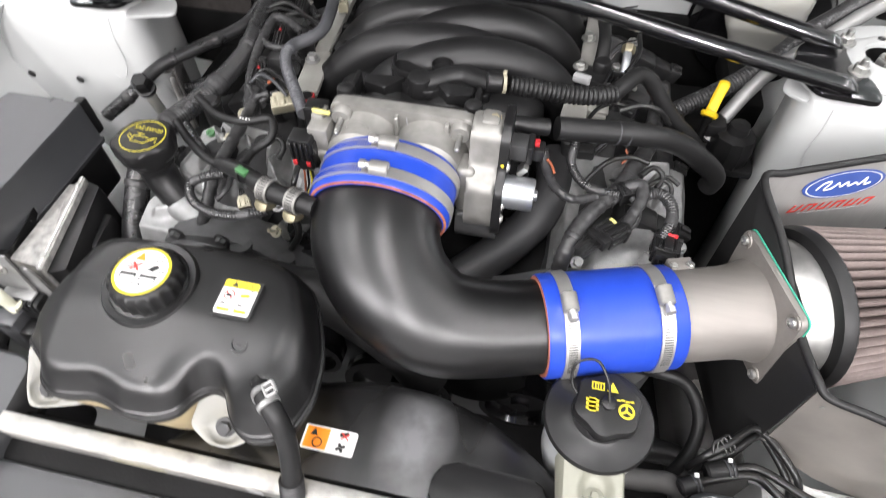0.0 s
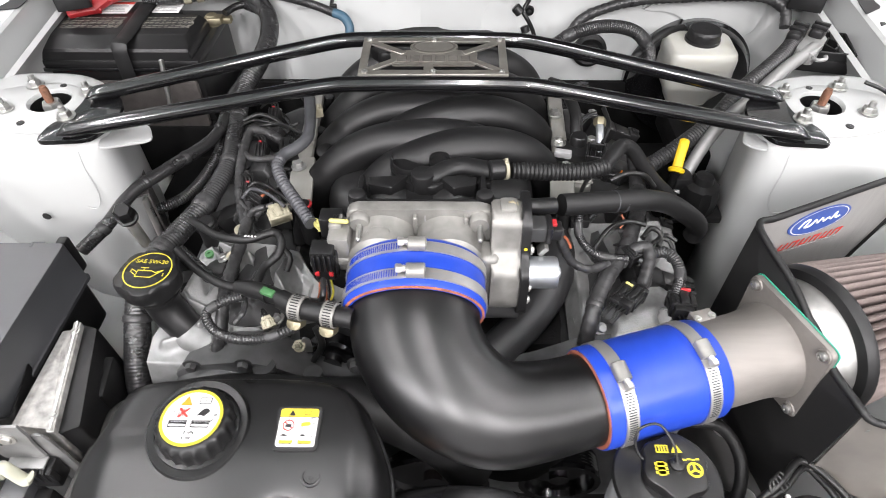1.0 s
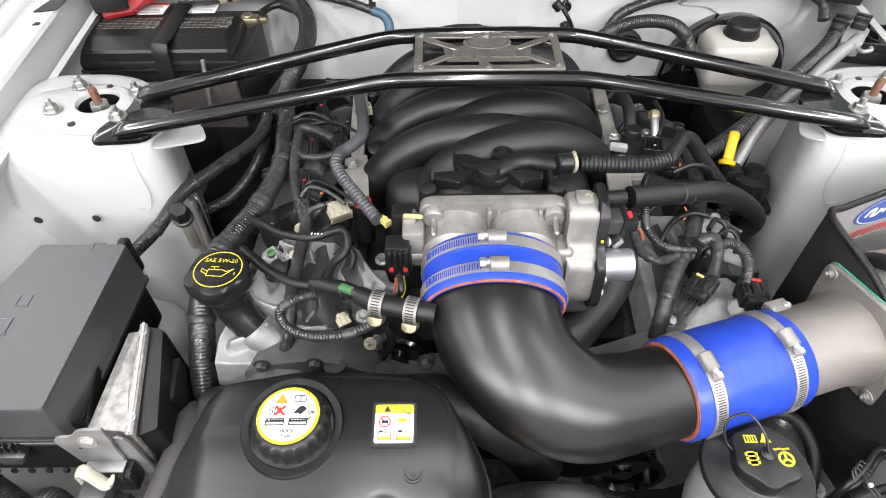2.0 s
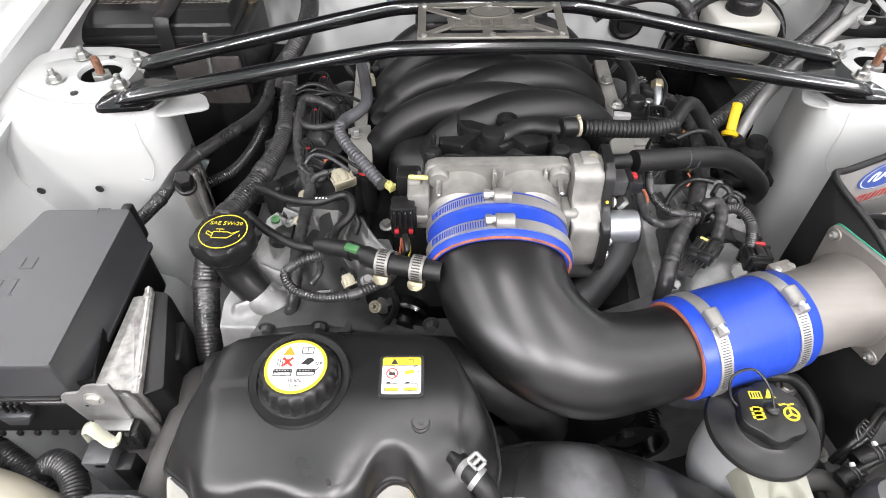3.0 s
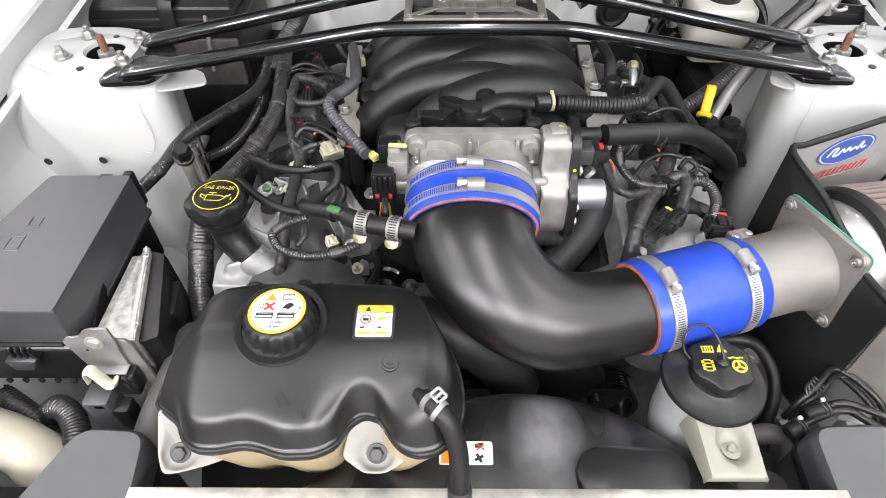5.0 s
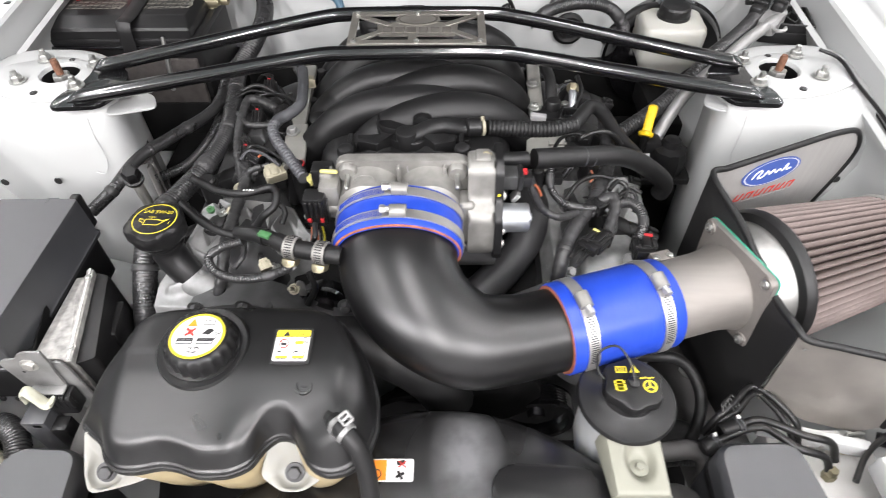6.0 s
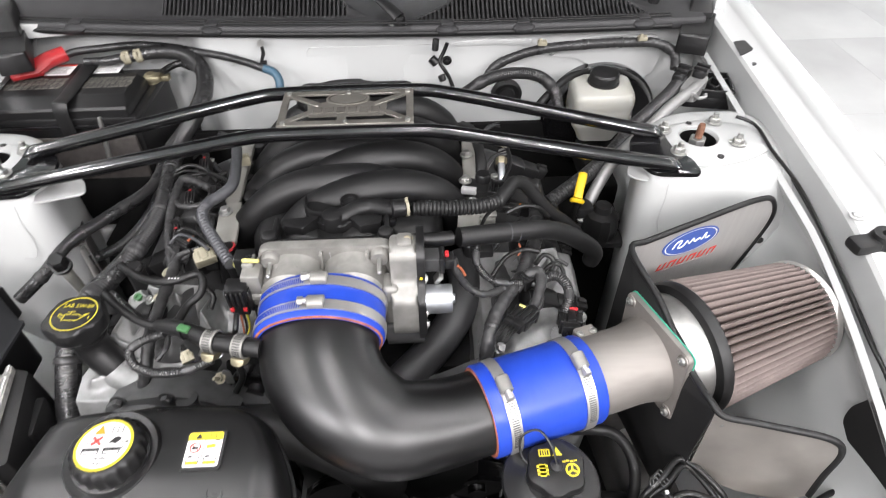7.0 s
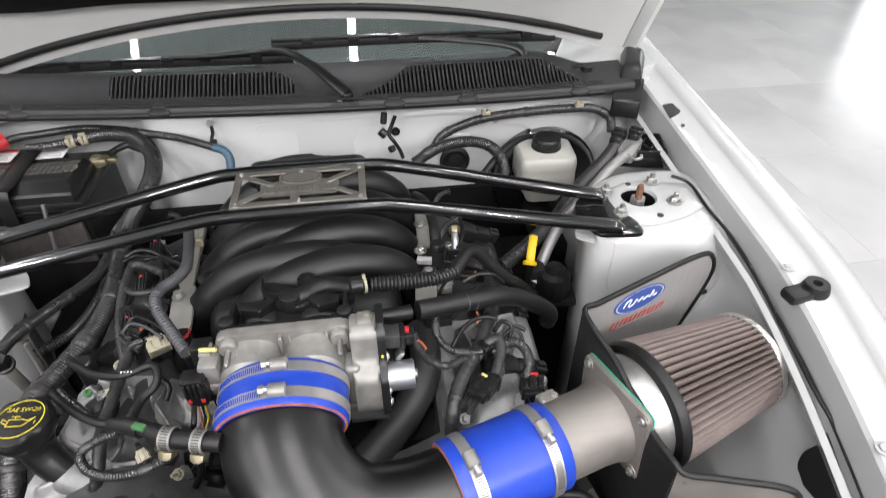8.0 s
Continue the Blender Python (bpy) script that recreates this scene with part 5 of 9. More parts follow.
box(bm, (-0.53, 0.325, 0.917), (0.17, 0.06, 0.028), 0.006)
part("rear_cell_cover", bm, BLACK, bat)
for x, y, w, d, mt in ((-0.56, 0.262, 0.1, 0.04, GREYINK), (-0.436, 0.262, 0.082, 0.04, GREYINK), (-0.548, 0.325, 0.06, 0.04, PAPER), (-0.455, 0.328, 0.045, 0.04, PAPER)):
    bm = B()
    if mt is PAPER:
        box(bm, (x, y, 0.9315), (w, d, 0.0008), 0, None)
        lb = part("label", bm, PAPER, bat, "pale printed label")
        bm = B()
        for k in range(6):
            box(bm, (x, y - d / 2 + 0.006 + k * 0.0055, 0.9322), (w * (0.8 - 0.07 * (k % 3)), 0.0022, 0.0004), 0)
        part("grey_print", bm, GREYINK, lb)
        if x < -0.5:
            bm = B()
            box(bm, (x, y + d / 2 - 0.004, 0.9323), (w, 0.007, 0.0005), 0)
            part("red_band", bm, REDP, lb)
    else:
        for k in range(7):
            x0 = x - w / 2
            for j in range(9):
                wd = w / 9 * (0.45 + 0.5 * ((j * 7 + k * 5) % 4) / 3)
                box(bm, (x0 + (j + 0.5) * w / 9, y - d / 2 + 0.012 + k * 0.0056, 0.9324), (wd, 0.0014 + 0.0012 * (k % 3 == 0), 0.0004), 0)
        lathe(bm, [(0.011, 0), (0.011, 0.0004), (0.0095, 0.0004), (0.0095, 0)], Matrix.Translation((x + w * 0.38, y + 0.004, 0.9322)), 20)
        part("faded_print", bm, PRINT, bat, "pale raised print bars")
bm = B()
sweep(bm, [(-0.49, 0.19, 0.79), (-0.488, 0.187, 0.90), (-0.487, 0.193, 0.934), (-0.486, 0.215, 0.9345), (-0.486, 0.36, 0.9345), (-0.486, 0.375, 0.92)], 0.01, 8, 0.008, up=(1, 0, 0), section=lambda t: (0.0022, 0.012))
part("strap", bm, RUBBER, bat, "black hold-down strap")
bm = B()
rod(bm, (-0.382, 0.315, 0.905), (-0.382, 0.315, 0.925), 0.01, 18)
box(bm, (-0.378, 0.312, 0.918), (0.03, 0.022, 0.012), 0.003)
box(bm, (-0.36, 0.318, 0.915), (0.02, 0.014, 0.01), 0.002)
part("terminal_clamp", bm, GOLDZINC, bat, "tarnished metal terminal clamp")
bm = B()
sweep(bm, [(-0.605, 0.297, 0.938), (-0.583, 0.3, 0.942), (-0.565, 0.312, 0.94)], 0.016, 12, 0.006, section=lambda t: (0.016, 0.011))
sweep(bm, [(-0.575, 0.305, 0.942), (-0.556, 0.325, 0.95), (-0.532, 0.345, 0.953)], 0.02, 12, 0.006, section=lambda t: (0.019 - 0.004 * t, 0.013))
part("terminal_cover", bm, REDPL, bat, "red plastic terminal cover")
bm = B()
box(bm, (-0.497, 0.283, 0.74), (0.29, 0.21, 0.11), 0.008)
solo("battery_tray", bm, DARK, "dark battery tray under the battery", "battery tray")
bm = B()
rod(bm, (-0.42, 0.145, 0.84), (-0.415, 0.165, 0.925), 0.0036, 12)
solo("hold_down_rod", bm, ZINC, "thin plated hold-down rod by the battery", "rod")

# ---------------------------------------------------------------- brake reservoir and booster

rs = thing("brake_fluid_reservoir", "milky plastic brake fluid reservoir with black cap", "fluid reservoir", (0.43, 0.26, 0.77))
bm = B()
sq = [(0.374, 0.212), (0.48, 0.208), (0.486, 0.295), (0.378, 0.302)]
cen = Vector((0.428, 0.255))
lp = []
for z, k in ((0.808, 0.62), (0.82, 0.7), (0.842, 0.94), (0.85, 1.0), (0.872, 1.0), (0.876, 0.975), (0.88, 1.0), (0.896, 1.0), (0.905, 0.96), (0.908, 0.88)):
    q = [tuple(cen + (Vector(p) - cen) * k) for p in sq]
    lp.append([(x, y, z) for x, y in rounded(q, 0.016, 5)])
loft(bm, lp)
part("tank", bm, BRAKEP, rs, sharp=50)
bm = B()
lathe(bm, [(0.028, 0.9), (0.028, 0.912), (0.0255, 0.913), (0.0255, 0.9245), (0.023, 0.928), (0.0001, 0.927)], Matrix.Translation((0.432, 0.262, 0)), 40, lambda a, r, z: 1 + (0.025 * (1 if math.sin(a * 20) > 0 else 0) if 0.9125 < z < 0.926 and r > 0.02 else 0))
part("cap", bm, BLACK, rs, "black ribbed screw cap")
bo = thing("brake_booster", "black round brake booster behind the reservoir", "brake booster", (0.40, 0.33, 0.70))
bm = B()
lathe(bm, [(0.09, 0), (0.11, 0.006), (0.112, 0.028), (0.1075, 0.031), (0.1075, 0.036), (0.1, 0.05), (0.06, 0.062), (0.03, 0.066)], along((0.452, 0.352, 0.80), (0.452, 0.2, 0.80)), 56)
part("shell", bm, GLOSS, bo)
bm = B()
box(bm, (0.425, 0.2, 0.76), (0.05, 0.16, 0.05), 0.01)
part("master_cylinder", bm, DARK, bo)

# ---------------------------------------------------------------- coolant expansion tank

dg = thing("coolant_tank", "black coolant expansion tank over milky plastic lower half", "coolant tank", (-0.16, -0.45, 0.76))
foot = [(-0.266, -0.375), (-0.2, -0.367), (-0.09, -0.367), (-0.058, -0.376), (-0.037, -0.412), (-0.023, -0.447), (-0.02, -0.482), (-0.027, -0.508), (-0.042, -0.522), (-0.06, -0.525), (-0.074, -0.519), (-0.083, -0.508), (-0.092, -0.493), (-0.107, -0.491), (-0.117, -0.5), (-0.125, -0.517), (-0.142, -0.525), (-0.168, -0.526), (-0.184, -0.52), (-0.201, -0.517), (-0.222, -0.522), (-0.239, -0.521), (-0.252, -0.512), (-0.259, -0.498), (-0.271, -0.49), (-0.284, -0.482), (-0.284, -0.46)]
fp = rounded(foot, [0.024, 0.02, 0.02, 0.024, 0.016, 0.014] + [0.0075] * 18 + [0.006, 0.006, 0.01], 3)


def tank_top(x, y):
    """The cover's height: a crown behind that slopes to the front and falls away at the ends."""
    z = 0.9275 - 0.4 * 0.006 * math.log(1 + math.exp((-0.453 - y) / 0.006))
    z -= 2.2 * max(0.0, -0.24 - x) ** 1.4
    z -= 0.9 * max(0.0, x + 0.05) ** 1.2
    z -= 0.014 * math.exp(-(((x + 0.098) / 0.026) ** 2 + ((y + 0.505) / 0.022) ** 2))
    z += 0.009 * math.exp(-(((x + 0.047) / 0.016) ** 2 + ((y + 0.492) / 0.016) ** 2))
    return z


cen = Vector((-0.16, -0.44))
bm = B()
lp = [[(x, y, 0.879) for x, y in fp], [(x, y, 0.884) for x, y in fp]]
spine = [Vector((min(-0.065, max(-0.245, x * 0.88 - 0.016)), -0.428)) for x, y in fp]
for k in (0.985, 0.97, 0.96, 0.945, 0.925, 0.9, 0.865, 0.82, 0.76, 0.68, 0.58, 0.46, 0.34, 0.2, 0.08):
    lead = [Vector(p) for p in fp]
    for _ in range(int(30 * max(0.0, 0.92 - k))):
        lead = [(lead[i - 1] + 2 * lead[i] + lead[(i + 1) % len(lead)]) / 4 for i in range(len(lead))]
    row = []
    for p, c in zip(lead, spine):
        q = c + (p - c) * k
        u = max(0.0, 0.972 - k)
        f = math.sin(min(1.0, u * (p - c).length / 0.0175 + u * 0.5) * math.pi / 2) ** 0.85
        row.append((q.x, q.y, 0.886 + (tank_top(q.x, q.y) - 0.886) * f))
    lp.append(row)
loft(bm, lp)
part("upper_cover", bm, SATIN, dg, "satin black upper shell", sharp=70)
bm = B()
loft(bm, [[tuple(cen + (Vector(p) - cen) * k) + (z,) for p in fp] for z, k in ((0.8755, 1.004), (0.8755, 1.014), (0.879, 1.019), (0.8825, 1.016), (0.8835, 1.002))], True, True)
part("seam_lip", bm, RUBBER, dg)
bm = B()
loft(bm, [[tuple(cen + (Vector(p) - cen) * k) + (z,) for p in fp] for z, k in ((0.79, 0.72), (0.81, 0.8), (0.84, 0.89), (0.858, 0.95), (0.875, 0.985))])
part("lower_tank", bm, AMBER, dg, "amber-tinted milky plastic with coolant")
LUG = Matrix(((1, 0, 0, 0), (0, 0.728, -0.685, -0.4895), (0, 0.685, 0.728, 0.881), (0, 0, 0, 1)))
for outline, bx in (([(-0.108, 0.004), (-0.083, 0.004), (-0.074, -0.012), (-0.064, -0.03), (-0.07, -0.04), (-0.086, -0.05), (-0.105, -0.05), (-0.124, -0.036), (-0.118, -0.012)], -0.0945), ([(-0.281, 0.006), (-0.262, 0.004), (-0.242, -0.012), (-0.212, -0.034), (-0.236, -0.043), (-0.262, -0.05), (-0.277, -0.052), (-0.281, -0.036)], -0.265)):
    ring = rounded(outline, 0.006, 4)
    mid = Vector((bx, -0.035))
    loops = [[LUG @ Vector((x, y, -0.018)) for x, y in ring], [LUG @ Vector((x, y, -0.002)) for x, y in ring]]
    for k, z in ((0.96, 0.0), (0.86, -0.0005)):
        loops.append([LUG @ Vector((mid.x + (x - mid.x) * k, mid.y + (y - mid.y) * k, z)) for x, y in ring])
    for r, w, z in ((0.017, 0.35, -0.002), (0.014, 0.75, -0.005), (0.0115, 1.0, -0.0085), (0.0095, 1.0, -0.009)):
        row = []
        for x, y in ring:
            d = Vector((x, y)) - mid
            d.normalize()
            q = (mid + d * r) * w + (mid + (Vector((x, y)) - mid) * 0.7) * (1 - w)
            row.append(LUG @ Vector((q.x, q.y, z)))
        loops.append(row)
    bm = B()
    loft(bm, loops)
    lug = part("mounting_lug", bm, TANK, dg, "milky plastic mounting lug", sharp=60)
    bm = B()
    lathe(bm, [(0.009, -0.009), (0.009, -0.0072), (0.006, -0.007)], LUG @ Matrix.Translation((bx, -0.035, 0)), 24)
    lathe(bm, [(0.0062, -0.0072), (0.0062, -0.0035), (0.0052, -0.0028)], LUG @ Matrix.Translation((bx, -0.035, 0)), 6)
    part("bolt", bm, COVERM, lug)
cc = Vector((-0.1775, -0.427, 0.9265))
ctilt = Matrix.Translation(cc) @ Matrix.Rotation(radians(-1), 4, "X")
necktilt = Matrix.Translation(cc + Vector((0, 0, 0.0015))) @ Matrix.Rotation(radians(7), 4, "X")
bm = B()
lathe(bm, [(0.0415, -0.01), (0.041, 0.0), (0.0395, 0.0018), (0.034, 0.0012), (0.0325, -0.0005), (0.03, 0.0)], necktilt, 56)
part("neck_flange", bm, SATIN, dg)
bm = B()
lathe(bm, [(0.0285, -0.006), (0.0298, -0.003), (0.0298, 0.013), (0.0282, 0.0165), (0.0262, 0.0182), (0.025, 0.0185), (0.0001, 0.0185)], ctilt, 120, lambda a, r, z: 1 + (0.035 * max(-0.4, math.cos(20 * a)) if r > 0.0275 and z > -0.005 else 0))
cap = part("pressure_cap", bm, BLACK, dg, "black ribbed pressure cap with yellow-rimmed sticker")
S = ctilt @ Matrix.Translation((0, 0, 0.0187)) @ Matrix.Scale(0.85, 4)
bm = B()
lathe(bm, [(0.0285, 0), (0.0285, 0.0003), (0.0001, 0.0003)], S, 40)
part("sticker_rim", bm, YELLOW, cap)
bm = B()
lathe(bm, [(0.0255, 0.0003), (0.0255, 0.0006), (0.0001, 0.0006)], S, 40)
part("sticker", bm, PAPER, cap)
S = S @ Matrix.Translation((0, 0, 0.0009))


def tri(bm, c, s, m, z=0.0):
    slab(bm, [(c[0] - s, c[1] - s * 0.8), (c[0] + s, c[1] - s * 0.8), (c[0], c[1] + s)], z, z + 0.0003, m)


bm = B()
tri(bm, (-0.008, 0.016), 0.0055, S)
part("warning_triangle", bm, ORANGEP, cap)
def frame_box(bm, c, w, h, t, m, z=0.0):
    """A thin outlined rectangle."""
    for sx in (-1, 1):
        box(bm, (c[0] + sx * w / 2, c[1], z), (t, h + t, 0.0003), 0, m)
        box(bm, (c[0], c[1] + sx * h / 2, z), (w, t, 0.0003), 0, m)


bm = B()
frame_box(bm, (0.009, 0.0165), 0.0105, 0.0062, 0.0007, S)
box(bm, (0.009, 0.0165, 0), (0.0006, 0.007, 0.0003), 0, S)
for x in (-0.011, 0.010):
    frame_box(bm, (x, -0.007), 0.016, 0.006, 0.0009, S)
    for k in range(6):
        tri(bm, (x - 0.0066 + k * 0.0026, -0.0055), 0.0014, S)
    box(bm, (x, -0.0062, 0), (0.015, 0.0016, 0.0003), 0, S)
for k in range(5):
    box(bm, (-0.017 + k * 0.0022, 0.004, 0), (0.0006, 0.008, 0.0003), 0, S)
slab(bm, rounded([(0.004, 0.001), (0.009, 0.002), (0.011, 0.0), (0.0165, 0.006), (0.013, 0.009), (0.009, 0.008)], 0.0015, 3), -0.00015, 0.00015, S)
box(bm, (0.02, -0.0035, 0), (0.0045, 0.0008, 0.0003), 0, S @ Matrix.Translation((0.02, -0.0035, 0)) @ Matrix.Rotation(0.9, 4, "Z") @ Matrix.Translation((-0.02, 0.0035, 0)))
text_mesh(bm, "OK", 0.005, S @ Matrix.Translation((0.021, 0.002, 0)))
text_mesh(bm, "110 kPa", 0.0046, S @ Matrix.Translation((0, -0.0155, 0)))
text_mesh(bm, "16 psi", 0.0046, S @ Matrix.Translation((0, -0.0203, 0)))
part("pictogram_print", bm, INK, cap)
bm = B()
for a in (45, -45):
    box(bm, (0, 0, 0.0004), (0.013, 0.0022, 0.0003), 0, S @ Matrix.Translation((-0.008, 0.004, 0)) @ Matrix.Rotation(radians(a), 4, "Z"))
part("red_cross", bm, REDP, cap)
# label
lm = Matrix.Translation((-0.0965, -0.4272, 0.9302)) @ Matrix.Rotation(radians(3), 4, "X") @ Matrix.Scale(0.83, 4)
bm = B()
slab(bm, rounded([(-0.0212, -0.0222), (0.0212, -0.0222), (0.0212, 0.0218), (-0.0212, 0.0218)], 0.004, 4), -0.004, 0.0006, lm)
part("label_pad", bm, INK, dg)
bm = B()
slab(bm, rounded([(-0.0185, -0.019), (0.0185, -0.019), (0.0185, 0.019), (-0.0185, 0.019)], 0.003, 4), 0.0006, 0.0012, lm)
lab = part("label", bm, PAPER, dg, "white and yellow warning sticker")
bm = B()
slab(bm, rounded([(-0.0185, 0.0105), (0.0185, 0.0105), (0.0185, 0.019), (-0.0185, 0.019)], [0.0003, 0.0003, 0.003, 0.003], 4), 0.0012, 0.0015, lm)
box(bm, (-0.009, -0.0145, 0.0015), (0.012, 0.003, 0.0003), 0, lm)
box(bm, (0.009, -0.0145, 0.0015), (0.012, 0.003, 0.0003), 0, lm)
box(bm, (0.008, 0.002, 0.0015), (0.009, 0.004, 0.0003), 0, lm @ Matrix.Rotation(0.15, 4, "Z"))
part("yellow_print", bm, YELLOW, lab)
bm = B()
lathe(bm, [(0.0058, 0.0012), (0.0058, 0.0016), (0.0046, 0.0016), (0.0046, 0.0012)], lm @ Matrix.Translation((-0.009, 0.002, 0)), 24)
box(bm, (0, 0, 0.0015), (0.010, 0.0012, 0.0003), 0, lm @ Matrix.Translation((-0.009, 0.002, 0)) @ Matrix.Rotation(radians(-40), 4, "Z"))
part("red_print", bm, REDP, lab)
bm = B()
tri(bm, (-0.007, 0.0145), 0.0034, lm, 0.0016)
box(bm, (-0.009, 0.0015, 0.0016), (0.006, 0.003, 0.0003), 0, lm)
box(bm, (0.014, 0.008, 0.0015), (0.004, 0.0008, 0.0003), 0, lm @ Matrix.Rotation(0.1, 4, "Z"))
text_mesh(bm, "OK", 0.0036, lm @ Matrix.Translation((0.0148, 0.0035, 0.0014)))
for x in (-0.009, 0.009):
    frame_box(bm, (x, -0.0125), 0.0125, 0.0075, 0.0005, lm, 0.0016)
    box(bm, (x - 0.003, -0.0078, 0.0016), (0.004, 0.0016, 0.0003), 0, lm)
box(bm, (0, -0.0045, 0.0016), (0.0004, 0.028, 0.0003), 0, lm)
box(bm, (0, 0.0103, 0.0016), (0.037, 0.0004, 0.0003), 0, lm)
frame_box(bm, (0.008, 0.0147), 0.006, 0.0038, 0.0004, lm, 0.0016)
part("black_print", bm, INK, lab)
bm = B()
lathe(bm, [(0.0085, -0.003), (0.0078, 0.0), (0.0062, 0.0004), (0.0052, -0.0012), (0.0036, -0.0014), (0.0026, -0.0002), (0.0001, -0.0002)], Matrix.Translation((-0.081, -0.463, tank_top(-0.081, -0.463))) @ Matrix.Rotation(radians(10), 4, "X"), 24)
part("dimple", bm, SATIN, dg)
bm = B()
rod(bm, (-0.058, -0.485, 0.912), (-0.044, -0.5, 0.919), 0.0068, 18)
part("hose_spigot", bm, SATIN, dg)

hz = thing("overflow_hose", "black rubber overflow hose with spring clamp and braided end", "hose", (-0.03, -0.52, 0.83))
bm = B()
sweep(bm, [(-0.052, -0.492, 0.916), (-0.043, -0.502, 0.919), (-0.033, -0.511, 0.912), (-0.026, -0.52, 0.892), (-0.0235, -0.531, 0.868), (-0.023, -0.542, 0.845), (-0.0235, -0.552, 0.815)], 0.0082, 16, 0.005)
part("hose", bm, RUBBER, hz)
for p, q in (((-0.0485, -0.496, 0.9175), (-0.0455, -0.4995, 0.9185)), ((-0.0415, -0.5035, 0.9187), (-0.0385, -0.506, 0.918))):
    bm = B()
    a, b = Vector(p), Vector(q)
    lathe(bm, [(0.0084, 0), (0.0094, 0), (0.0094, (b - a).length), (0.0084, (b - a).length)], along(a, b), 24)
    part("spring_clamp", bm, MAG, hz)
bm = B()
cm = Matrix.Translation((-0.041, -0.496, 0.9275)) @ Matrix.Rotation(radians(-45), 4, "Z") @ Matrix.Rotation(radians(20), 4, "X") @ Matrix.Scale(0.62, 4)
for a, b in (((-0.008, -0.006), (0.008, -0.006)), ((0.008, -0.006), (0.01, 0.007)), ((0.01, 0.007), (-0.006, 0.008)), ((-0.006, 0.008), (-0.008, -0.006)), ((0, -0.006), (0.002, 0.007))):
    rod(bm, cm @ Vector((*a, 0)), cm @ Vector((*b, 0.001)), 0.0015, 8, 0.0004)
part("clamp_ear", bm, MAG, hz)
bm = B()
sweep(bm, [(-0.0232, -0.5385, 0.853), (-0.0231, -0.546, 0.835), (-0.0235, -0.552, 0.81)], 0.0098, 16, ridge=0.0014, pitch=0.004)
part("braided_sleeve", bm, TAPE, hz)

# ---------------------------------------------------------------- fan shroud

def shroud_back(x):
    """The arched rear edge of the shroud's top."""
    return max(-0.528, -0.416 - 2.6 * max(0.0, abs(x - 0.035) - 0.01) ** 2)


fs = thing("fan_shroud", "glossy black plastic radiator fan shroud with warning sticker", "fan shroud", (0.05, -0.48, 0.62))
bm = B()
rows = []
for i in range(41):
    x = -0.32 + 0.62 * i / 40
    yb = shroud_back(x)
    rows.append([bm.verts.new((x, y, z)) for y, z in ((-0.548, 0.80), (-0.53, 0.803), ((yb - 0.53) / 2, 0.801), (yb - 0.016, 0.799), (yb - 0.007, 0.7955), (yb - 0.001, 0.789), (yb + 0.003, 0.779), (yb + 0.006, 0.6))])
for a, b in zip(rows, rows[1:]):
    for k in range(7):
        bm.faces.new((a[k], a[k + 1], b[k + 1], b[k]))
thick(bm, 0.003)
SHROUDM = material("dusty_black_plastic", (0.02, 0.02, 0.0205), 0.36, spread=0.5, scale=40, bump=0.08, blotch=0.4, rough_spread=0.5, stretch=(1, 0.25, 0.25), spec=0.9)
nt = SHROUDM.node_tree
tc, mp, gr, nz, mu, mr, mx = (nt.nodes.new("ShaderNode" + k) for k in ("TexCoord", "Mapping", "TexGradient", "TexNoise", "Math", "MapRange", "Mix"))
# a wiped patch of pale dust on the top, in metres from the shroud's base point
mp.vector_type, mp.inputs["Location"].default_value, mp.inputs["Scale"].default_value = "TEXTURE", (0.012, 0.005, 0.18), (0.042, 0.075, 0.1)
gr.gradient_type, mu.operation, mx.data_type = "SPHERICAL", "MULTIPLY", "RGBA"
nz.inputs["Scale"].default_value, nz.inputs["Detail"].default_value = 45, 6
mr.inputs[1].default_value, mr.inputs[2].default_value, mr.inputs[4].default_value = 0.02, 0.42, 0.75
old = nt.nodes["Principled BSDF"].inputs["Base Color"].links[0].from_socket
for q in mx.inputs:
    if q.type == "RGBA" and q.name == "A":
        nt.links.new(old, q)
    if q.type == "RGBA" and q.name == "B":
        q.default_value = (0.16, 0.16, 0.165, 1)
nt.links.new(tc.outputs["Object"], mp.inputs[0])
nt.links.new(mp.outputs[0], gr.inputs[0])
nt.links.new(tc.outputs["Object"], nz.inputs["Vector"])
nt.links.new(gr.outputs["Fac"], mu.inputs[0])
nt.links.new(nz.outputs["Fac"], mu.inputs[1])
nt.links.new(mu.outputs[0], mr.inputs[0])
nt.links.new(mr.outputs[0], mx.inputs[0])
nt.links.new(next(q for q in mx.outputs if q.type == "RGBA"), nt.nodes["Principled BSDF"].inputs["Base Color"])
part("shroud_panel", bm, SHROUDM, fs, sharp=60)
bm = B()
slab(bm, rounded([(0.085, -0.528), (0.186, -0.528), (0.186, -0.488), (0.10, -0.484), (0.085, -0.498)], 0.012, 4), 0.785, 0.813, None, 0.003)
part("raised_cover", bm, BLACK, fs)
bm = B()
lm = Matrix.Translation((-0.012, -0.488, 0.8036)) @ Matrix.Scale(0.82, 4)
slab(bm, rounded([(-0.036, -0.014), (0.026, -0.014), (0.026, 0.014), (-0.036, 0.014)], 0.003, 3), 0, 0.0006, lm)
lab = part("warning_label", bm, PAPER, fs, "white sticker with orange panel")
bm = B()
box(bm, (-0.02, 0, 0.0009), (0.027, 0.024, 0.0004), 0, lm)
part("orange_panel", bm, ORANGEP, lab)
bm = B()
tri(bm, (-0.024, 0.006), 0.0045, lm, 0.0012)
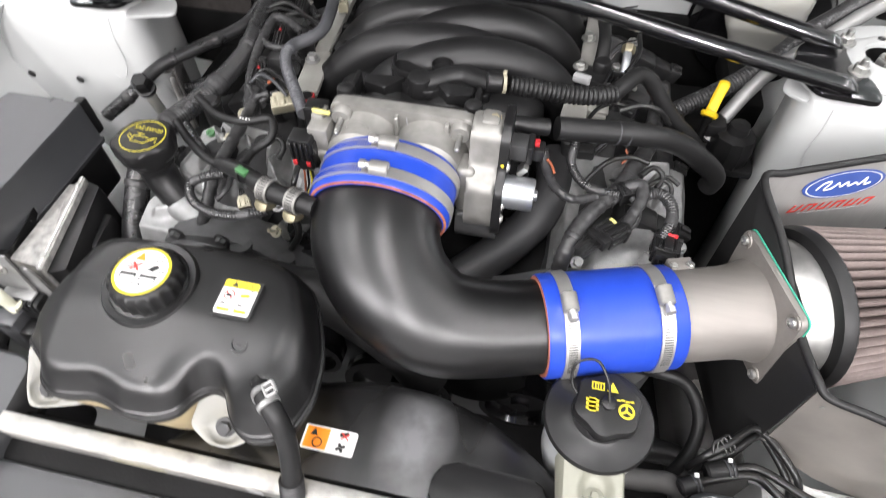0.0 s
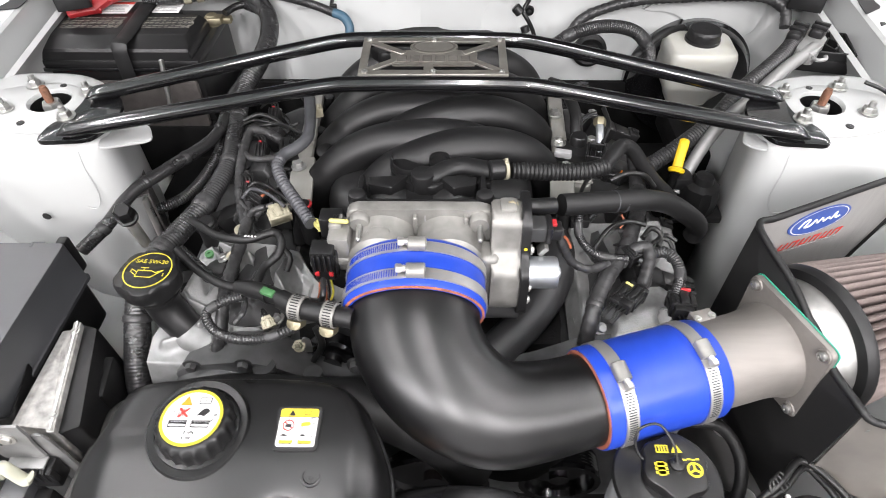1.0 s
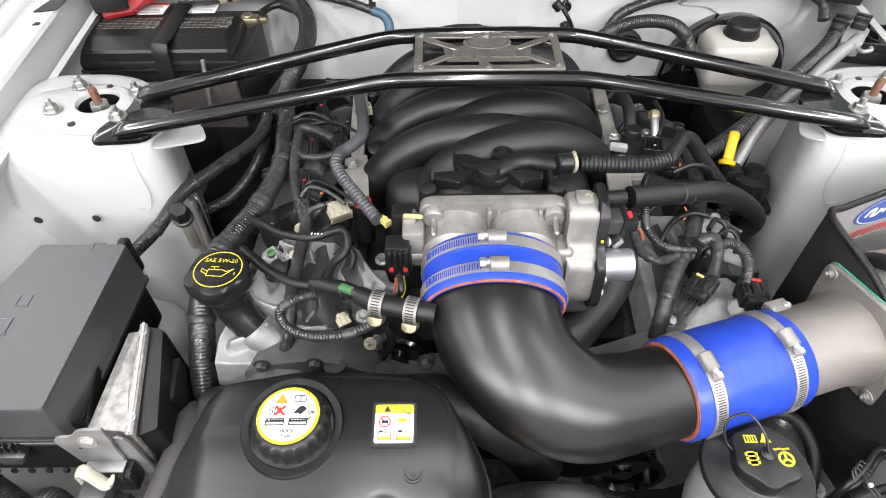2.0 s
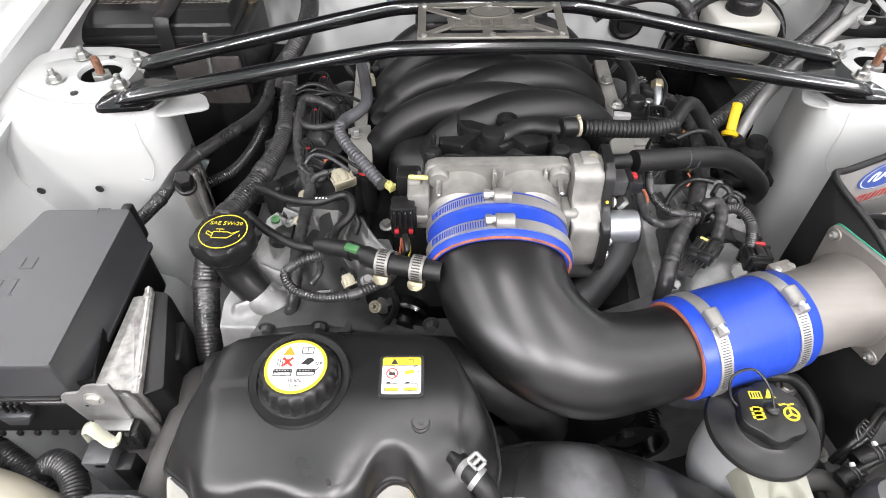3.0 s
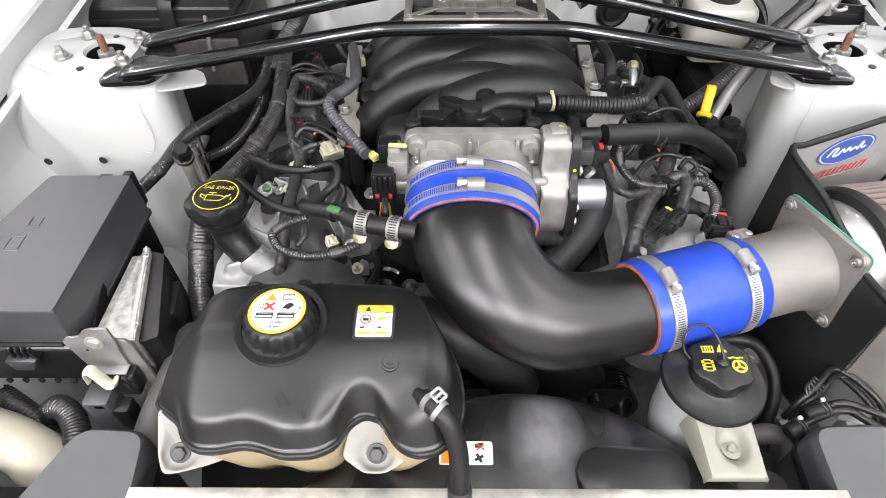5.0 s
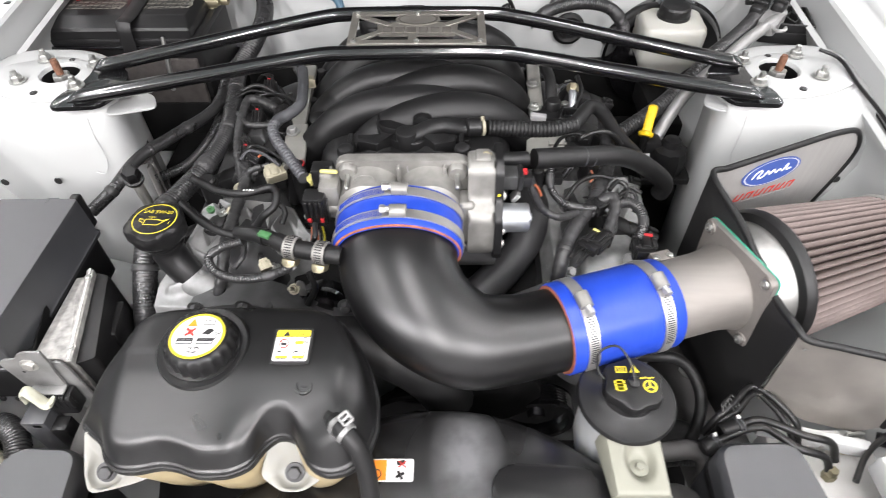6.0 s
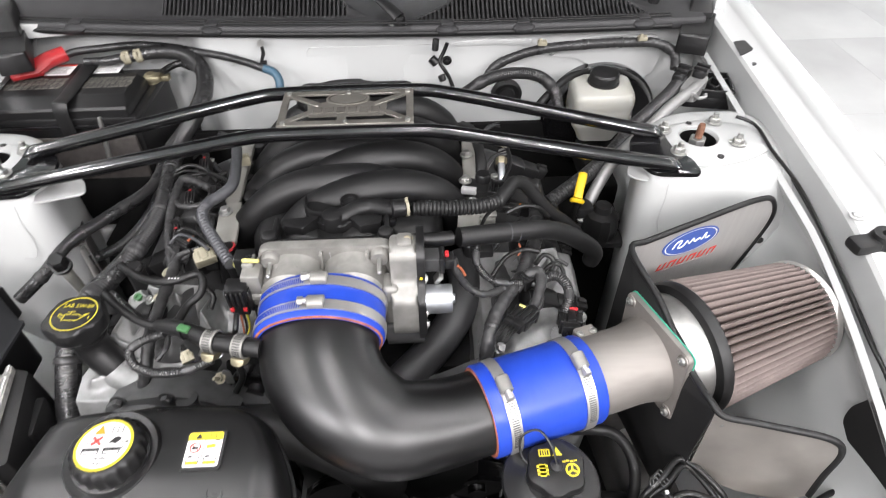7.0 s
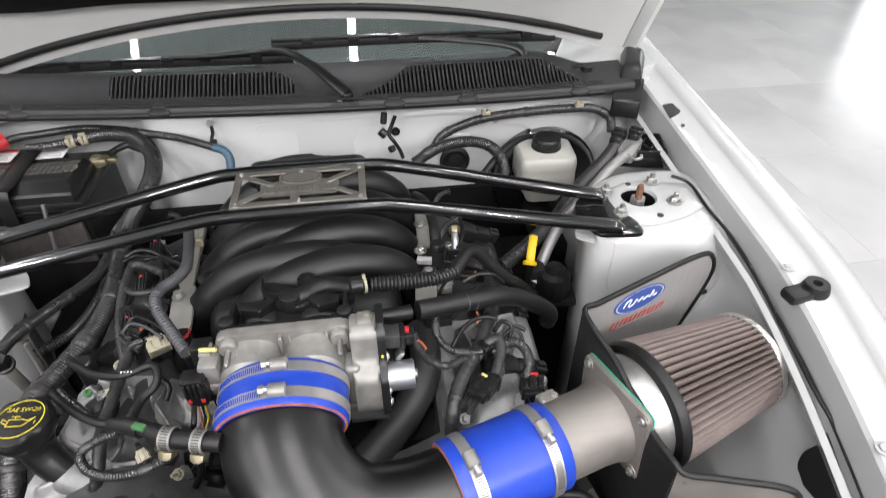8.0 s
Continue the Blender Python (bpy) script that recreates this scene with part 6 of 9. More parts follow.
lathe(bm, [(0.006, 0.0012), (0.006, 0.0014), (0.0045, 0.0014), (0.0045, 0.0012)], lm @ Matrix.Translation((-0.018, -0.005, 0)), 18)
for a in range(4):
    box(bm, (0.003, 0, 0.001), (0.005, 0.0032, 0.0004), 0, lm @ Matrix.Translation((0.01, -0.006, 0)) @ Matrix.Rotation(a * math.pi / 2 + 0.5, 4, "Z"))
box(bm, (0.012, 0.007, 0.0009), (0.01, 0.005, 0.0004), 0, lm @ Matrix.Rotation(0.2, 4, "Z"))
part("black_print", bm, INK, lab)
bm = B()
for a in (40, -40):
    box(bm, (0, 0, 0.0014), (0.012, 0.0016, 0.0003), 0, lm @ Matrix.Translation((0.012, 0.007, 0)) @ Matrix.Rotation(radians(a), 4, "Z"))
part("red_cross", bm, REDP, lab)

# ---------------------------------------------------------------- power steering reservoir

ps = thing("steering_fluid_reservoir", "milky plastic steering fluid reservoir with black disc lid", "fluid reservoir", (0.21, -0.455, 0.72))
pc = Vector((0.2205, -0.432))
PZ = -0.024
bm = B()
lathe(bm, [(0.03, 0.755), (0.038, 0.765), (0.0425, 0.79), (0.044, 0.85), (0.045, 0.866)], Matrix.Translation((pc.x + 0.002, pc.y, PZ)), 48)
part("tank", bm, MILKY, ps, "milky white tank")
bm = B()
lathe(bm, [(0.0462, 0.864), (0.0485, 0.866), (0.0485, 0.869), (0.047, 0.8712), (0.040, 0.872), (0.036, 0.8735), (0.029, 0.8755), (0.026, 0.878)], Matrix.Translation((pc.x, pc.y, PZ)), 64)
part("disc_lid", bm, BLACK, ps, "black disc lid")
bm = B()
kc = Matrix.Translation((pc.x + 0.004, pc.y + 0.006, 0.874 + PZ)) @ Matrix.Rotation(radians(20), 4, "Z")
lathe(bm, [(0.0275, 0), (0.0288, 0.002), (0.0288, 0.0105), (0.0275, 0.0135), (0.025, 0.0145), (0.0001, 0.0145)], kc, 72, lambda a, r, z: 1 + (0.06 * math.cos(6 * a) if r > 0.02 else 0))
cap = part("cap", bm, BLACK, ps, "black lobed cap with yellow pictograms")
bm = B()
lathe(bm, [(0.0062, 0.014), (0.0062, 0.018), (0.0045, 0.0195), (0.0001, 0.02)], kc, 20)
part("tether_button", bm, BLACK, cap)
bm = B()
km = Matrix.Translation((pc.x + 0.004, pc.y + 0.006, 0.8886 + PZ)) @ Matrix.Scale(1.05, 4)
frame_box(bm, (-0.009, 0.014), 0.0095, 0.006, 0.0011, km)
for x in (-0.0112, -0.009, -0.0068):
    box(bm, (x, 0.014, 0), (0.0011, 0.0055, 0.0003), 0, km)
tri(bm, (0.003, 0.0145), 0.0048, km)
for k in range(3):
    box(bm, (-0.013, -0.0065 + k * 0.0036, 0), (0.0105, 0.0026, 0.0004), 0, km)
box(bm, (-0.013, -0.003, 0), (0.006, 0.012, 0.0004), 0, km)
lathe(bm, [(0.0066, 0), (0.0066, 0.0004), (0.0048, 0.0004), (0.0048, 0)], km @ Matrix.Translation((0.0145, -0.004, 0)), 24)
for a in (90, 210, 330):
    box(bm, (0.0028, 0, 0.0002), (0.005, 0.0018, 0.0004), 0, km @ Matrix.Translation((0.0145, -0.004, 0)) @ Matrix.Rotation(radians(a), 4, "Z"))
for k in range(4):
    box(bm, (0.008 + k * 0.0036, 0.0045 + 0.0006 * (k % 2), 0), (0.003, 0.0015, 0.0004), 0, km)
part("yellow_print", bm, YELLOW, cap)
bm = B()
t0 = kc @ Vector((0, 0, 0.019))
sweep(bm, [t0, t0 + Vector((-0.004, 0.012, 0.012)), t0 + Vector((-0.016, 0.026, 0.02)), t0 + Vector((-0.032, 0.024, 0.012)), t0 + Vector((-0.032, 0.012, -0.004)), t0 + Vector((-0.022, 0.004, -0.012))], 0.0013, 8, 0.004)
part("tether", bm, BLACK, cap)
bm = B()
grid = []
for i in range(25):
    row = []
    for j in range(19):
        v = j / 18
        x = 0.1915 + 0.004 * v + (0.0545 - 0.0025 * v) * i / 24
        y = -0.462 - 0.058 * v
        z = 0.8425 - 0.0115 * v - 0.011 * ease((0.0165 - math.hypot(x - 0.2235, (y + 0.491) * 0.75)) / 0.009)
        z -= 0.004 * max(0.0, abs(i - 12) / 12 - 0.92) / 0.08
        row.append(bm.verts.new((x, y, z)))
    row.append(bm.verts.new((x, -0.5215, 0.8285)))
    row.append(bm.verts.new((x, -0.5215, 0.8225)))
    grid.append(row)
for edge, dx in ((0, -0.0015), (24, 0.0015)):
    low = [bm.verts.new((v.co.x + dx, v.co.y, v.co.z - 0.028 + 0.0225 * (k / 20))) for k, v in enumerate(grid[edge if edge == 0 else 25])]
    grid = [low] + grid if edge == 0 else grid + [low]
for a, b in zip(grid, grid[1:]):
    for k in range(len(a) - 1):
        bm.faces.new((a[k], b[k], b[k + 1], a[k + 1]))
thick(bm, 0.003)
brk = part("mounting_bracket", bm, CREAM, ps, "cream plastic mounting bracket", sharp=50)
bm = B()
lathe(bm, [(0.0085, 0), (0.0085, 0.0016), (0.006, 0.002)], along((0.2235, -0.4945, 0.8255), (0.2235, -0.4935, 0.84)), 24)
part("bolt_washer", bm, CREAM, brk)
hexbolt(brk, (0.2235, -0.4945, 0.8272), (0, 0.1, 1), 0.0042, 0.004, washer=False, mat=CREAM)

# ---------------------------------------------------------------- fuse box and control module

fb = thing("fuse_box", "dark grey plastic fuse box with clipped lid", "fuse box", (-0.45, -0.29, 0.74))
lidpoly = [(-0.402, -0.2), (-0.496, -0.2), (-0.545, -0.399), (-0.402, -0.399)]
bm = B()
lp = []
cen = Vector((-0.475, -0.29))
for z, k in ((0.845, 1.03), (0.85, 1.035), (0.853, 1.012), (0.901, 1.0), (0.9035, 0.997), (0.905, 0.99)):
    lp.append([tuple(cen + (Vector(p) - cen) * k) + (z,) for p in rounded(lidpoly, 0.005, 3)])
loft(bm, lp)
lid = part("lid", bm, GREYBOX, fb, "dark grey moulded lid", sharp=30)
bm = B()
for x, y, w, d in ((-0.49, -0.30, 0.03, 0.002), (-0.49, -0.31, 0.002, 0.02), (-0.476, -0.31, 0.002, 0.02), (-0.483, -0.32, 0.02, 0.002), (-0.476, -0.285, 0.014, 0.002), (-0.47, -0.278, 0.002, 0.014), (-0.482, -0.278, 0.002, 0.014), (-0.43, -0.2, 0.012, 0.002), (-0.437, -0.203, 0.002, 0.008)):
    bm = B()
    box(bm, (x, y, 0.9052), (w, d, 0.0012), 0.0004, None, 1)
    part("moulded_relief", bm, GREYBOX, lid)
bm = B()
lp = [[tuple(cen + (Vector(p) - cen) * kk) + (zz,) for p in rounded(lidpoly, 0.012, 4)] for zz, kk in ((0.785, 0.985), (0.838, 0.99), (0.845, 1.0))]
loft(bm, lp)
part("base", bm, BLACK, fb)
bm = B()
box(bm, (-0.475, -0.4015, 0.856), (0.125, 0.006, 0.004), 0.0015)
part("front_ledge", bm, BLACK, fb)
for k in range(7):
    bm = B()
    box(bm, (-0.418 - 0.0175 * k, -0.401, 0.7865), (0.005, 0.004, 0.006), 0.001)
    part("tooth", bm, BLACK, fb)
bm = B()
slab(bm, rounded([(-0.478, 0.8385), (-0.446, 0.8385), (-0.456, 0.822), (-0.474, 0.822)], 0.0015, 2), 0.4, 0.411, XZ, 0.001)
latch = part("latch", bm, GREYBOX, fb, "grey wedge-shaped lid latch")
bm = B()
for k in range(3):
    box(bm, (-0.468 + 0.0065 * k, -0.404, 0.8465), (0.0025, 0.008, 0.013), 0.0006, None, 1)
slab(bm, [(-0.4495, 0.839), (-0.444, 0.839), (-0.4495, 0.852)], 0.4, 0.408, XZ)
part("latch_rib", bm, BLACK, latch)
for x in (-0.497, -0.511):
    bm = B()
    box(bm, (x, -0.403, 0.848), (0.0028, 0.009, 0.022), 0.0006, None, 1)
    part("wall_rib", bm, BLACK, fb)
bm = B()
box(bm, (-0.413, -0.19, 0.875), (0.012, 0.012, 0.05), 0.003)
part("hinge_clip", bm, BLACK, fb)
bm = B()
sweep(bm, [(-0.53, -0.398, 0.86), (-0.50, -0.408, 0.856), (-0.488, -0.412, 0.862), (-0.48, -0.41, 0.87)], 0.004, 10, 0.004)
part("side_bail", bm, BLACK, fb)

ec = thing("engine_control_module", "bare aluminium control module on a steel bracket", "control module", (-0.365, -0.33, 0.74))
bm = B()
loft(bm, [[(x + d, y, z) for x, y in rounded([(-0.368, -0.276), (-0.352, -0.28), (-0.321, -0.392), (-0.338, -0.4)], 0.003, 3)] for d, z in ((0.004, 0.73), (0.0, 0.85), (-0.002, 0.856))])
part("black_body", bm, BLACK, ec, "black module back")
bm = B()
box(bm, (-0.338, -0.325, 0.79), (0.012, 0.05, 0.09), 0.004, Matrix.Translation((-0.338, -0.325, 0)) @ Matrix.Rotation(radians(9), 4, "Z") @ Matrix.Translation((0.338, 0.325, 0)))
part("socket", bm, BLACK, ec)
bm = B()
slab(bm, rounded([(-0.389, -0.284), (-0.376, -0.282), (-0.347, -0.396), (-0.388, -0.392)], 0.002, 3), 0.78, 0.857, None, 0.0015)
case = part("module_case", bm, CORRODED, ec, "bare cast aluminium case")
bm = B()
slab(bm, rounded([(-0.3765, -0.277), (-0.3685, -0.277), (-0.339, -0.402), (-0.347, -0.402)], 0.002, 3), 0.78, 0.864, None, 0.0012)
part("case_flange", bm, CORRODED, ec)
bm = B()
slab(bm, rounded([(-0.373, -0.277), (-0.371, -0.277), (-0.342, -0.40), (-0.344, -0.40)], 0.0006, 2), 0.864, 0.8655, None)
part("flange_seam", bm, ALU, case)
for x, y in ((-0.369, -0.29), (-0.3465, -0.385)):
    hexbolt(case, (x, y, 0.864), (0, 0, 1), 0.0032, 0.003)
bm = B()
lp = [[(x, y, z) for x, y in rounded([(-0.387, -0.388), (-0.415, -0.391), (-0.418, -0.33), (-0.404, -0.316)], 0.005, 3)] for z in (0.78, 0.862)]
lp += [[(-0.405 + (x + 0.405) * 0.9, -0.356 + (y + 0.356) * 0.94, z) for x, y, _ in lp[0]] for z in (0.862, 0.80)]
loft(bm, lp)
part("connector_pocket", bm, BLACK, ec, "black plastic pocket with a raised rim")
bm = B()
slab(bm, rounded([(-0.396, 0.882), (-0.39, 0.8875), (-0.376, 0.889), (-0.371, 0.898), (-0.362, 0.901), (-0.346, 0.902), (-0.346, 0.883), (-0.348, 0.871), (-0.349, 0.855), (-0.349, 0.842), (-0.389, 0.839)], [0.003, 0.003, 0.003, 0.005, 0.004, 0.001, 0.003, 0.003, 0.003, 0.002, 0.002], 4), 0.4135, 0.416, XZ, 0.0006)
bk = part("bracket", bm, MAG, ec, "cut steel bracket plate")
bm = B()
slab(bm, rounded([(-0.352, 0.874), (-0.347, 0.8785), (-0.34, 0.8785), (-0.336, 0.868), (-0.334, 0.80), (-0.337, 0.76), (-0.356, 0.76), (-0.356, 0.82)], 0.004, 3), 0.4095, 0.412, XZ, 0.0006)
part("bracket_arm", bm, MAG, ec)
bm = B()
box(bm, (-0.366, -0.4205, 0.8405), (0.036, 0.012, 0.0025), 0.001)
part("bracket_foot", bm, MAG, ec)
hexbolt(bk, (-0.366, -0.416, 0.881), (0, -1, 0.05), 0.0058, 0.004, name="bolt", mat=STEEL)
# black disc on the plate as a hole's dark inside
bm = B()
rod(bm, (-0.378, -0.4161, 0.868), (-0.378, -0.4163, 0.868), 0.0016, 12, 0.0)
part("bracket_hole", bm, INK, bk)
bm = B()
box(bm, (-0.36, -0.4215, 0.8225), (0.034, 0.018, 0.03), 0.003)
for k in range(4):
    box(bm, (-0.362 + k * 0.0065, -0.4285, 0.83), (0.003, 0.006, 0.018), 0.0008, None, 1)
part("plug", bm, BLACK, ec)
bm = B()
box(bm, (-0.38, -0.437, 0.79), (0.026, 0.024, 0.064), 0.003)
part("plug_cover", bm, GREYBOX, ec, "dark grey plug cover")
bm = B()
box(bm, (-0.361, -0.44, 0.783), (0.018, 0.018, 0.05), 0.003)
part("plug_wedge", bm, BLACK, ec)
bm = B()
box(bm, (-0.376, -0.4487, 0.8165), (0.009, 0.0006, 0.005), 0)
part("plug_tag", bm, PAPER, ec)
bm = B()
sweep(bm, [(-0.383, -0.431, 0.838), (-0.381, -0.431, 0.853), (-0.374, -0.432, 0.858), (-0.368, -0.434, 0.85), (-0.361, -0.436, 0.838), (-0.354, -0.436, 0.842), (-0.352, -0.436, 0.847)], 0.004, 10, 0.002, section=lambda t: (0.0055, 0.0022))
part("plug_lever", bm, PALE, ec, "white plastic plug lever")

# ---------------------------------------------------------------- oil filler and dipstick

of = thing("oil_filler", "black oil filler neck with lobed cap and yellow print", "oil filler", (-0.27, -0.255, 0.84))
om = Matrix.Translation((-0.284, -0.256, 0.914)) @ Matrix.Rotation(radians(-1), 4, "X") @ Matrix.Rotation(radians(-4), 4, "Z")
bm = B()
sweep(bm, [(-0.26, -0.271, 0.838), (-0.27, -0.266, 0.851), (-0.279, -0.261, 0.864), (-0.284, -0.257, 0.878), (-0.284, -0.256, 0.905)], [0.0178, 0.0182, 0.0186, 0.019, 0.0205], 32, 0.003)
lathe(bm, [(0.0195, 0), (0.0215, 0.001), (0.0215, 0.004), (0.0195, 0.005)], along((-0.284, -0.2565, 0.884), (-0.284, -0.256, 0.905)), 32)
part("filler_neck", bm, BLACK, of)
bm = B()
lathe(bm, [(0.0235, -0.016), (0.030, -0.012), (0.0318, -0.006), (0.0318, 0.004), (0.0305, 0.0075), (0.028, 0.009), (0.0001, 0.009)], om, 72, lambda a, r, z: 1 + (0.065 * math.cos(5 * a + 0.6) if r > 0.03 else 0))
oc = part("cap", bm, BLACK, of, "black lobed cap with yellow oil-can print")
bm = B()
mm = om @ Matrix.Translation((0.001, 0.001, 0.0092)) @ Matrix.Scale(0.95, 4)
lathe(bm, [(0.0255, 0), (0.0255, 0.0003), (0.0243, 0.0003), (0.0243, 0)], mm, 48)
text_mesh(bm, "SAE 5W-20", 0.0075, mm @ Matrix.Translation((0, 0.012, 0.0002)))
for p, q in (((-0.010, -0.010), (0.007, -0.010)), ((-0.010, -0.010), (-0.010, -0.001)), ((-0.010, -0.001), (0.005, -0.001)), ((0.007, -0.010), (0.016, 0.0)), ((0.005, -0.001), (0.010, -0.003)), ((0.010, -0.003), (0.017, 0.001)), ((-0.010, -0.004), (-0.017, 0.000)), ((-0.017, 0.0), (-0.017, -0.004)), ((-0.017, -0.004), (-0.010, -0.008)), ((-0.004, -0.001), (-0.004, 0.003)), ((-0.008, 0.003), (0.0, 0.003)), ((0.019, -0.004), (0.019, -0.007))):
    a, b = Vector((*p, 0.0002)), Vector((*q, 0.0002))
    d = b - a
    box(bm, (0, 0, 0), (d.length + 0.0008, 0.0009, 0.0003), 0, mm @ Matrix.Translation((a + b) / 2) @ Matrix.Rotation(math.atan2(d.y, d.x), 4, "Z"))
part("yellow_print", bm, YELLOWDULL, oc)

ds = thing("oil_dipstick", "yellow plastic dipstick handle in a dark tube", "dipstick", (0.335, 0.0, 0.80))
bm = B()
sweep(bm, [(0.336, -0.006, 0.858), (0.341, 0.008, 0.873), (0.346, 0.02, 0.884), (0.347, 0.024, 0.883)], 0.006, 12, 0.003, section=lambda t: (0.0068, 0.003))
lathe(bm, [(0.010, -0.002), (0.0115, 0.001), (0.0105, 0.004), (0.006, 0.006)], along((0.335, -0.008, 0.855), (0.341, 0.008, 0.873)), 18)
part("handle", bm, YELLOWP, ds, "yellow handle")
bm = B()
rod(bm, (0.335, -0.006, 0.7), (0.337, -0.005, 0.856), 0.006, 12)
part("tube", bm, DARK, ds)

# ---------------------------------------------------------------- engine

eng = thing("engine", "dark engine block with grey cast covers", "engine", (0, -0.05, 0.44))
bm = B()
box(bm, (0, 0.0, 0.62), (0.52, 0.52, 0.36), 0.03)
box(bm, (0, 0.02, 0.80), (0.26, 0.40, 0.10), 0.02)
part("block", bm, DARK, eng)


def valve_cover(sgn):
    m = Matrix.Translation((sgn * 0.232, -0.055, 0.80)) @ Matrix.Rotation(radians(sgn * 24), 4, "Y")
    bm = B()
    lp = []
    for z, k in ((-0.06, 1.0), (-0.012, 1.0), (-0.008, 1.06), (0.0, 1.06), (0.002, 0.98), (0.03, 0.93), (0.042, 0.85), (0.046, 0.72)):
        lp.append([m @ Vector((x * k, y * (0.5 + 0.5 * k), z)) for x, y in rounded([(-0.068, -0.215), (0.068, -0.215), (0.068, 0.215), (-0.068, 0.215)], 0.03, 4)])
    loft(bm, lp)
    cover = part("valve_cover", bm, COVERM, eng, "dark grey valve cover", sharp=45)
    for k in range(5):
        for sx in (-1, 1):
            p = m @ Vector((sx * 0.066, -0.19 + k * 0.095, 0.0))
            hexbolt(cover, p, m.to_3x3() @ Vector((0, 0, 1)), 0.0055, 0.008)
    for k in range(4):
        y = -0.15 + k * 0.098
        bm = B()
        box(bm, (sgn * -0.012, y, 0.058), (0.045, 0.03, 0.026), 0.005, m)
        box(bm, (sgn * 0.022, y, 0.062), (0.028, 0.022, 0.018), 0.003, m)
        lathe(bm, [(0.017, 0.03), (0.017, 0.045), (0.013, 0.05)], m @ Matrix.Translation((sgn * -0.018, y, 0.0)), 20)
        coil = part("ignition_coil", bm, BLACK, eng)
        hexbolt(coil, m @ Vector((sgn * -0.03, y + 0.009, 0.071)), m.to_3x3() @ Vector((0, 0, 1)), 0.005, 0.005)
        bm = B()
        box(bm, (sgn * 0.042, y + 0.002, 0.064), (0.018, 0.019, 0.02), 0.003, m)
        box(bm, (sgn * 0.042, y + 0.002, 0.075), (0.012, 0.006, 0.004), 0.001, m)
        part("coil_plug", bm, RUBBER, coil)
    return cover


valve_cover(-1), valve_cover(1)


def timing_lobe(c, r, z0=0.0):
    bm = B()
    lathe(bm, [(r, 0.0), (r, 0.018), (r * 0.92, 0.026), (r * 0.5, 0.028), (r * 0.3, 0.024), (0.0001, 0.024)], along(c, (c[0], c[1] - 1, c[2] + 0.12)), 36)
    return bm


bm = B()
slab(bm, rounded([(-0.29, 0.5), (0.29, 0.5), (0.30, 0.74), (0.27, 0.835), (0.18, 0.85), (0.10, 0.80), (-0.10, 0.80), (-0.18, 0.85), (-0.27, 0.835), (-0.30, 0.74)], 0.03, 5), 0.275, 0.315, XZ, 0.008)
tc = part("timing_cover", bm, CASTDARK, eng, "dark grey cast timing cover", sharp=40)
for x, z, r in ((-0.225, 0.77, 0.062), (0.225, 0.77, 0.062), (0.0, 0.70, 0.075)):
    part("cover_lobe", timing_lobe((x, -0.314, z), r), CASTDARK, tc)
for x, z in ((-0.28, 0.80), (-0.245, 0.842), (-0.19, 0.845), (-0.15, 0.81), (-0.08, 0.79), (0.08, 0.79), (0.15, 0.81), (0.19, 0.845), (0.245, 0.842), (0.28, 0.80)):
    hexbolt(tc, (x, -0.315, z), (0, -1, 0), 0.006, 0.007, mat=COVERM)
bm = B()
sweep(bm, [(-0.17, -0.315, 0.84), (-0.165, -0.325, 0.78), (-0.15, -0.33, 0.70)], 0.012, 12, 0.008)
sweep(bm, [(-0.12, -0.315, 0.83), (-0.125, -0.328, 0.76), (-0.13, -0.33, 0.68)], 0.010, 12, 0.008)
part("cast_rib", bm, COVERM, tc)

# sloping cast neck that carries the oil filler, and a matching boss on the other bank


def casting(c, size, rx, ry, rz, r, seed, ribs=0):
    """A cast lump: a block with flat chamfers, slightly uneven faces and ribs across its top."""
    bm = B()
    vs = bmesh.ops.create_cube(bm, size=1)["verts"]
    rng = random.Random(int(seed * 7))
    for v in vs:
        v.co = Vector((v.co.x * size[0], v.co.y * size[1], v.co.z * size[2]))
        if v.co.z > 0:
            v.co += Vector((rng.uniform(-0.3, 0.15) * v.co.x, rng.uniform(-0.35, 0.15) * v.co.y, rng.uniform(-0.25, 0.3) * size[2]))
    bmesh.ops.bevel(bm, geom=bm.edges[:], offset=r, segments=1, affect="EDGES")
    bmesh.ops.bevel(bm, geom=bm.edges[:], offset=0.0014, segments=2, affect="EDGES")
    m = Matrix.Translation(c) @ Euler((radians(rx), radians(ry), radians(rz))).to_matrix().to_4x4()
    bmesh.ops.transform(bm, matrix=m, verts=bm.verts)
    boss = part("cast_boss", bm, MAG, eng, sharp=30)
    for k in range(ribs):
        bm = B()
        box(bm, ((k + 0.5 - ribs / 2) * size[0] / (ribs + 0.5), 0, size[2] * 0.5), (0.004, size[1] * 0.8, 0.012), 0.0015, m)
        part("cast_rib", bm, MAG, boss)
    return boss




def segment_gap(p, a, b):
    ab = b - a
    t = max(0.0, min(1.0, (p - a).dot(ab) / ab.length_squared))
    return (p - a - ab * t).length


def poly_gap(p, poly):
    """Distance from p to a polygon's edge, positive inside."""
    d = min(segment_gap(p, poly[i - 1], poly[i]) for i in range(len(poly)))
    inside = False
    for i in range(len(poly)):
        a, b = poly[i - 1], poly[i]
        if (a.y > p.y) != (b.y > p.y) and p.x < (b.x - a.x) * (p.y - a.y) / (b.y - a.y) + a.x:
            inside = not inside
    return d if inside else -d


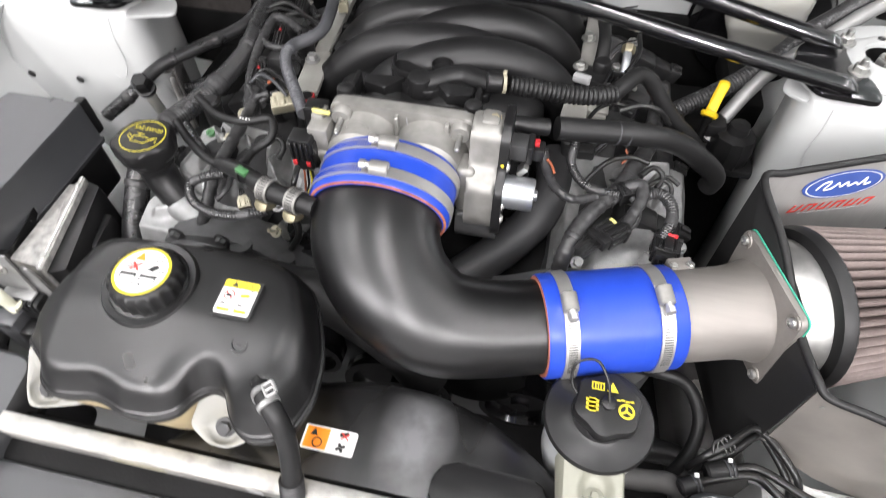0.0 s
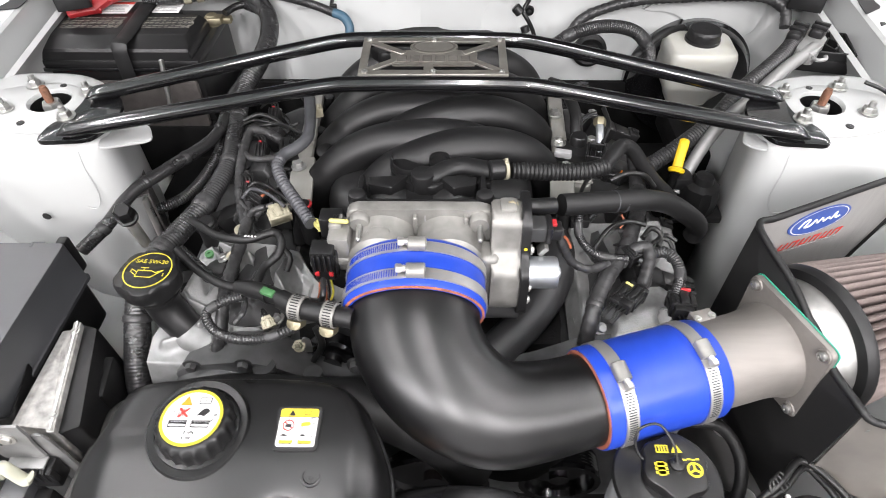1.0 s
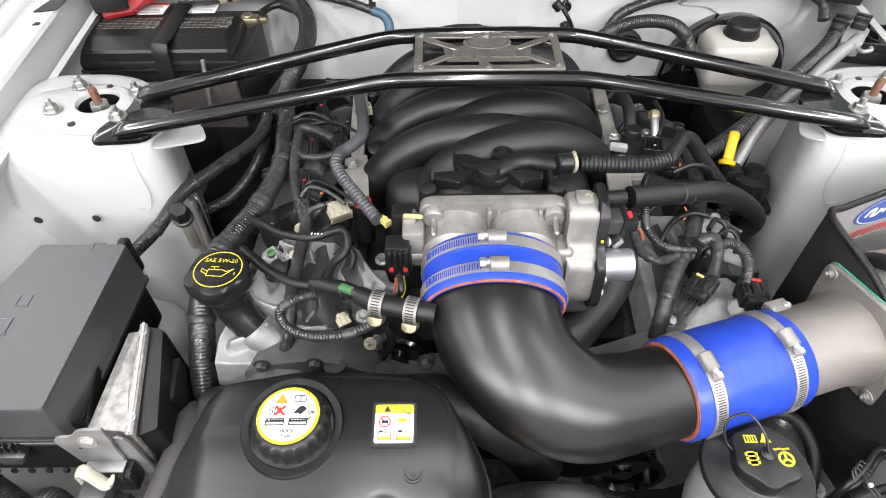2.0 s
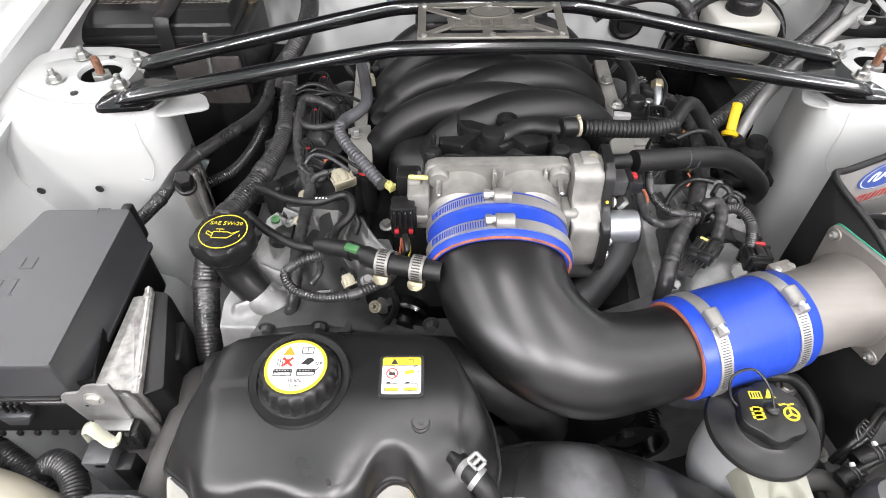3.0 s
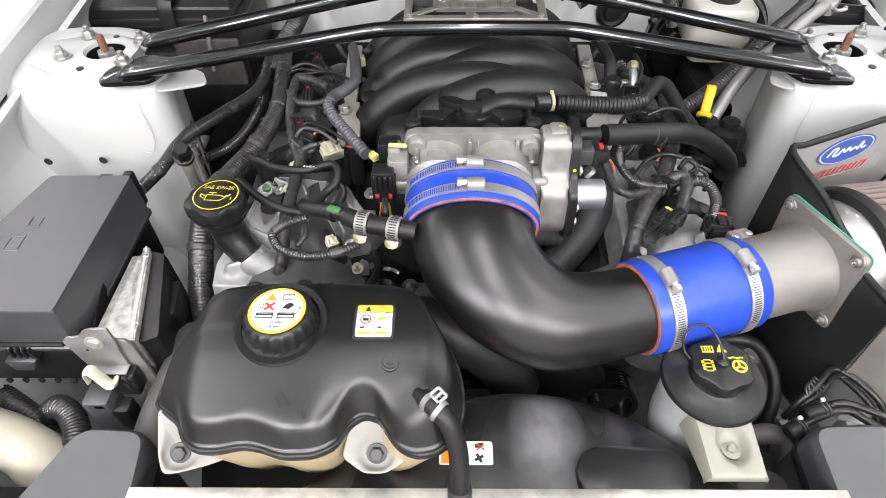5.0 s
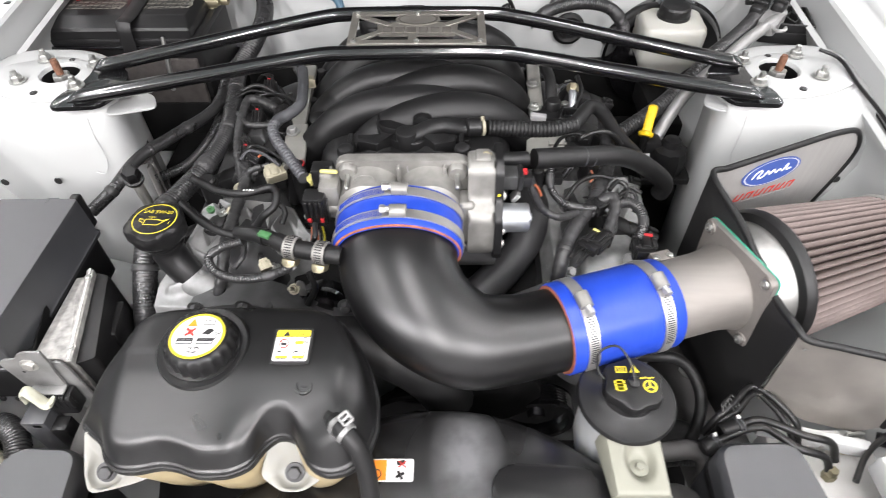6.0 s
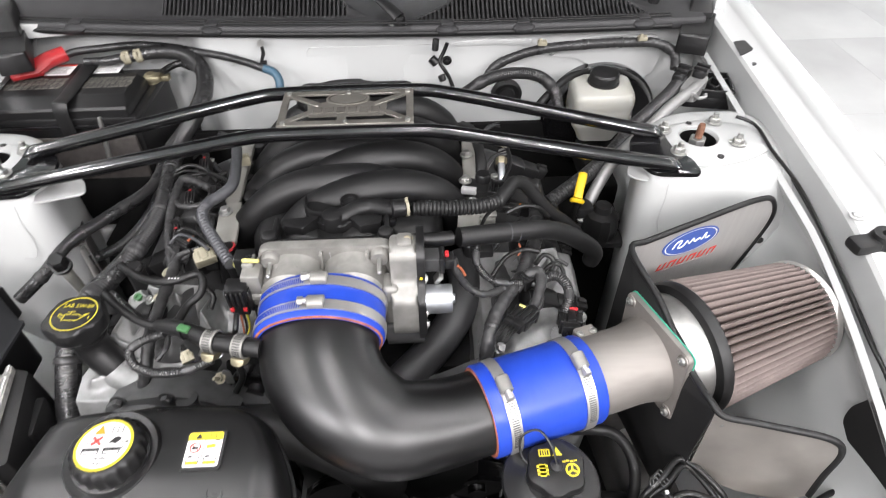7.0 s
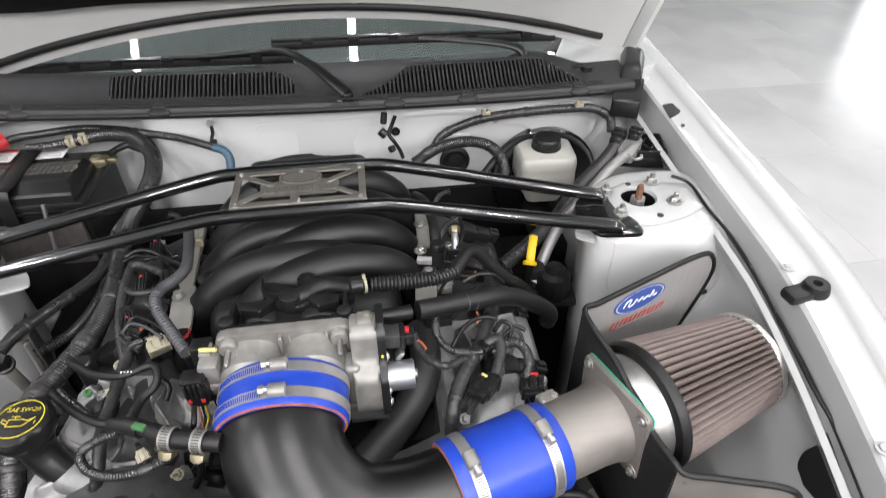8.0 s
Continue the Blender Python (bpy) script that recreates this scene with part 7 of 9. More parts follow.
def cast_cover(x0, x1, y0, y1, step, base, plates, folds, label):
    """A thin casting: base(x, y), plates raised or sunk with crisp rims, and rounded folds."""
    plates = [([Vector(q) for q in poly], h, w, lip) for poly, h, w, lip in plates]
    folds = [(Vector(a), Vector(b), h, w) for a, b, h, w in folds]
    bm = B()
    nx, ny = int((x1 - x0) / step), int((y1 - y0) / step)
    grid = []
    for i in range(nx + 1):
        row = []
        for j in range(ny + 1):
            p = Vector((x0 + (x1 - x0) * i / nx, y0 + (y1 - y0) * j / ny))
            z = base(p.x, p.y)
            for poly, h, w, lip in plates:
                d = poly_gap(p, poly)
                z += h * ease(0.5 + d / w) + lip * math.exp(-((d - w * 0.6) / 0.0016) ** 2)
            for a, b, h, w in folds:
                z += h * math.exp(-(segment_gap(p, a, b) / w) ** 2)
            z += 0.0009 * noise.noise(Vector((p.x * 70, p.y * 70, 0))) + 0.0018 * noise.noise(Vector((p.x * 28, p.y * 28, 3)))
            row.append(bm.verts.new((p.x, p.y, z)))
        grid.append(row)
    for a, b in zip(grid, grid[1:]):
        for k in range(ny):
            bm.faces.new((a[k], b[k], b[k + 1], a[k + 1]))
    return part("cam_cover_front", thick(bm, 0.004), CASTGREY, eng, label, sharp=50)


def left_base(x, y):
    z = 0.847 + 0.26 * (y + 0.24) - 0.1 * (x + 0.24) - min(0.045, 1.3 * max(0.0, x + 0.186))
    return z - 2.2 * max(0.0, -0.284 + 0.35 * (y + 0.24) - x) - 2.5 * max(0.0, -0.308 - y) - 2.5 * max(0.0, y + 0.16)


cast_cover(-0.298, -0.108, -0.318, -0.152, 0.00135, left_base, (
    ([(-0.276, -0.236), (-0.268, -0.207), (-0.266, -0.187), (-0.252, -0.174), (-0.239, -0.19), (-0.22, -0.226), (-0.221, -0.246), (-0.238, -0.258), (-0.266, -0.248)], 0.013, 0.007, 0.002),
    ([(-0.26, -0.205), (-0.247, -0.19), (-0.237, -0.215), (-0.247, -0.235)], -0.006, 0.008, 0.0),
    ([(-0.218, -0.249), (-0.196, -0.236), (-0.18, -0.255), (-0.2, -0.264)], -0.02, 0.004, 0.001),
    ([(-0.216, -0.268), (-0.166, -0.262), (-0.152, -0.292), (-0.204, -0.298)], 0.006, 0.004, 0.0012),
    ([(-0.168, -0.168), (-0.156, -0.16), (-0.134, -0.19), (-0.117, -0.204), (-0.13, -0.226), (-0.16, -0.232), (-0.178, -0.21)], 0.034, 0.008, 0.0018),
    ([(-0.158, -0.188), (-0.14, -0.2), (-0.142, -0.216), (-0.16, -0.214)], -0.008, 0.007, 0.0),
), (
    ((-0.281, -0.29), (-0.246, -0.274), 0.011, 0.0055), ((-0.246, -0.274), (-0.226, -0.256), 0.009, 0.004), ((-0.29, -0.262), (-0.27, -0.25), 0.008, 0.004),
    ((-0.163, -0.258), (-0.192, -0.298), 0.005, 0.0018), ((-0.172, -0.256), (-0.2, -0.294), 0.004, 0.0016), ((-0.243, -0.183), (-0.226, -0.225), 0.006, 0.003), ((-0.255, -0.165), (-0.21, -0.182), 0.008, 0.004), ((-0.21, -0.182), (-0.19, -0.225), 0.007, 0.004),
), "grey cast cover with raised plates and folds")


def right_base(x, y):
    z = 0.852 + 0.16 * (y + 0.2) - 0.22 * max(0.0, x - 0.262) - 3.0 * max(0.0, x - 0.27) ** 2
    return z - 2.2 * max(0.0, x - 0.3) - 2.2 * max(0.0, 0.172 - x) - 2.2 * max(0.0, -0.288 - y) - 2.2 * max(0.0, y + 0.122)


cast_cover(0.16, 0.312, -0.3, -0.112, 0.00145, right_base, (
    ([(0.206, -0.228), (0.225, -0.213), (0.262, -0.212), (0.284, -0.232), (0.278, -0.268), (0.24, -0.282), (0.196, -0.286)], 0.012, 0.016, 0.0),
    ([(0.22, -0.142), (0.24, -0.134), (0.28, -0.124), (0.284, -0.15), (0.262, -0.186), (0.228, -0.184)], 0.012, 0.006, 0.0018),
    ([(0.238, -0.15), (0.262, -0.146), (0.256, -0.17), (0.238, -0.17)], -0.007, 0.007, 0.0),
    ([(0.176, -0.262), (0.196, -0.252), (0.19, -0.286), (0.176, -0.286)], -0.016, 0.004, 0.001),
), (
    ((0.184, -0.17), (0.2, -0.205), 0.007, 0.004), ((0.2, -0.205), (0.206, -0.24), 0.006, 0.004), ((0.262, -0.19), (0.288, -0.205), 0.006, 0.003), ((0.215, -0.26), (0.262, -0.245), 0.003, 0.012),
), "smooth grey cast cover with a raised plate")
casting((0.28, -0.258, 0.818), (0.08, 0.05, 0.06), 30, 20, -20, 0.012, 8.0)
bm = B()
sweep(bm, [(-0.264, -0.269, 0.843), (-0.26, -0.271, 0.838), (-0.25, -0.273, 0.828), (-0.236, -0.275, 0.814), (-0.22, -0.275, 0.79)], [0.0198, 0.0212, 0.0235, 0.029, 0.037], 40, 0.004)
part("filler_base", bm, CASTGREY, eng, "grey cast base of the oil filler", sharp=30)
for p, n, r in (((-0.145, -0.262, 0.852), (0.2, -0.3, 0.9), 0.005), ((0.19, -0.265, 0.842), (0.1, -0.5, 0.85), 0.005), ((0.235, -0.19, 0.862), (0.1, -0.5, 0.85), 0.005), ((0.295, -0.225, 0.846), (0.1, -0.5, 0.85), 0.005)):
    hexbolt(eng, p, n, r, 0.007, mat=MAG)
hexbolt(eng, (-0.134, -0.296, 0.85), (-0.1, -0.6, 0.8), 0.0045, 0.005, mat=BEIGE, stud=0.012, name="stud")
hexbolt(eng, (-0.076, -0.306, 0.832), (0.1, -0.9, 0.3), 0.006, 0.010, mat=CASTDARK)
bm = B()
slab(bm, rounded([(-0.131, 0.835), (-0.122, 0.835), (-0.122, 0.858), (-0.128, 0.862), (-0.131, 0.858)], 0.002, 2), 0.292, 0.294, XZ, 0.0004)
part("sheet_tab", bm, ZINC, eng)
bm = B()
lathe(bm, [(0.0001, 0), (0.032, 0), (0.034, 0.002), (0.034, 0.02), (0.03, 0.022), (0.0285, 0.016), (0.012, 0.016), (0.012, 0.022), (0.0001, 0.022)], along((-0.108, -0.272, 0.795), (-0.108, -0.34, 0.82)), 40)
solo("tensioner_pulley", bm, GLOSS, "smooth black belt tensioner pulley under the coupler", "pulley", "belt pulleys")

for sgn in (-1, 1):
    rail = thing("fuel_rail", "grey metal fuel rail beside the intake manifold", "fuel rail", (sgn * 0.15, 0, 0.85), "fuel rails")
    bm = B()
    box(bm, (0, 0, 0), (0.021, 0.26, 0.012), 0.003, Matrix.Translation((sgn * 0.173, 0.012, 0.882)) @ Matrix.Rotation(radians(-sgn * 3), 4, "Z"))
    box(bm, (0, 0, 0), (0.03, 0.085, 0.008), 0.002, Matrix.Translation((sgn * 0.166, -0.068, 0.886)) @ Matrix.Rotation(radians(-sgn * 6), 4, "Z"))
    part("rail", bm, RAILM, rail)
    for k in range(4):
        bm = B()
        rod(bm, (sgn * 0.162, -0.12 + k * 0.085, 0.882), (sgn * 0.168, -0.125 + k * 0.085, 0.83), 0.008, 14)
        inj = part("injector", bm, BLACK, rail)
        bm = B()
        box(bm, (sgn * 0.183, -0.122 + k * 0.085, 0.866), (0.024, 0.016, 0.018), 0.003)
        ip = part("injector_plug", bm, RUBBER, inj)
        for w, (dy, mt) in enumerate(((-0.004, WIRE), (0.0, GREYHOSE), (0.004, WIRE))):
            yy = -0.122 + k * 0.085 + dy
            lead_pts = [(sgn * 0.193, yy, 0.868), (sgn * 0.202, yy + 0.004, 0.876 + 0.003 * w), (sgn * 0.212, yy + 0.014, 0.888 + 0.002 * w), (sgn * 0.224, yy + 0.026, 0.89), (sgn * 0.236, yy + 0.03 + 0.004 * w, 0.886)]
            bm = B()
            sweep(bm, lead_pts, 0.0013, 6, 0.003)
            part("lead", bm, mt, ip)
    hexbolt(rail, (sgn * 0.172, -0.05, 0.893), (0, 0, 1), 0.0065, 0.008, mat=MAG)
    hexbolt(rail, (sgn * 0.172, 0.07, 0.893), (0, 0, 1), 0.0065, 0.008)

for x, y, z in ((-0.203, 0.024, 0.876), (-0.204, -0.054, 0.874), (-0.203, -0.131, 0.87)):
    bt = thing("coil_boot", "round black rubber coil boot on the valve cover", "coil boot", (x, y, z - 0.02), "coil boots")
    m = Matrix.Translation((x, y, z)) @ Euler((radians(18), radians(-10), 0)).to_matrix().to_4x4()
    bm = B()
    lathe(bm, [(0.014, -0.03), (0.0135, -0.004), (0.0155, -0.003), (0.0158, 0.0), (0.0145, 0.0025), (0.011, 0.003), (0.0102, 0.0015), (0.0001, 0.0015)], m, 32)
    part("boot", bm, RUBBER, bt)
    bm = B()
    loft(bm, [[m @ Vector((x1 * k - 0.02, y1 * k + 0.02, zz)) for x1, y1 in rounded([(-0.022, -0.014), (0.012, -0.018), (0.018, 0.008), (-0.006, 0.02)], 0.004, 3)] for zz, k in ((-0.035, 1.1), (0.004, 1.0), (0.012, 0.7), (0.013, 0.62))])
    part("facet_cover", bm, COVERM, bt, sharp=30)
    bm = B()
    box(bm, (-0.016, 0.034, 0.016), (0.016, 0.026, 0.015), 0.002, m)
    for k in range(3):
        box(bm, (-0.021 + 0.005 * k, 0.034, 0.0245), (0.0018, 0.024, 0.003), 0.0006, m, 1)
    plugp = part("coil_connector", bm, BLACK, bt)
    bm = B()
    box(bm, (-0.016, 0.047, 0.0235), (0.004, 0.003, 0.003), 0.0008, m)
    part("lock_tab", bm, REDPL, plugp)
    for dx in (-0.004, 0.0, 0.004):
        bm = B()
        sweep(bm, [m @ Vector((-0.016 + dx, 0.046, 0.016)), m @ Vector((-0.018 + dx, 0.058, 0.018)), m @ Vector((-0.03 + dx, 0.066, 0.015)), m @ Vector((-0.045, 0.064, 0.006))], 0.0012, 6, 0.003)
        part("lead", bm, WIRE, plugp)
hexbolt(eng, (-0.125, -0.203, 0.878), (0, -0.1, 1), 0.0055, 0.007)
for x, y in ((-0.144, -0.011), (-0.146, -0.056)):
    bm = B()
    lathe(bm, [(0.006, -0.02), (0.006, -0.002), (0.0115, -0.001), (0.0118, 0.0015), (0.009, 0.003), (0.0001, 0.0032)], Matrix.Translation((x, y, 0.889)) @ Matrix.Rotation(radians(15), 4, "X"), 24)
    part("screw_cap", bm, MANIFOLD, man)

# pulleys and belt drive, deep under the intake
for c, r, nm in (((-0.105, -0.335, 0.70), 0.045, "idler_pulley"), ((0.005, -0.33, 0.64), 0.07, "crank_pulley"), ((0.16, -0.33, 0.65), 0.05, "pump_pulley")):
    bm = B()
    prof = [(0.008, 0.0), (r, 0.0), (r, 0.004)]
    for k in range(5):
        prof += [(r - 0.003, 0.006 + k * 0.004), (r, 0.008 + k * 0.004)]
    prof += [(r, 0.03), (r * 0.85, 0.03), (r * 0.8, 0.02), (0.012, 0.02), (0.012, 0.026), (0.0001, 0.026)]
    lathe(bm, prof, along(c, (c[0], c[1] - 1, c[2])), 40)
    solo(nm, bm, GLOSS, "dark grooved drive belt pulley at the engine's front", "pulley", "belt pulleys")
bm = B()
lathe(bm, [(0.0001, 0), (0.045, 0), (0.062, 0.01), (0.065, 0.05), (0.06, 0.1), (0.04, 0.112), (0.0001, 0.112)], along((0.10, -0.25, 0.70), (0.10, -0.4, 0.70)), 40)
solo("alternator", bm, DARK, "dark cast alternator low behind the fan", "alternator")
# dark sheet and boxes added where the bay is only in deep shade
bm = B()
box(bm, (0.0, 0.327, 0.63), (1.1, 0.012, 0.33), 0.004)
solo("firewall_mat", bm, DARK, "dark sheet added for the shaded lower firewall", "insulation mat")
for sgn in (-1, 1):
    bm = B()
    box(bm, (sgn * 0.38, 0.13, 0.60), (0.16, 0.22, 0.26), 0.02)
    solo("bay_filler", bm, DARK, "dark box added to fill the shaded gap beside the engine", "duct", "ducting")

# crankcase vent joint beside the throttle coupler
vj = thing("vent_joint", "black quick-connect hose joint with two steel clamps", "hose joint", (-0.12, -0.31, 0.915))
bm = B()
sweep(bm, [(-0.186, -0.277, 0.925), (-0.165, -0.284, 0.928), (-0.146, -0.292, 0.931), (-0.130, -0.300, 0.933)], [0.006, 0.0085, 0.0085, 0.008, 0.0065], 20, 0.003)
part("connector_body", bm, BLACK, vj)
bm = B()
lathe(bm, [(0.008, 0), (0.0095, 0.0), (0.0095, 0.004), (0.008, 0.004)], along((-0.152, -0.29, 0.93), (-0.13, -0.3, 0.933)), 20)
part("connector_collar", bm, BLACK, vj)
bm = B()
box(bm, (0, 0, 0), (0.014, 0.008, 0.005), 0.0015, Matrix.Translation((-0.148, -0.295, 0.9385)) @ Matrix.Rotation(radians(-24), 4, "Z"))
part("release_clip", bm, GREENPL, vj, "green release clip")
bm = B()
sweep(bm, [(-0.136, -0.298, 0.932), (-0.117, -0.309, 0.9335), (-0.09, -0.3165, 0.9345), (-0.064, -0.322, 0.934)], 0.0095, 22, 0.004)
part("rubber_sleeve", bm, RUBBER, vj)
for p in ((-0.117, -0.309, 0.9335), (-0.085, -0.3175, 0.9345)):
    band_clamp(vj, p, (1, -0.27, 0.02), 0.0108, None, 0.0125, -52)

# plugs and small fittings
sp = thing("sensor_plug", "black sensor plug with red lock tabs and coloured leads", "plug", (-0.102, -0.253, 0.915), "wiring plugs")
bm = B()
box(bm, (-0.101, -0.25, 0.945), (0.023, 0.02, 0.02), 0.002)
box(bm, (-0.101, -0.2515, 0.928), (0.02, 0.017, 0.026), 0.002)
body = part("plug_body", bm, BLACK, sp)
for x, y, z, size in [(-0.109 + k * 0.0053, -0.261, 0.942, (0.0026, 0.005, 0.022)) for k in range(4)] + [(-0.101 + k * 0.0115, -0.25, 0.932, (0.003, 0.012, 0.03)) for k in (-1, 1)]:
    bm = B()
    box(bm, (x, y, z), size, 0.0006, None, 1)
    part("guide_rib", bm, BLACK, body)
for x in (-0.108, -0.094):
    bm = B()
    box(bm, (x, -0.2615, 0.927), (0.0045, 0.003, 0.006), 0.001)
    part("lock_tab", bm, REDPL, sp)
for k, mt in enumerate((COPPER, WIRE, YELLOWDULL)):
    bm = B()
    x = -0.105 + 0.0035 * k
    sweep(bm, [(x, -0.254, 0.918), (x + 0.001, -0.257, 0.908), (x + 0.0015, -0.262, 0.896), (-0.103, -0.27, 0.885)], 0.0011, 6, 0.003)
    part("lead", bm, mt, sp)


def plug(p, s, rz, rx, mat, label, tab=None):
    """A wiring plug: body, collar, latch and guide ribs, with a ribbed boot and leads at its back."""
    th = thing("wiring_plug", label, "plug", p, "wiring plugs")
    m = Matrix.Translation(p) @ Matrix.Rotation(radians(rz), 4, "Z") @ Matrix.Rotation(radians(rx), 4, "X")
    a, b, c = s
    bm = B()
    box(bm, (0, -b * 0.1, 0), (a, b * 0.8, c), 0.0012, m)
    box(bm, (0, -b * 0.42, 0), (a * 1.12, b * 0.16, c * 1.12), 0.001, m)
    box(bm, (0, b * 0.42, 0), (a * 0.78, b * 0.3, c * 0.78), 0.001, m)
    for k in (-1, 1):
        box(bm, (k * a * 0.3, -b * 0.1, c * 0.52), (a * 0.1, b * 0.7, c * 0.12), 0.0004, m, 1)
        box(bm, (k * a * 0.52, -b * 0.05, 0), (a * 0.08, b * 0.6, c * 0.25), 0.0004, m, 1)
    part("plug_body", bm, mat, th)
    bm = B()
    box(bm, (0, -b * 0.05, c * 0.58), (a * 0.34, b * 0.72, c * 0.16), 0.0008, m)
    part("latch", bm, mat, th)
    bm = B()
    for k in (-1, 0, 1):
        sweep(bm, [m @ Vector((k * a * 0.22, b * 0.5, 0)), m @ Vector((k * a * 0.18, b * 0.85, c * 0.05)), m @ Vector((k * a * 0.08, b * 1.25, -c * 0.35))], 0.0011, 6, 0.003)
    part("leads", bm, WIRE, th)
    if tab:
        bm = B()
        box(bm, (0, -b * 0.42, c * 0.66), (a * 0.6, b * 0.12, c * 0.15), 0.0008, m)
        part("lock_tab", bm, tab, th)


plug((-0.18, -0.137, 0.892), (0.024, 0.022, 0.013), 28, 14, BEIGE, "beige wiring plug over the coil packs")
plug((-0.12, -0.186, 0.922), (0.008, 0.014, 0.008), 40, 0, TAGM, "small pale yellow plug tip on grey loom")
plug((0.217, -0.255, 0.882), (0.017, 0.034, 0.016), 138, 8, BLACK, "black injector plug on the engine cover")
plug((0.207, -0.25, 0.882), (0.014, 0.03, 0.013), 138, 8, BLACK, "black injector plug with pale yellow clip", TAGM)
plug((0.272, -0.256, 0.872), (0.026, 0.03, 0.02), 170, 12, BLACK, "black coil plug with red lock tab", REDPL)
plug((0.225, -0.2, 0.89), (0.014, 0.02, 0.014), 30, 0, BLACK, "small black plug beside the loom")
plug((-0.21, -0.11, 0.895), (0.018, 0.026, 0.018), 60, 10, BLACK, "black plug on the valve cover", COPPER)
plug((-0.19, -0.02, 0.9), (0.02, 0.03, 0.018), 15, 0, BLACK, "black plug beside the coil packs")
plug((-0.16, 0.05, 0.912), (0.012, 0.016, 0.012), 10, 0, BEIGE, "small pale plug at the fuel rail")
plug((-0.156, -0.3, 0.897), (0.012, 0.012, 0.010), 30, 30, BEIGE, "small cream valve below the hose joint")
th = thing("rail_sensor", "black fuel rail sensor with open plug socket", "sensor", (0.19, -0.035, 0.885))
rm = Matrix.Translation((0.19, -0.034, 0.905)) @ Matrix.Rotation(radians(-14), 4, "Z")
bm = B()
box(bm, (0, 0, 0), (0.06, 0.03, 0.014), 0.003, rm)
lathe(bm, [(0.011, 0.0), (0.011, 0.012), (0.009, 0.015), (0.0001, 0.015)], rm @ Matrix.Translation((-0.004, 0.012, 0.004)), 24)
part("sensor_base", bm, BLACK, th)
bm = B()
for k in (-1, 1):
    box(bm, (0.02 + k * 0.0105, -0.014, 0.012), (0.003, 0.03, 0.014), 0.0008, rm, 1)
    box(bm, (0.02, -0.014 + k * 0.0135, 0.012), (0.02, 0.003, 0.014), 0.0008, rm, 1)
box(bm, (0.02, -0.014, 0.006), (0.02, 0.026, 0.003), 0, rm)
for k in range(3):
    box(bm, (0.014 + 0.006 * k, -0.014, 0.011), (0.001, 0.018, 0.009), 0, rm)
part("plug_socket", bm, BLACK, th)
bm = B()
box(bm, (-0.02, -0.012, 0.004), (0.022, 0.01, 0.009), 0.002, rm)
part("pale_label", bm, GREYINK, th)
hexbolt(th, rm @ Vector((-0.028, 0.004, 0.008)), (0, 0, 1), 0.0062, 0.006, stud=0.003)
hexbolt(th, rm @ Vector((0.012, 0.018, 0.008)), (0, 0, 1), 0.0058, 0.006)
bm = B()
box(bm, (0.188, -0.068, 0.878), (0.03, 0.016, 0.012), 0.002)
box(bm, (0.188, -0.062, 0.886), (0.034, 0.02, 0.003), 0.001)
part("stamped_foot", bm, RAILM, th)
hose("rail_hose", [(0.188, -0.012, 0.915), (0.188, 0.012, 0.93), (0.186, 0.04, 0.932), (0.18, 0.085, 0.928), (0.17, 0.12, 0.915)], [0.0085, 0.0075, 0.0075, 0.0075], "black rubber hose from the rail sensor", RUBBER, "hose")
plug((0.225, -0.08, 0.905), (0.014, 0.02, 0.012), 70, 0, BLACK, "black plug with orange tab", ORANGEP)

th = thing("fuel_line_fitting", "bright bent metal fuel line fitting", "pipe fitting", (0.2, 0, 0.89))
bm = B()
sweep(bm, [(0.212, -0.052, 0.885), (0.2135, -0.04, 0.908), (0.215, -0.022, 0.924), (0.2155, -0.008, 0.932)], 0.0052, 16, 0.004)
part("bent_pipe", bm, MOTORCAN, th)
bm = B()
lathe(bm, [(0.0075, 0), (0.0082, 0.002), (0.0082, 0.009), (0.006, 0.011), (0.0045, 0.011), (0.004, 0.006), (0.0001, 0.006)], along((0.2155, -0.01, 0.93), (0.217, 0.006, 0.94)), 6)
part("fitting_nut", bm, GOLDZINC, th)
bm = B()
lathe(bm, [(0.0085, 0), (0.0085, 0.006), (0.0065, 0.008)], along((0.212, -0.054, 0.88), (0.2135, -0.04, 0.908)), 16)
part("collar", bm, BLACK, th)
th = thing("vent_hose_ring", "pale ring at the start of the vent hose", "hose ring", (0.082, -0.145, 0.95))
bm = B()
rod(bm, (0.066, -0.148, 0.968), (0.0825, -0.145, 0.967), 0.011, 20)
part("spigot", bm, BLACK, th)
bm = B()
lathe(bm, [(0.0085, 0), (0.0112, 0), (0.0112, 0.0035), (0.0085, 0.0035)], along((0.0822, -0.145, 0.967), (0.0865, -0.144, 0.9668)), 24)
box(bm, (0.0842, -0.1445, 0.9785), (0.004, 0.007, 0.003), 0.0008)
part("ring", bm, BEIGE, th)
th = thing("sight_tube", "pale breather tube with dark grey hexagon cap", "breather tube", (-0.388, -0.1, 0.80))
bm = B()
rod(bm, (-0.388, -0.1, 0.80), (-0.373, -0.128, 0.88), 0.0072, 16)
lathe(bm, [(0.0072, 0), (0.0085, 0.001), (0.0085, 0.004), (0.0072, 0.005)], along((-0.3765, -0.1215, 0.862), (-0.373, -0.128, 0.88)), 20)
part("tube", bm, TANK, th)
bm = B()
lathe(bm, [(0.011, 0), (0.0115, 0.012), (0.0115, 0.018), (0.009, 0.022), (0.0001, 0.022)], along((-0.374, -0.126, 0.875), (-0.3675, -0.138, 0.902)), 6)
lathe(bm, [(0.0095, -0.006), (0.0125, -0.005), (0.0125, 0.001), (0.0105, 0.002)], along((-0.374, -0.126, 0.875), (-0.3675, -0.138, 0.902)), 24)
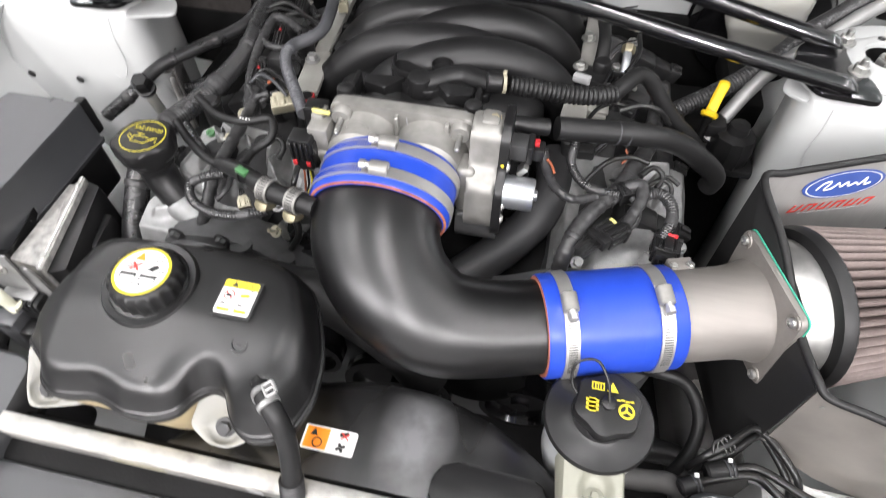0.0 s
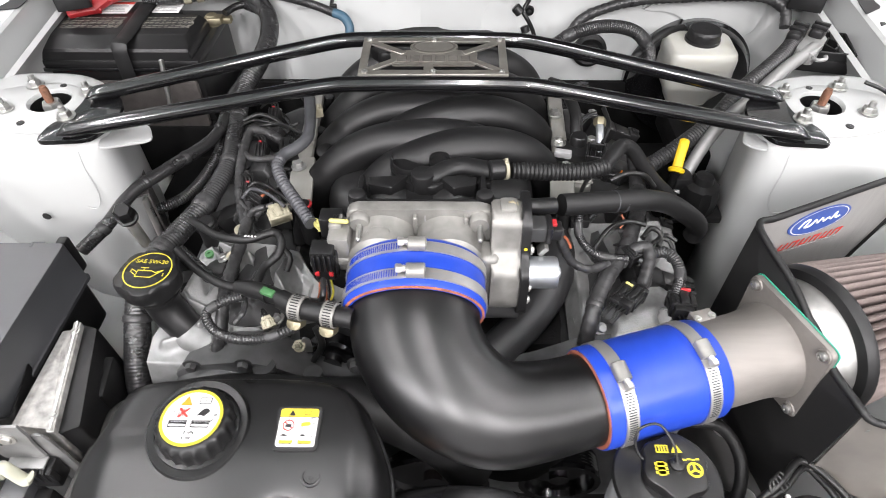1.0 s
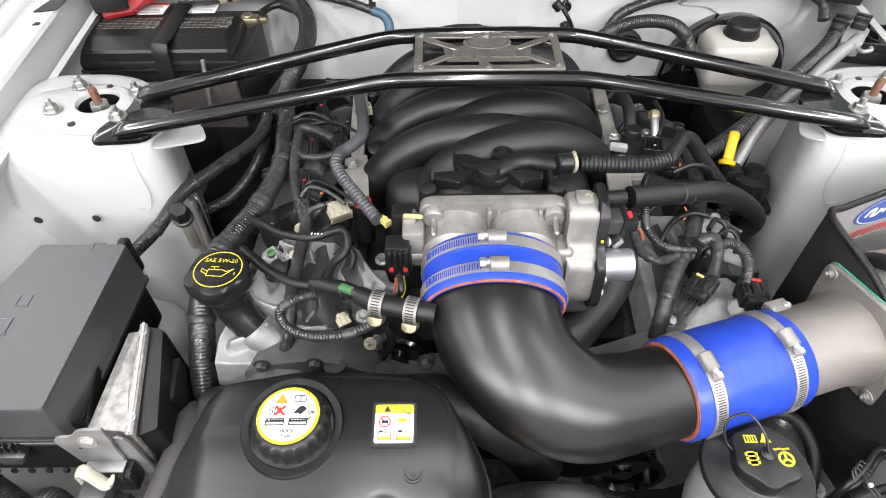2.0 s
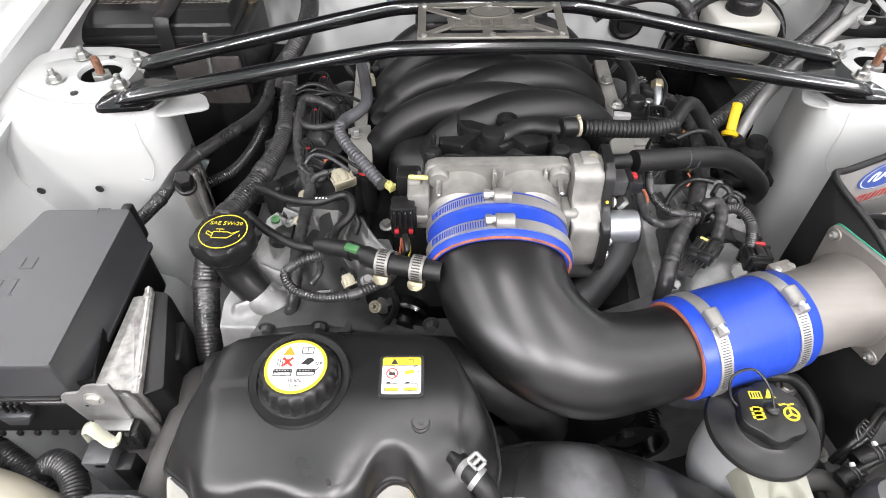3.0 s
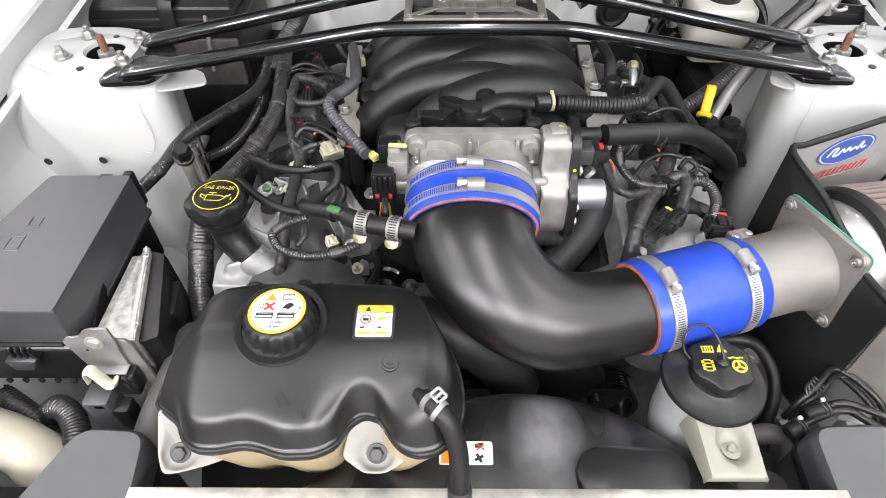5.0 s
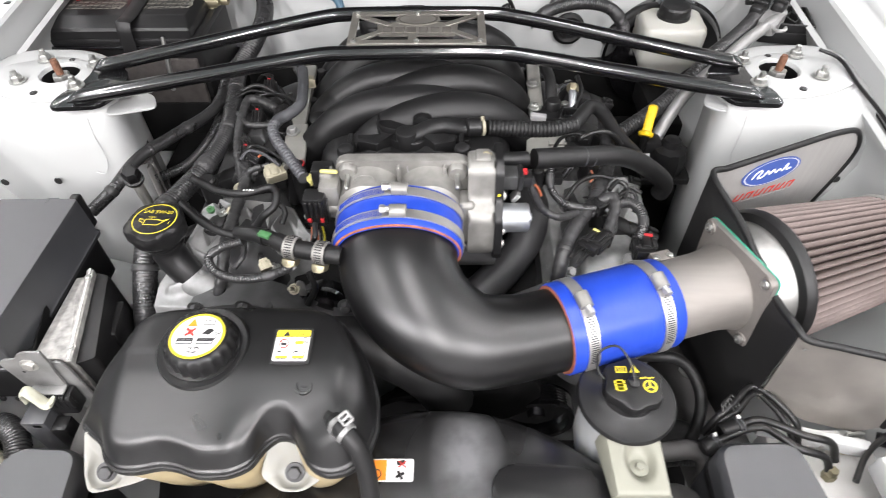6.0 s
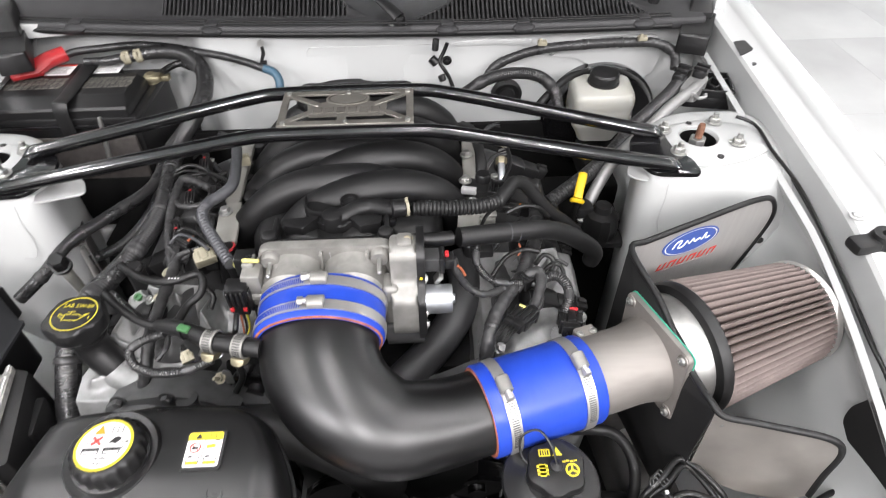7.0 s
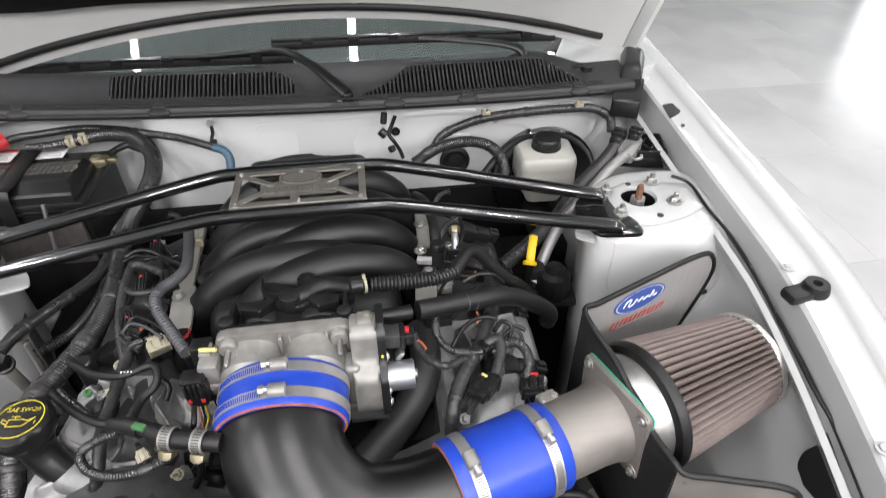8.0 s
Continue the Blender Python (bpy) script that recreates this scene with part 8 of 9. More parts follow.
part("cap", bm, BLACK, th)
th = thing("purge_valve", "black purge valve with ribbed cap by the strut tower", "valve", (0.376, -0.012, 0.78))
bm = B()
lathe(bm, [(0.026, 0), (0.028, 0.03), (0.024, 0.045), (0.014, 0.05), (0.012, 0.06), (0.0001, 0.062)], Matrix.Translation((0.376, -0.012, 0.79)), 24, lambda a, r, z: 1 + (0.05 * math.cos(10 * a) if r > 0.02 else 0))
box(bm, (0.374, -0.014, 0.79), (0.075, 0.05, 0.012), 0.003)
box(bm, (0.35, 0.0, 0.835), (0.025, 0.03, 0.02), 0.004)
part("valve_body", bm, BLACK, th)

# ---------------------------------------------------------------- front corners and right side

for sgn, x in ((-1, -0.335), (1, 0.37)):
    th = thing("headlamp_housing", "dark grey rounded plastic headlamp housing", "headlamp housing", (x, -0.53, 0.7), "headlamp housings")
    bm = B()
    poly = [(-0.378, -0.473), (-0.312, -0.476), (-0.295, -0.60), (-0.43, -0.60)] if sgn < 0 else [(0.302, -0.469), (0.382, -0.467), (0.40, -0.60), (0.294, -0.60)]
    cen = sum((Vector(p) for p in poly), Vector((0, 0))) / 4
    loft(bm, [[tuple(cen + (Vector(p) - cen) * k) + (z,) for p in rounded(poly, 0.018, 5)] for z, k in ((0.70, 1), (0.815, 1), (0.825, 0.98), (0.83, 0.92))])
    part("housing", bm, GREYBOX, th)
    bm = B()
    loft(bm, [[tuple(cen + (Vector(p) - cen) * k) + (z,) for p in rounded(poly, 0.018, 5)] for z, k in ((0.785, 1.0), (0.785, 1.022), (0.79, 1.026), (0.794, 1.02), (0.796, 1.0))])
    part("seam_flange", bm, BLACK, th)
th = thing("washer_filler", "white plastic washer filler neck with dark cap", "washer filler", (-0.46, -0.5, 0.7))
bm = B()
sweep(bm, [(-0.40, -0.505, 0.71), (-0.43, -0.487, 0.755), (-0.448, -0.478, 0.77), (-0.454, -0.475, 0.775), (-0.475, -0.468, 0.785), (-0.505, -0.462, 0.795)], [0.031, 0.029, 0.0275, 0.0255, 0.0262, 0.0262], 24, 0.006)
part("neck", bm, CREAMY, th)
bm = B()
rod(bm, (-0.497, -0.471, 0.799), (-0.525, -0.465, 0.81), 0.031, 28, 0.004)
part("cap", bm, BLACK, th)

ab = thing("brake_hydraulic_unit", "bare aluminium brake hydraulic unit with pipe nuts", "brake unit", (0.43, -0.47, 0.68))
bm = B()
box(bm, (0.452, -0.462, 0.715), (0.112, 0.088, 0.07), 0.004)
part("valve_block", bm, ALU, ab)
for k in range(5):
    bm = B()
    p = (0.415 + (k % 3) * 0.03, -0.442 - (k // 3) * 0.03, 0.749)
    lathe(bm, [(0.007, 0), (0.007, 0.01), (0.005, 0.012), (0.005, 0.018)], Matrix.Translation(p), 6)
    part("pipe_nut", bm, ZINC if k % 2 else GOLDZINC, ab)
bm = B()
box(bm, (0.515, -0.492, 0.785), (0.08, 0.045, 0.03), 0.005)
box(bm, (0.515, -0.485, 0.801), (0.012, 0.01, 0.004), 0.001)
solo("white_bracket", bm, WHITE_LIT, "white painted bracket beside the brake unit", "bracket")
bm = B()
box(bm, (0.435, -0.437, 0.768), (0.11, 0.012, 0.02), 0.002, Matrix.Translation((0.435, -0.437, 0)) @ Matrix.Rotation(radians(-14), 4, "Z") @ Matrix.Translation((-0.435, 0.437, 0)))
solo("brake_unit_bracket", bm, WHITE_LIT, "white painted bracket bar behind the brake unit", "bracket")
bs = thing("shield_stay", "plated stay with bolt at the heat shield's lower edge", "stay", (0.478, -0.436, 0.7))
bm = B()
box(bm, (0.476, -0.434, 0.73), (0.006, 0.003, 0.08), 0.001)
box(bm, (0.484, -0.433, 0.766), (0.02, 0.003, 0.01), 0.001)
part("strip", bm, ZINC, bs)
hexbolt(bs, (0.488, -0.436, 0.757), (0, -0.3, 1), 0.0055, 0.007, mat=ZINC)

hose("lower_hose", [(0.235, -0.37, 0.675), (0.292, -0.388, 0.685), (0.335, -0.39, 0.685), (0.354, -0.401, 0.678), (0.364, -0.425, 0.66)], 0.0135, "thick black coolant hose low behind the steering reservoir", RUBBER, "hose")
hose("lower_loom", [(0.235, -0.405, 0.655), (0.292, -0.416, 0.66), (0.335, -0.414, 0.662), (0.362, -0.424, 0.67), (0.372, -0.446, 0.672), (0.372, -0.47, 0.66)], 0.009, "ribbed black wiring loom beside the headlamp housing", RUBBER, "wiring loom", ridge=0.0012, pitch=0.004)

fr = thing("frame_rail", "dirty grey sheet frame rail deep behind the steering reservoir", "frame rail", (0.365, -0.34, 0.6))
bm = B()
box(bm, (0.375, -0.335, 0.645), (0.075, 0.24, 0.07), 0.012, Matrix.Translation((0.375, -0.335, 0)) @ Matrix.Rotation(radians(6), 4, "Z") @ Matrix.Translation((-0.375, 0.335, 0)), 3)
part("rail_body", bm, PIPEGREY, fr)
for y in (-0.385, -0.3):
    hexbolt(fr, (0.367, y, 0.68), (0, 0, 1), 0.008, 0.006)

# rubber bump stops, cable clips and a dark slab for the apron's opening
for sgn in (1, -1):
    bs = thing("hood_bump_stop", "black rubber hood bump stop on the fender", "bump stop", (sgn * 0.62, -0.22, 0.93), "hood bump stops")
    bm = B()
    m = Matrix.Translation((sgn * 0.614, -0.224, 0.947)) @ Matrix.Rotation(radians(sgn * 8), 4, "Z")
    lathe(bm, [(0.016, 0), (0.017, 0.01), (0.014, 0.02), (0.006, 0.02), (0.005, 0.012), (0.0001, 0.012)], m @ Matrix.Translation((sgn * 0.012, 0, 0)), 24)
    box(bm, (-sgn * 0.012, 0, 0.008), (0.034, 0.024, 0.015), 0.005, m)
    part("rubber", bm, RUBBER, bs)
# black slab on the unbroken apron, painted as the opening's dark inside
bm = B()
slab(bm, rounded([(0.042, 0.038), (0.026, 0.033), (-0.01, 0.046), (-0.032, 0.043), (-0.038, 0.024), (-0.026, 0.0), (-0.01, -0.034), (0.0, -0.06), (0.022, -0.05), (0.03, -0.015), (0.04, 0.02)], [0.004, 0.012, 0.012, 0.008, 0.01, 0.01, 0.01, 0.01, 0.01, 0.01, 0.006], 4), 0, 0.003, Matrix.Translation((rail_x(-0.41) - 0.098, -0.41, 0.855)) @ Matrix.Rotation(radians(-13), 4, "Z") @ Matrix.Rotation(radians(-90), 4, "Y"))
solo("apron_opening", bm, INK, "dark slab for the shade inside the apron's opening", "opening")
jb = thing("junction_block", "black plastic tray with a lattice top beside the tower", "tray", (0.585, 0.19, 0.90))
jm = Matrix.Translation((0.585, 0.195, 0.934)) @ Matrix.Rotation(radians(-12), 4, "Z")
bm = B()
box(bm, (0, 0, -0.016), (0.078, 0.07, 0.022), 0.004, jm)
part("tray_body", bm, BLACK, jb)
bm = B()
for k in (-1, 1):
    box(bm, (k * 0.037, 0, 0), (0.004, 0.07, 0.014), 0.001, jm, 1)
    box(bm, (0, k * 0.033, 0), (0.076, 0.004, 0.014), 0.001, jm, 1)
for k in range(3):
    for sg in (-1, 1):
        box(bm, (0, 0, 0), (0.046, 0.0026, 0.009), 0, jm @ Matrix.Translation((-0.024 + 0.024 * k, 0, 0)) @ Matrix.Rotation(radians(sg * 58), 4, "Z"))
part("lattice", bm, BLACK, jb)
hexbolt(jb, jm @ Vector((-0.012, 0.02, 0.006)), (0, 0, 1), 0.0085, 0.007, mat=STEEL)
pj = thing("pipe_joint", "bare aluminium pipe joint plate with black clamps", "pipe joint", (0.545, 0.17, 0.93))
pm = Matrix.Translation((0.551, 0.172, 0.945)) @ Matrix.Rotation(radians(-38), 4, "Z")
bm = B()
slab(bm, rounded([(-0.012, -0.034), (0.016, -0.034), (0.016, 0.03), (0.006, 0.038), (-0.012, 0.03)], 0.006, 4), -0.012, 0.006, pm, 0.0015)
sweep(bm, [pm @ Vector((0.012, -0.03, 0.0)), pm @ Vector((0.022, -0.04, 0.002)), pm @ Vector((0.03, -0.034, 0.004)), pm @ Vector((0.028, -0.026, 0.004))], 0.0028, 8, 0.003)
part("joint_plate", bm, PIPEALU, pj)
for x, y, l in ((-0.024, 0.012, 0.05), (0.0, 0.034, 0.036)):
    bm = B()
    box(bm, (x, y, 0.006), (0.02, l, 0.022), 0.005, pm)
    box(bm, (x, y - l * 0.2, 0.018), (0.022, 0.006, 0.006), 0.001, pm)
    box(bm, (x, y + l * 0.2, 0.018), (0.022, 0.006, 0.006), 0.001, pm)
    part("clamp", bm, BLACK, pj)
bm = B()
lathe(bm, [(0.012, 0), (0.012, 0.012), (0.0095, 0.014), (0.0095, 0.022), (0.0001, 0.023)], Matrix.Translation((0.53, 0.105, 0.905)), 20)
part("valve_cap", bm, BLACK, pj)
for x, y in ((-0.424, 0.3385), (-0.405, 0.346)):
    bm = B()
    rod(bm, (x - 0.006, y - 0.0024, 0.945), (x + 0.006, y + 0.0024, 0.945), 0.012, 18)
    box(bm, (x, y - 0.01, 0.95), (0.008, 0.008, 0.012), 0.002)
    solo("cable_clip", bm, BEIGE, "cream plastic clip round the battery cable", "cable clip", "cable clips")
hk = thing("harness_hook", "black and metal harness hook under the cowl", "hook", (0.13, 0.29, 0.93))
bm = B()
rod(bm, (0.135, 0.29, 0.985), (0.132, 0.285, 0.965), 0.006, 12)
rod(bm, (0.125, 0.28, 0.955), (0.135, 0.277, 0.945), 0.008, 12)
rod(bm, (0.142, 0.275, 0.925), (0.146, 0.272, 0.915), 0.007, 12)
part("clip", bm, BLACK, hk)
th = thing("manifold_back_cover", "black moulded cover behind the intake manifold", "cover", (-0.02, 0.2, 0.9))
bm = B()
slab(bm, rounded([(-0.09, 0.16), (0.05, 0.16), (0.05, 0.22), (0.02, 0.245), (-0.04, 0.245), (-0.09, 0.22)], 0.02, 4), 0.88, 0.938, None, 0.008, 3)
part("cover", bm, MANIFOLD, th)

tbk = thing("tower_bracket", "dull grey sheet bracket with bolts beside the strut tower", "bracket", (-0.42, 0.015, 0.72))
tm = Matrix.Translation((-0.424, 0.018, 0.785)) @ Matrix.Rotation(radians(-62), 4, "Z")
bm = B()
box(bm, (0, 0, 0), (0.14, 0.003, 0.1), 0.001, tm)
box(bm, (0.02, -0.008, 0.05), (0.09, 0.018, 0.003), 0.001, tm)
part("sheet", bm, PIPEGREY, tbk)
for x, z in ((0.045, 0.03), (0.0, 0.015), (-0.04, -0.01)):
    hexbolt(tbk, tm @ Vector((x, -0.002, z)), tm.to_3x3() @ Vector((0, -1, 0)), 0.006, 0.008)
bm = B()
rod(bm, tm @ Vector((0.055, -0.012, -0.06)), tm @ Vector((0.05, -0.012, 0.035)), 0.008, 16)
part("post", bm, STEEL, tbk)

# small fittings over the left bank
for p, q, r, mt, lb in (
    ((-0.257, -0.163, 0.865), (-0.257, -0.163, 0.905), 0.011, BLACK, "black ribbed knob on the valve cover"),
    ((-0.222, -0.152, 0.87), (-0.224, -0.157, 0.885), 0.006, BEIGE, "cream ring fitting under the vacuum hose"),
    ((-0.224, -0.190, 0.865), (-0.224, -0.197, 0.882), 0.0055, BEIGE, "cream capped fitting under the vacuum hose"),
    ((-0.253, -0.187, 0.868), (-0.253, -0.189, 0.876), 0.0045, GREENPL, "small green cap below the knob"),
    ((-0.153, -0.122, 0.83), (-0.152, -0.128, 0.90), 0.010, RUBBER, "black round post beside the fuel rail"),
):
    bm = B()
    rod(bm, p, q, r, 18, 0.0025)
    lathe(bm, [(r * 1.12, 0), (r * 1.12, 0.003), (r * 0.5, 0.0032), (r * 0.45, 0.0015), (0.0001, 0.0015)], along(Vector(p).lerp(q, 0.8), q), 18)
    solo("small_fitting", bm, mt, lb, "fitting", "small fittings")
bm = B()
rod(bm, (-0.1515, -0.1275, 0.895), (-0.152, -0.1272, 0.898), 0.0108, 18, 0.0005)
solo("red_ring", bm, REDPL, "thin red ring on the black post", "ring")
hm = Matrix.Translation((-0.192, -0.2005, 0.9177)) @ Matrix.Rotation(radians(-3), 4, "Z")
for k in range(4):
    bm = B()
    box(bm, (-0.006 + k * 0.0036, 0, 0), (0.0018, 0.0016 if k % 2 else 0.0028, 0.0004), 0, hm)
    solo("hose_mark", bm, PAPER, "white printed mark on the vacuum hose", "print", "hose marks")
BANDS = []
for a, b in (((0.2063, -0.1547, 0.9298), (0.208, -0.1542, 0.9295)), ((0.2177, -0.1515, 0.9276), (0.2194, -0.151, 0.9273))):
    bm = B()
    rod(bm, a, b, 0.0128, 28, 0.0003)
    BANDS.append(bm)

# ---------------------------------------------------------------- hoses, looms and wires

hose("wiring_loom", [(-0.278, 0.094, 0.905), (-0.269, 0.014, 0.9), (-0.266, -0.049, 0.89), (-0.283, -0.115, 0.88), (-0.301, -0.155, 0.875), (-0.315, -0.19, 0.872), (-0.322, -0.235, 0.86), (-0.322, -0.275, 0.83), (-0.32, -0.31, 0.795), (-0.316, -0.33, 0.75)], [0.0105,0.0115,0.0128,0.0138,0.0138,0.0135], "thick ribbed black wiring loom beside the valve cover", LOOM, "wiring loom", ridge=0.0006, pitch=0.0037)
hose("battery_loom", [(-0.33, 0.345, 0.93), (-0.28, 0.295, 0.93), (-0.275, 0.25, 0.9), (-0.317, 0.153, 0.87), (-0.327, 0.08, 0.85), (-0.374, -0.003, 0.85), (-0.404, -0.052, 0.85), (-0.422, -0.108, 0.84), (-0.452, -0.133, 0.82)], 0.0088, "ribbed black loom running from battery to fuse box", LOOM, "wiring loom", ridge=0.0003, pitch=0.0034)
hose("corrugated_hose", [(-0.324, 0.126, 0.86), (-0.332, 0.079, 0.82), (-0.361, 0.002, 0.8), (-0.4, -0.039, 0.8)], 0.0075, "thin ribbed black loom behind the strut tower", LOOM, "wiring loom", ridge=0.0012, pitch=0.0034)
hose("grey_hose", [(-0.169, 0.052, 0.93), (-0.159, -0.003, 0.93), (-0.157, -0.04, 0.93), (-0.167, -0.058, 0.929), (-0.18, -0.071, 0.928), (-0.183, -0.082, 0.928)], 0.0076, "smooth blue-grey taped hose by the manifold", GREYHOSE, "hose")
hose("grey_conduit", [(-0.182, -0.075, 0.928), (-0.184, -0.09, 0.928), (-0.176, -0.112, 0.927), (-0.152, -0.15, 0.926), (-0.127, -0.188, 0.925)], 0.0062, "grey ribbed conduit by the manifold", CONDUIT, "conduit", ridge=0.0024, pitch=0.0058, step=0.001)
hose("breather_hose", [(-0.274, -0.209, 0.905), (-0.248, -0.232, 0.9), (-0.215, -0.253, 0.9), (-0.189, -0.26, 0.9)], 0.0047, "thin black breather hose across the valve cover", RUBBER, "hose")
hose("vacuum_hose", [(-0.279, -0.152, 0.895), (-0.255, -0.175, 0.905), (-0.233, -0.19, 0.907), (-0.197, -0.2, 0.912), (-0.17, -0.189, 0.912), (-0.161, -0.198, 0.912), (-0.161, -0.214, 0.905), (-0.174, -0.228, 0.9), (-0.178, -0.254, 0.9)], 0.0047, "black vacuum hose with a white mark", RUBBER, "hose")
hose("injector_loom", [(-0.237, -0.062, 0.89), (-0.218, -0.147, 0.885), (-0.219, -0.2, 0.88), (-0.22, -0.248, 0.875), (-0.219, -0.279, 0.86), (-0.231, -0.304, 0.82)], 0.007, "taped black loom hanging over the timing cover", TAPE, "wiring loom")
hose("sensor_loom", [(-0.183, -0.277, 0.91), (-0.205, -0.281, 0.905), (-0.219, -0.291, 0.9), (-0.212, -0.305, 0.895), (-0.185, -0.318, 0.895), (-0.151, -0.32, 0.9), (-0.124, -0.311, 0.905)], 0.0047, "ribbed loop of black loom near the hose joint", LOOM, "wiring loom", ridge=0.0008, pitch=0.0031)
hose("sensor_loom", [(-0.285, -0.185, 0.88), (-0.263, -0.205, 0.88), (-0.236, -0.23, 0.885)], 0.0043, "short ribbed black loom by the oil filler", LOOM, "wiring loom", ridge=0.0008, pitch=0.0031)
hose("vent_hose", [(0.091, -0.146, 0.966), (0.108, -0.144, 0.964), (0.143, -0.138, 0.958), (0.175, -0.131, 0.954), (0.201, -0.119, 0.952)], [0.008, 0.0092, 0.0092, 0.0092, 0.0092, 0.0088], "ribbed black crankcase vent hose", RUBBER, "hose", ridge=0.0017, pitch=0.0048, step=0.001)
hose("vent_hose", [(0.197, -0.122, 0.952), (0.21, -0.105, 0.956), (0.222, -0.089, 0.957), (0.234, -0.084, 0.951), (0.247, -0.083, 0.936), (0.262, -0.084, 0.916), (0.28, -0.082, 0.895), (0.302, -0.066, 0.868), (0.33, -0.05, 0.83)], 0.0088, "smooth black crankcase vent hose", RUBBER, "hose")
fh = thing("foam_hose", "black foam-covered hose with pale band", "hose", (0.336, -0.109, 0.82))
bm = B()
sweep(bm, [(0.145, -0.172, 0.94), (0.195, -0.158, 0.932), (0.247, -0.143, 0.922), (0.28, -0.13, 0.905), (0.309, -0.122, 0.882), (0.332, -0.115, 0.858), (0.338, -0.112, 0.845), (0.336, -0.109, 0.83)], 0.0123, 24, 0.004)
part("foam_sleeve", bm, RUBBER, fh, sharp=60)
for bm in BANDS:
    part("hose_band", bm, GREYHOSE, fh, "thin pale band")
hose("hose_stub", [(0.082, -0.188, 0.955), (0.098, -0.186, 0.952), (0.115, -0.183, 0.948), (0.136, -0.177, 0.944)], [0.007,0.007,0.009,0.009], "stepped black hose fitting", BLACK, "hose")
hose("coolant_pipe", [(0.047, -0.293, 0.79), (0.084, -0.264, 0.805), (0.121, -0.23, 0.822), (0.144, -0.199, 0.838), (0.155, -0.165, 0.845), (0.152, -0.111, 0.84)], 0.0225, "wide grey-black coolant hose curving under the intake", COWLM, "hose")
hose("engine_loom", [(0.262, -0.03, 0.9), (0.256, -0.09, 0.892), (0.25, -0.123, 0.888), (0.236, -0.157, 0.886), (0.22, -0.193, 0.886), (0.2, -0.22, 0.885), (0.183, -0.249, 0.88), (0.174, -0.272, 0.868), (0.17, -0.285, 0.84)], [0.0095, 0.0095, 0.009, 0.0088, 0.0085], "taped black loom over the engine cover", TAPE, "wiring loom")
hose("engine_loom", [(0.167, -0.168, 0.925), (0.166, -0.19, 0.912), (0.18, -0.204, 0.9), (0.197, -0.208, 0.896), (0.219, -0.206, 0.892)], 0.0045, "thin ribbed loom below the foam hose", LOOM, "wiring loom", ridge=0.0007, pitch=0.0027)
hose("engine_loom", [(0.222, -0.2, 0.888), (0.231, -0.195, 0.896), (0.241, -0.195, 0.899), (0.243, -0.208, 0.896), (0.237, -0.224, 0.89), (0.229, -0.241, 0.886)], [0.007, 0.007, 0.0065, 0.006], "thick taped loop to the injector plugs", TAPE, "wiring loom")
hose("engine_loom", [(0.236, -0.202, 0.884), (0.25, -0.197, 0.89), (0.263, -0.196, 0.892), (0.273, -0.205, 0.89), (0.276, -0.222, 0.884), (0.266, -0.246, 0.878)], [0.0062, 0.0062, 0.006, 0.0055], "ribbed black loom to the coil plug", LOOM, "wiring loom", ridge=0.0009, pitch=0.003)
hose("engine_loom", [(0.135, -0.218, 0.95), (0.14, -0.224, 0.935), (0.153, -0.227, 0.91), (0.171, -0.229, 0.9), (0.197, -0.214, 0.892)], 0.0045, "black wires from the motor plug", TAPE, "wiring loom")
hose("silver_pipe", [(0.556, 0.166, 0.946), (0.541, 0.153, 0.945), (0.499, 0.122, 0.935), (0.458, 0.089, 0.918), (0.41, 0.06, 0.89), (0.378, 0.032, 0.86), (0.345, -0.008, 0.815)], 0.0092, "bare silver refrigerant pipe by the strut tower", PIPEALU, "pipe")
hose("refrigerant_hose", [(0.538, 0.19, 0.945), (0.504, 0.152, 0.938), (0.467, 0.122, 0.925), (0.444, 0.106, 0.915), (0.401, 0.072, 0.885), (0.36, 0.048, 0.862), (0.3, 0.018, 0.835)], 0.0115, "ribbed black refrigerant hose by the reservoir", TAPE, "hose", ridge=0.0011, pitch=0.0041)
hose("battery_cable", [(-0.546, 0.345, 0.945), (-0.523, 0.356, 0.95), (-0.478, 0.369, 0.95), (-0.42, 0.38, 0.95), (-0.353, 0.366, 0.95), (-0.296, 0.343, 0.95), (-0.24, 0.319, 0.95), (-0.194, 0.291, 0.95), (-0.166, 0.278, 0.945)], 0.0068, "black cable along the cowl edge", LOOM, "cable", ridge=0.0006, pitch=0.0031)
hose("battery_cable", [(-0.493, 0.326, 0.945), (-0.454, 0.327, 0.945), (-0.414, 0.343, 0.945), (-0.368, 0.359, 0.945), (-0.319, 0.346, 0.943), (-0.285, 0.31, 0.93), (-0.274, 0.264, 0.915), (-0.283, 0.213, 0.895), (-0.304, 0.174, 0.87), (-0.314, 0.121, 0.85)], [0.0065,0.009,0.0125,0.014,0.0145,0.0145,0.0145], "thick black battery cable looping to the engine", LOOM, "cable", ridge=0.0007, pitch=0.0042)
hose("ground_cable", [(-0.357, 0.314, 0.928), (-0.345, 0.331, 0.93), (-0.329, 0.338, 0.932), (-0.31, 0.336, 0.932)], 0.006, "short black ground cable at the battery terminal", WIRE, "cable")
hose("firewall_loom", [(0.224, 0.3, 0.902), (0.242, 0.305, 0.924), (0.284, 0.308, 0.942), (0.33, 0.308, 0.953), (0.402, 0.305, 0.96), (0.473, 0.3, 0.964), (0.528, 0.29, 0.964), (0.556, 0.28, 0.949), (0.555, 0.26, 0.931)], 0.0082, "taped black loom along the firewall", TAPE, "wiring loom")
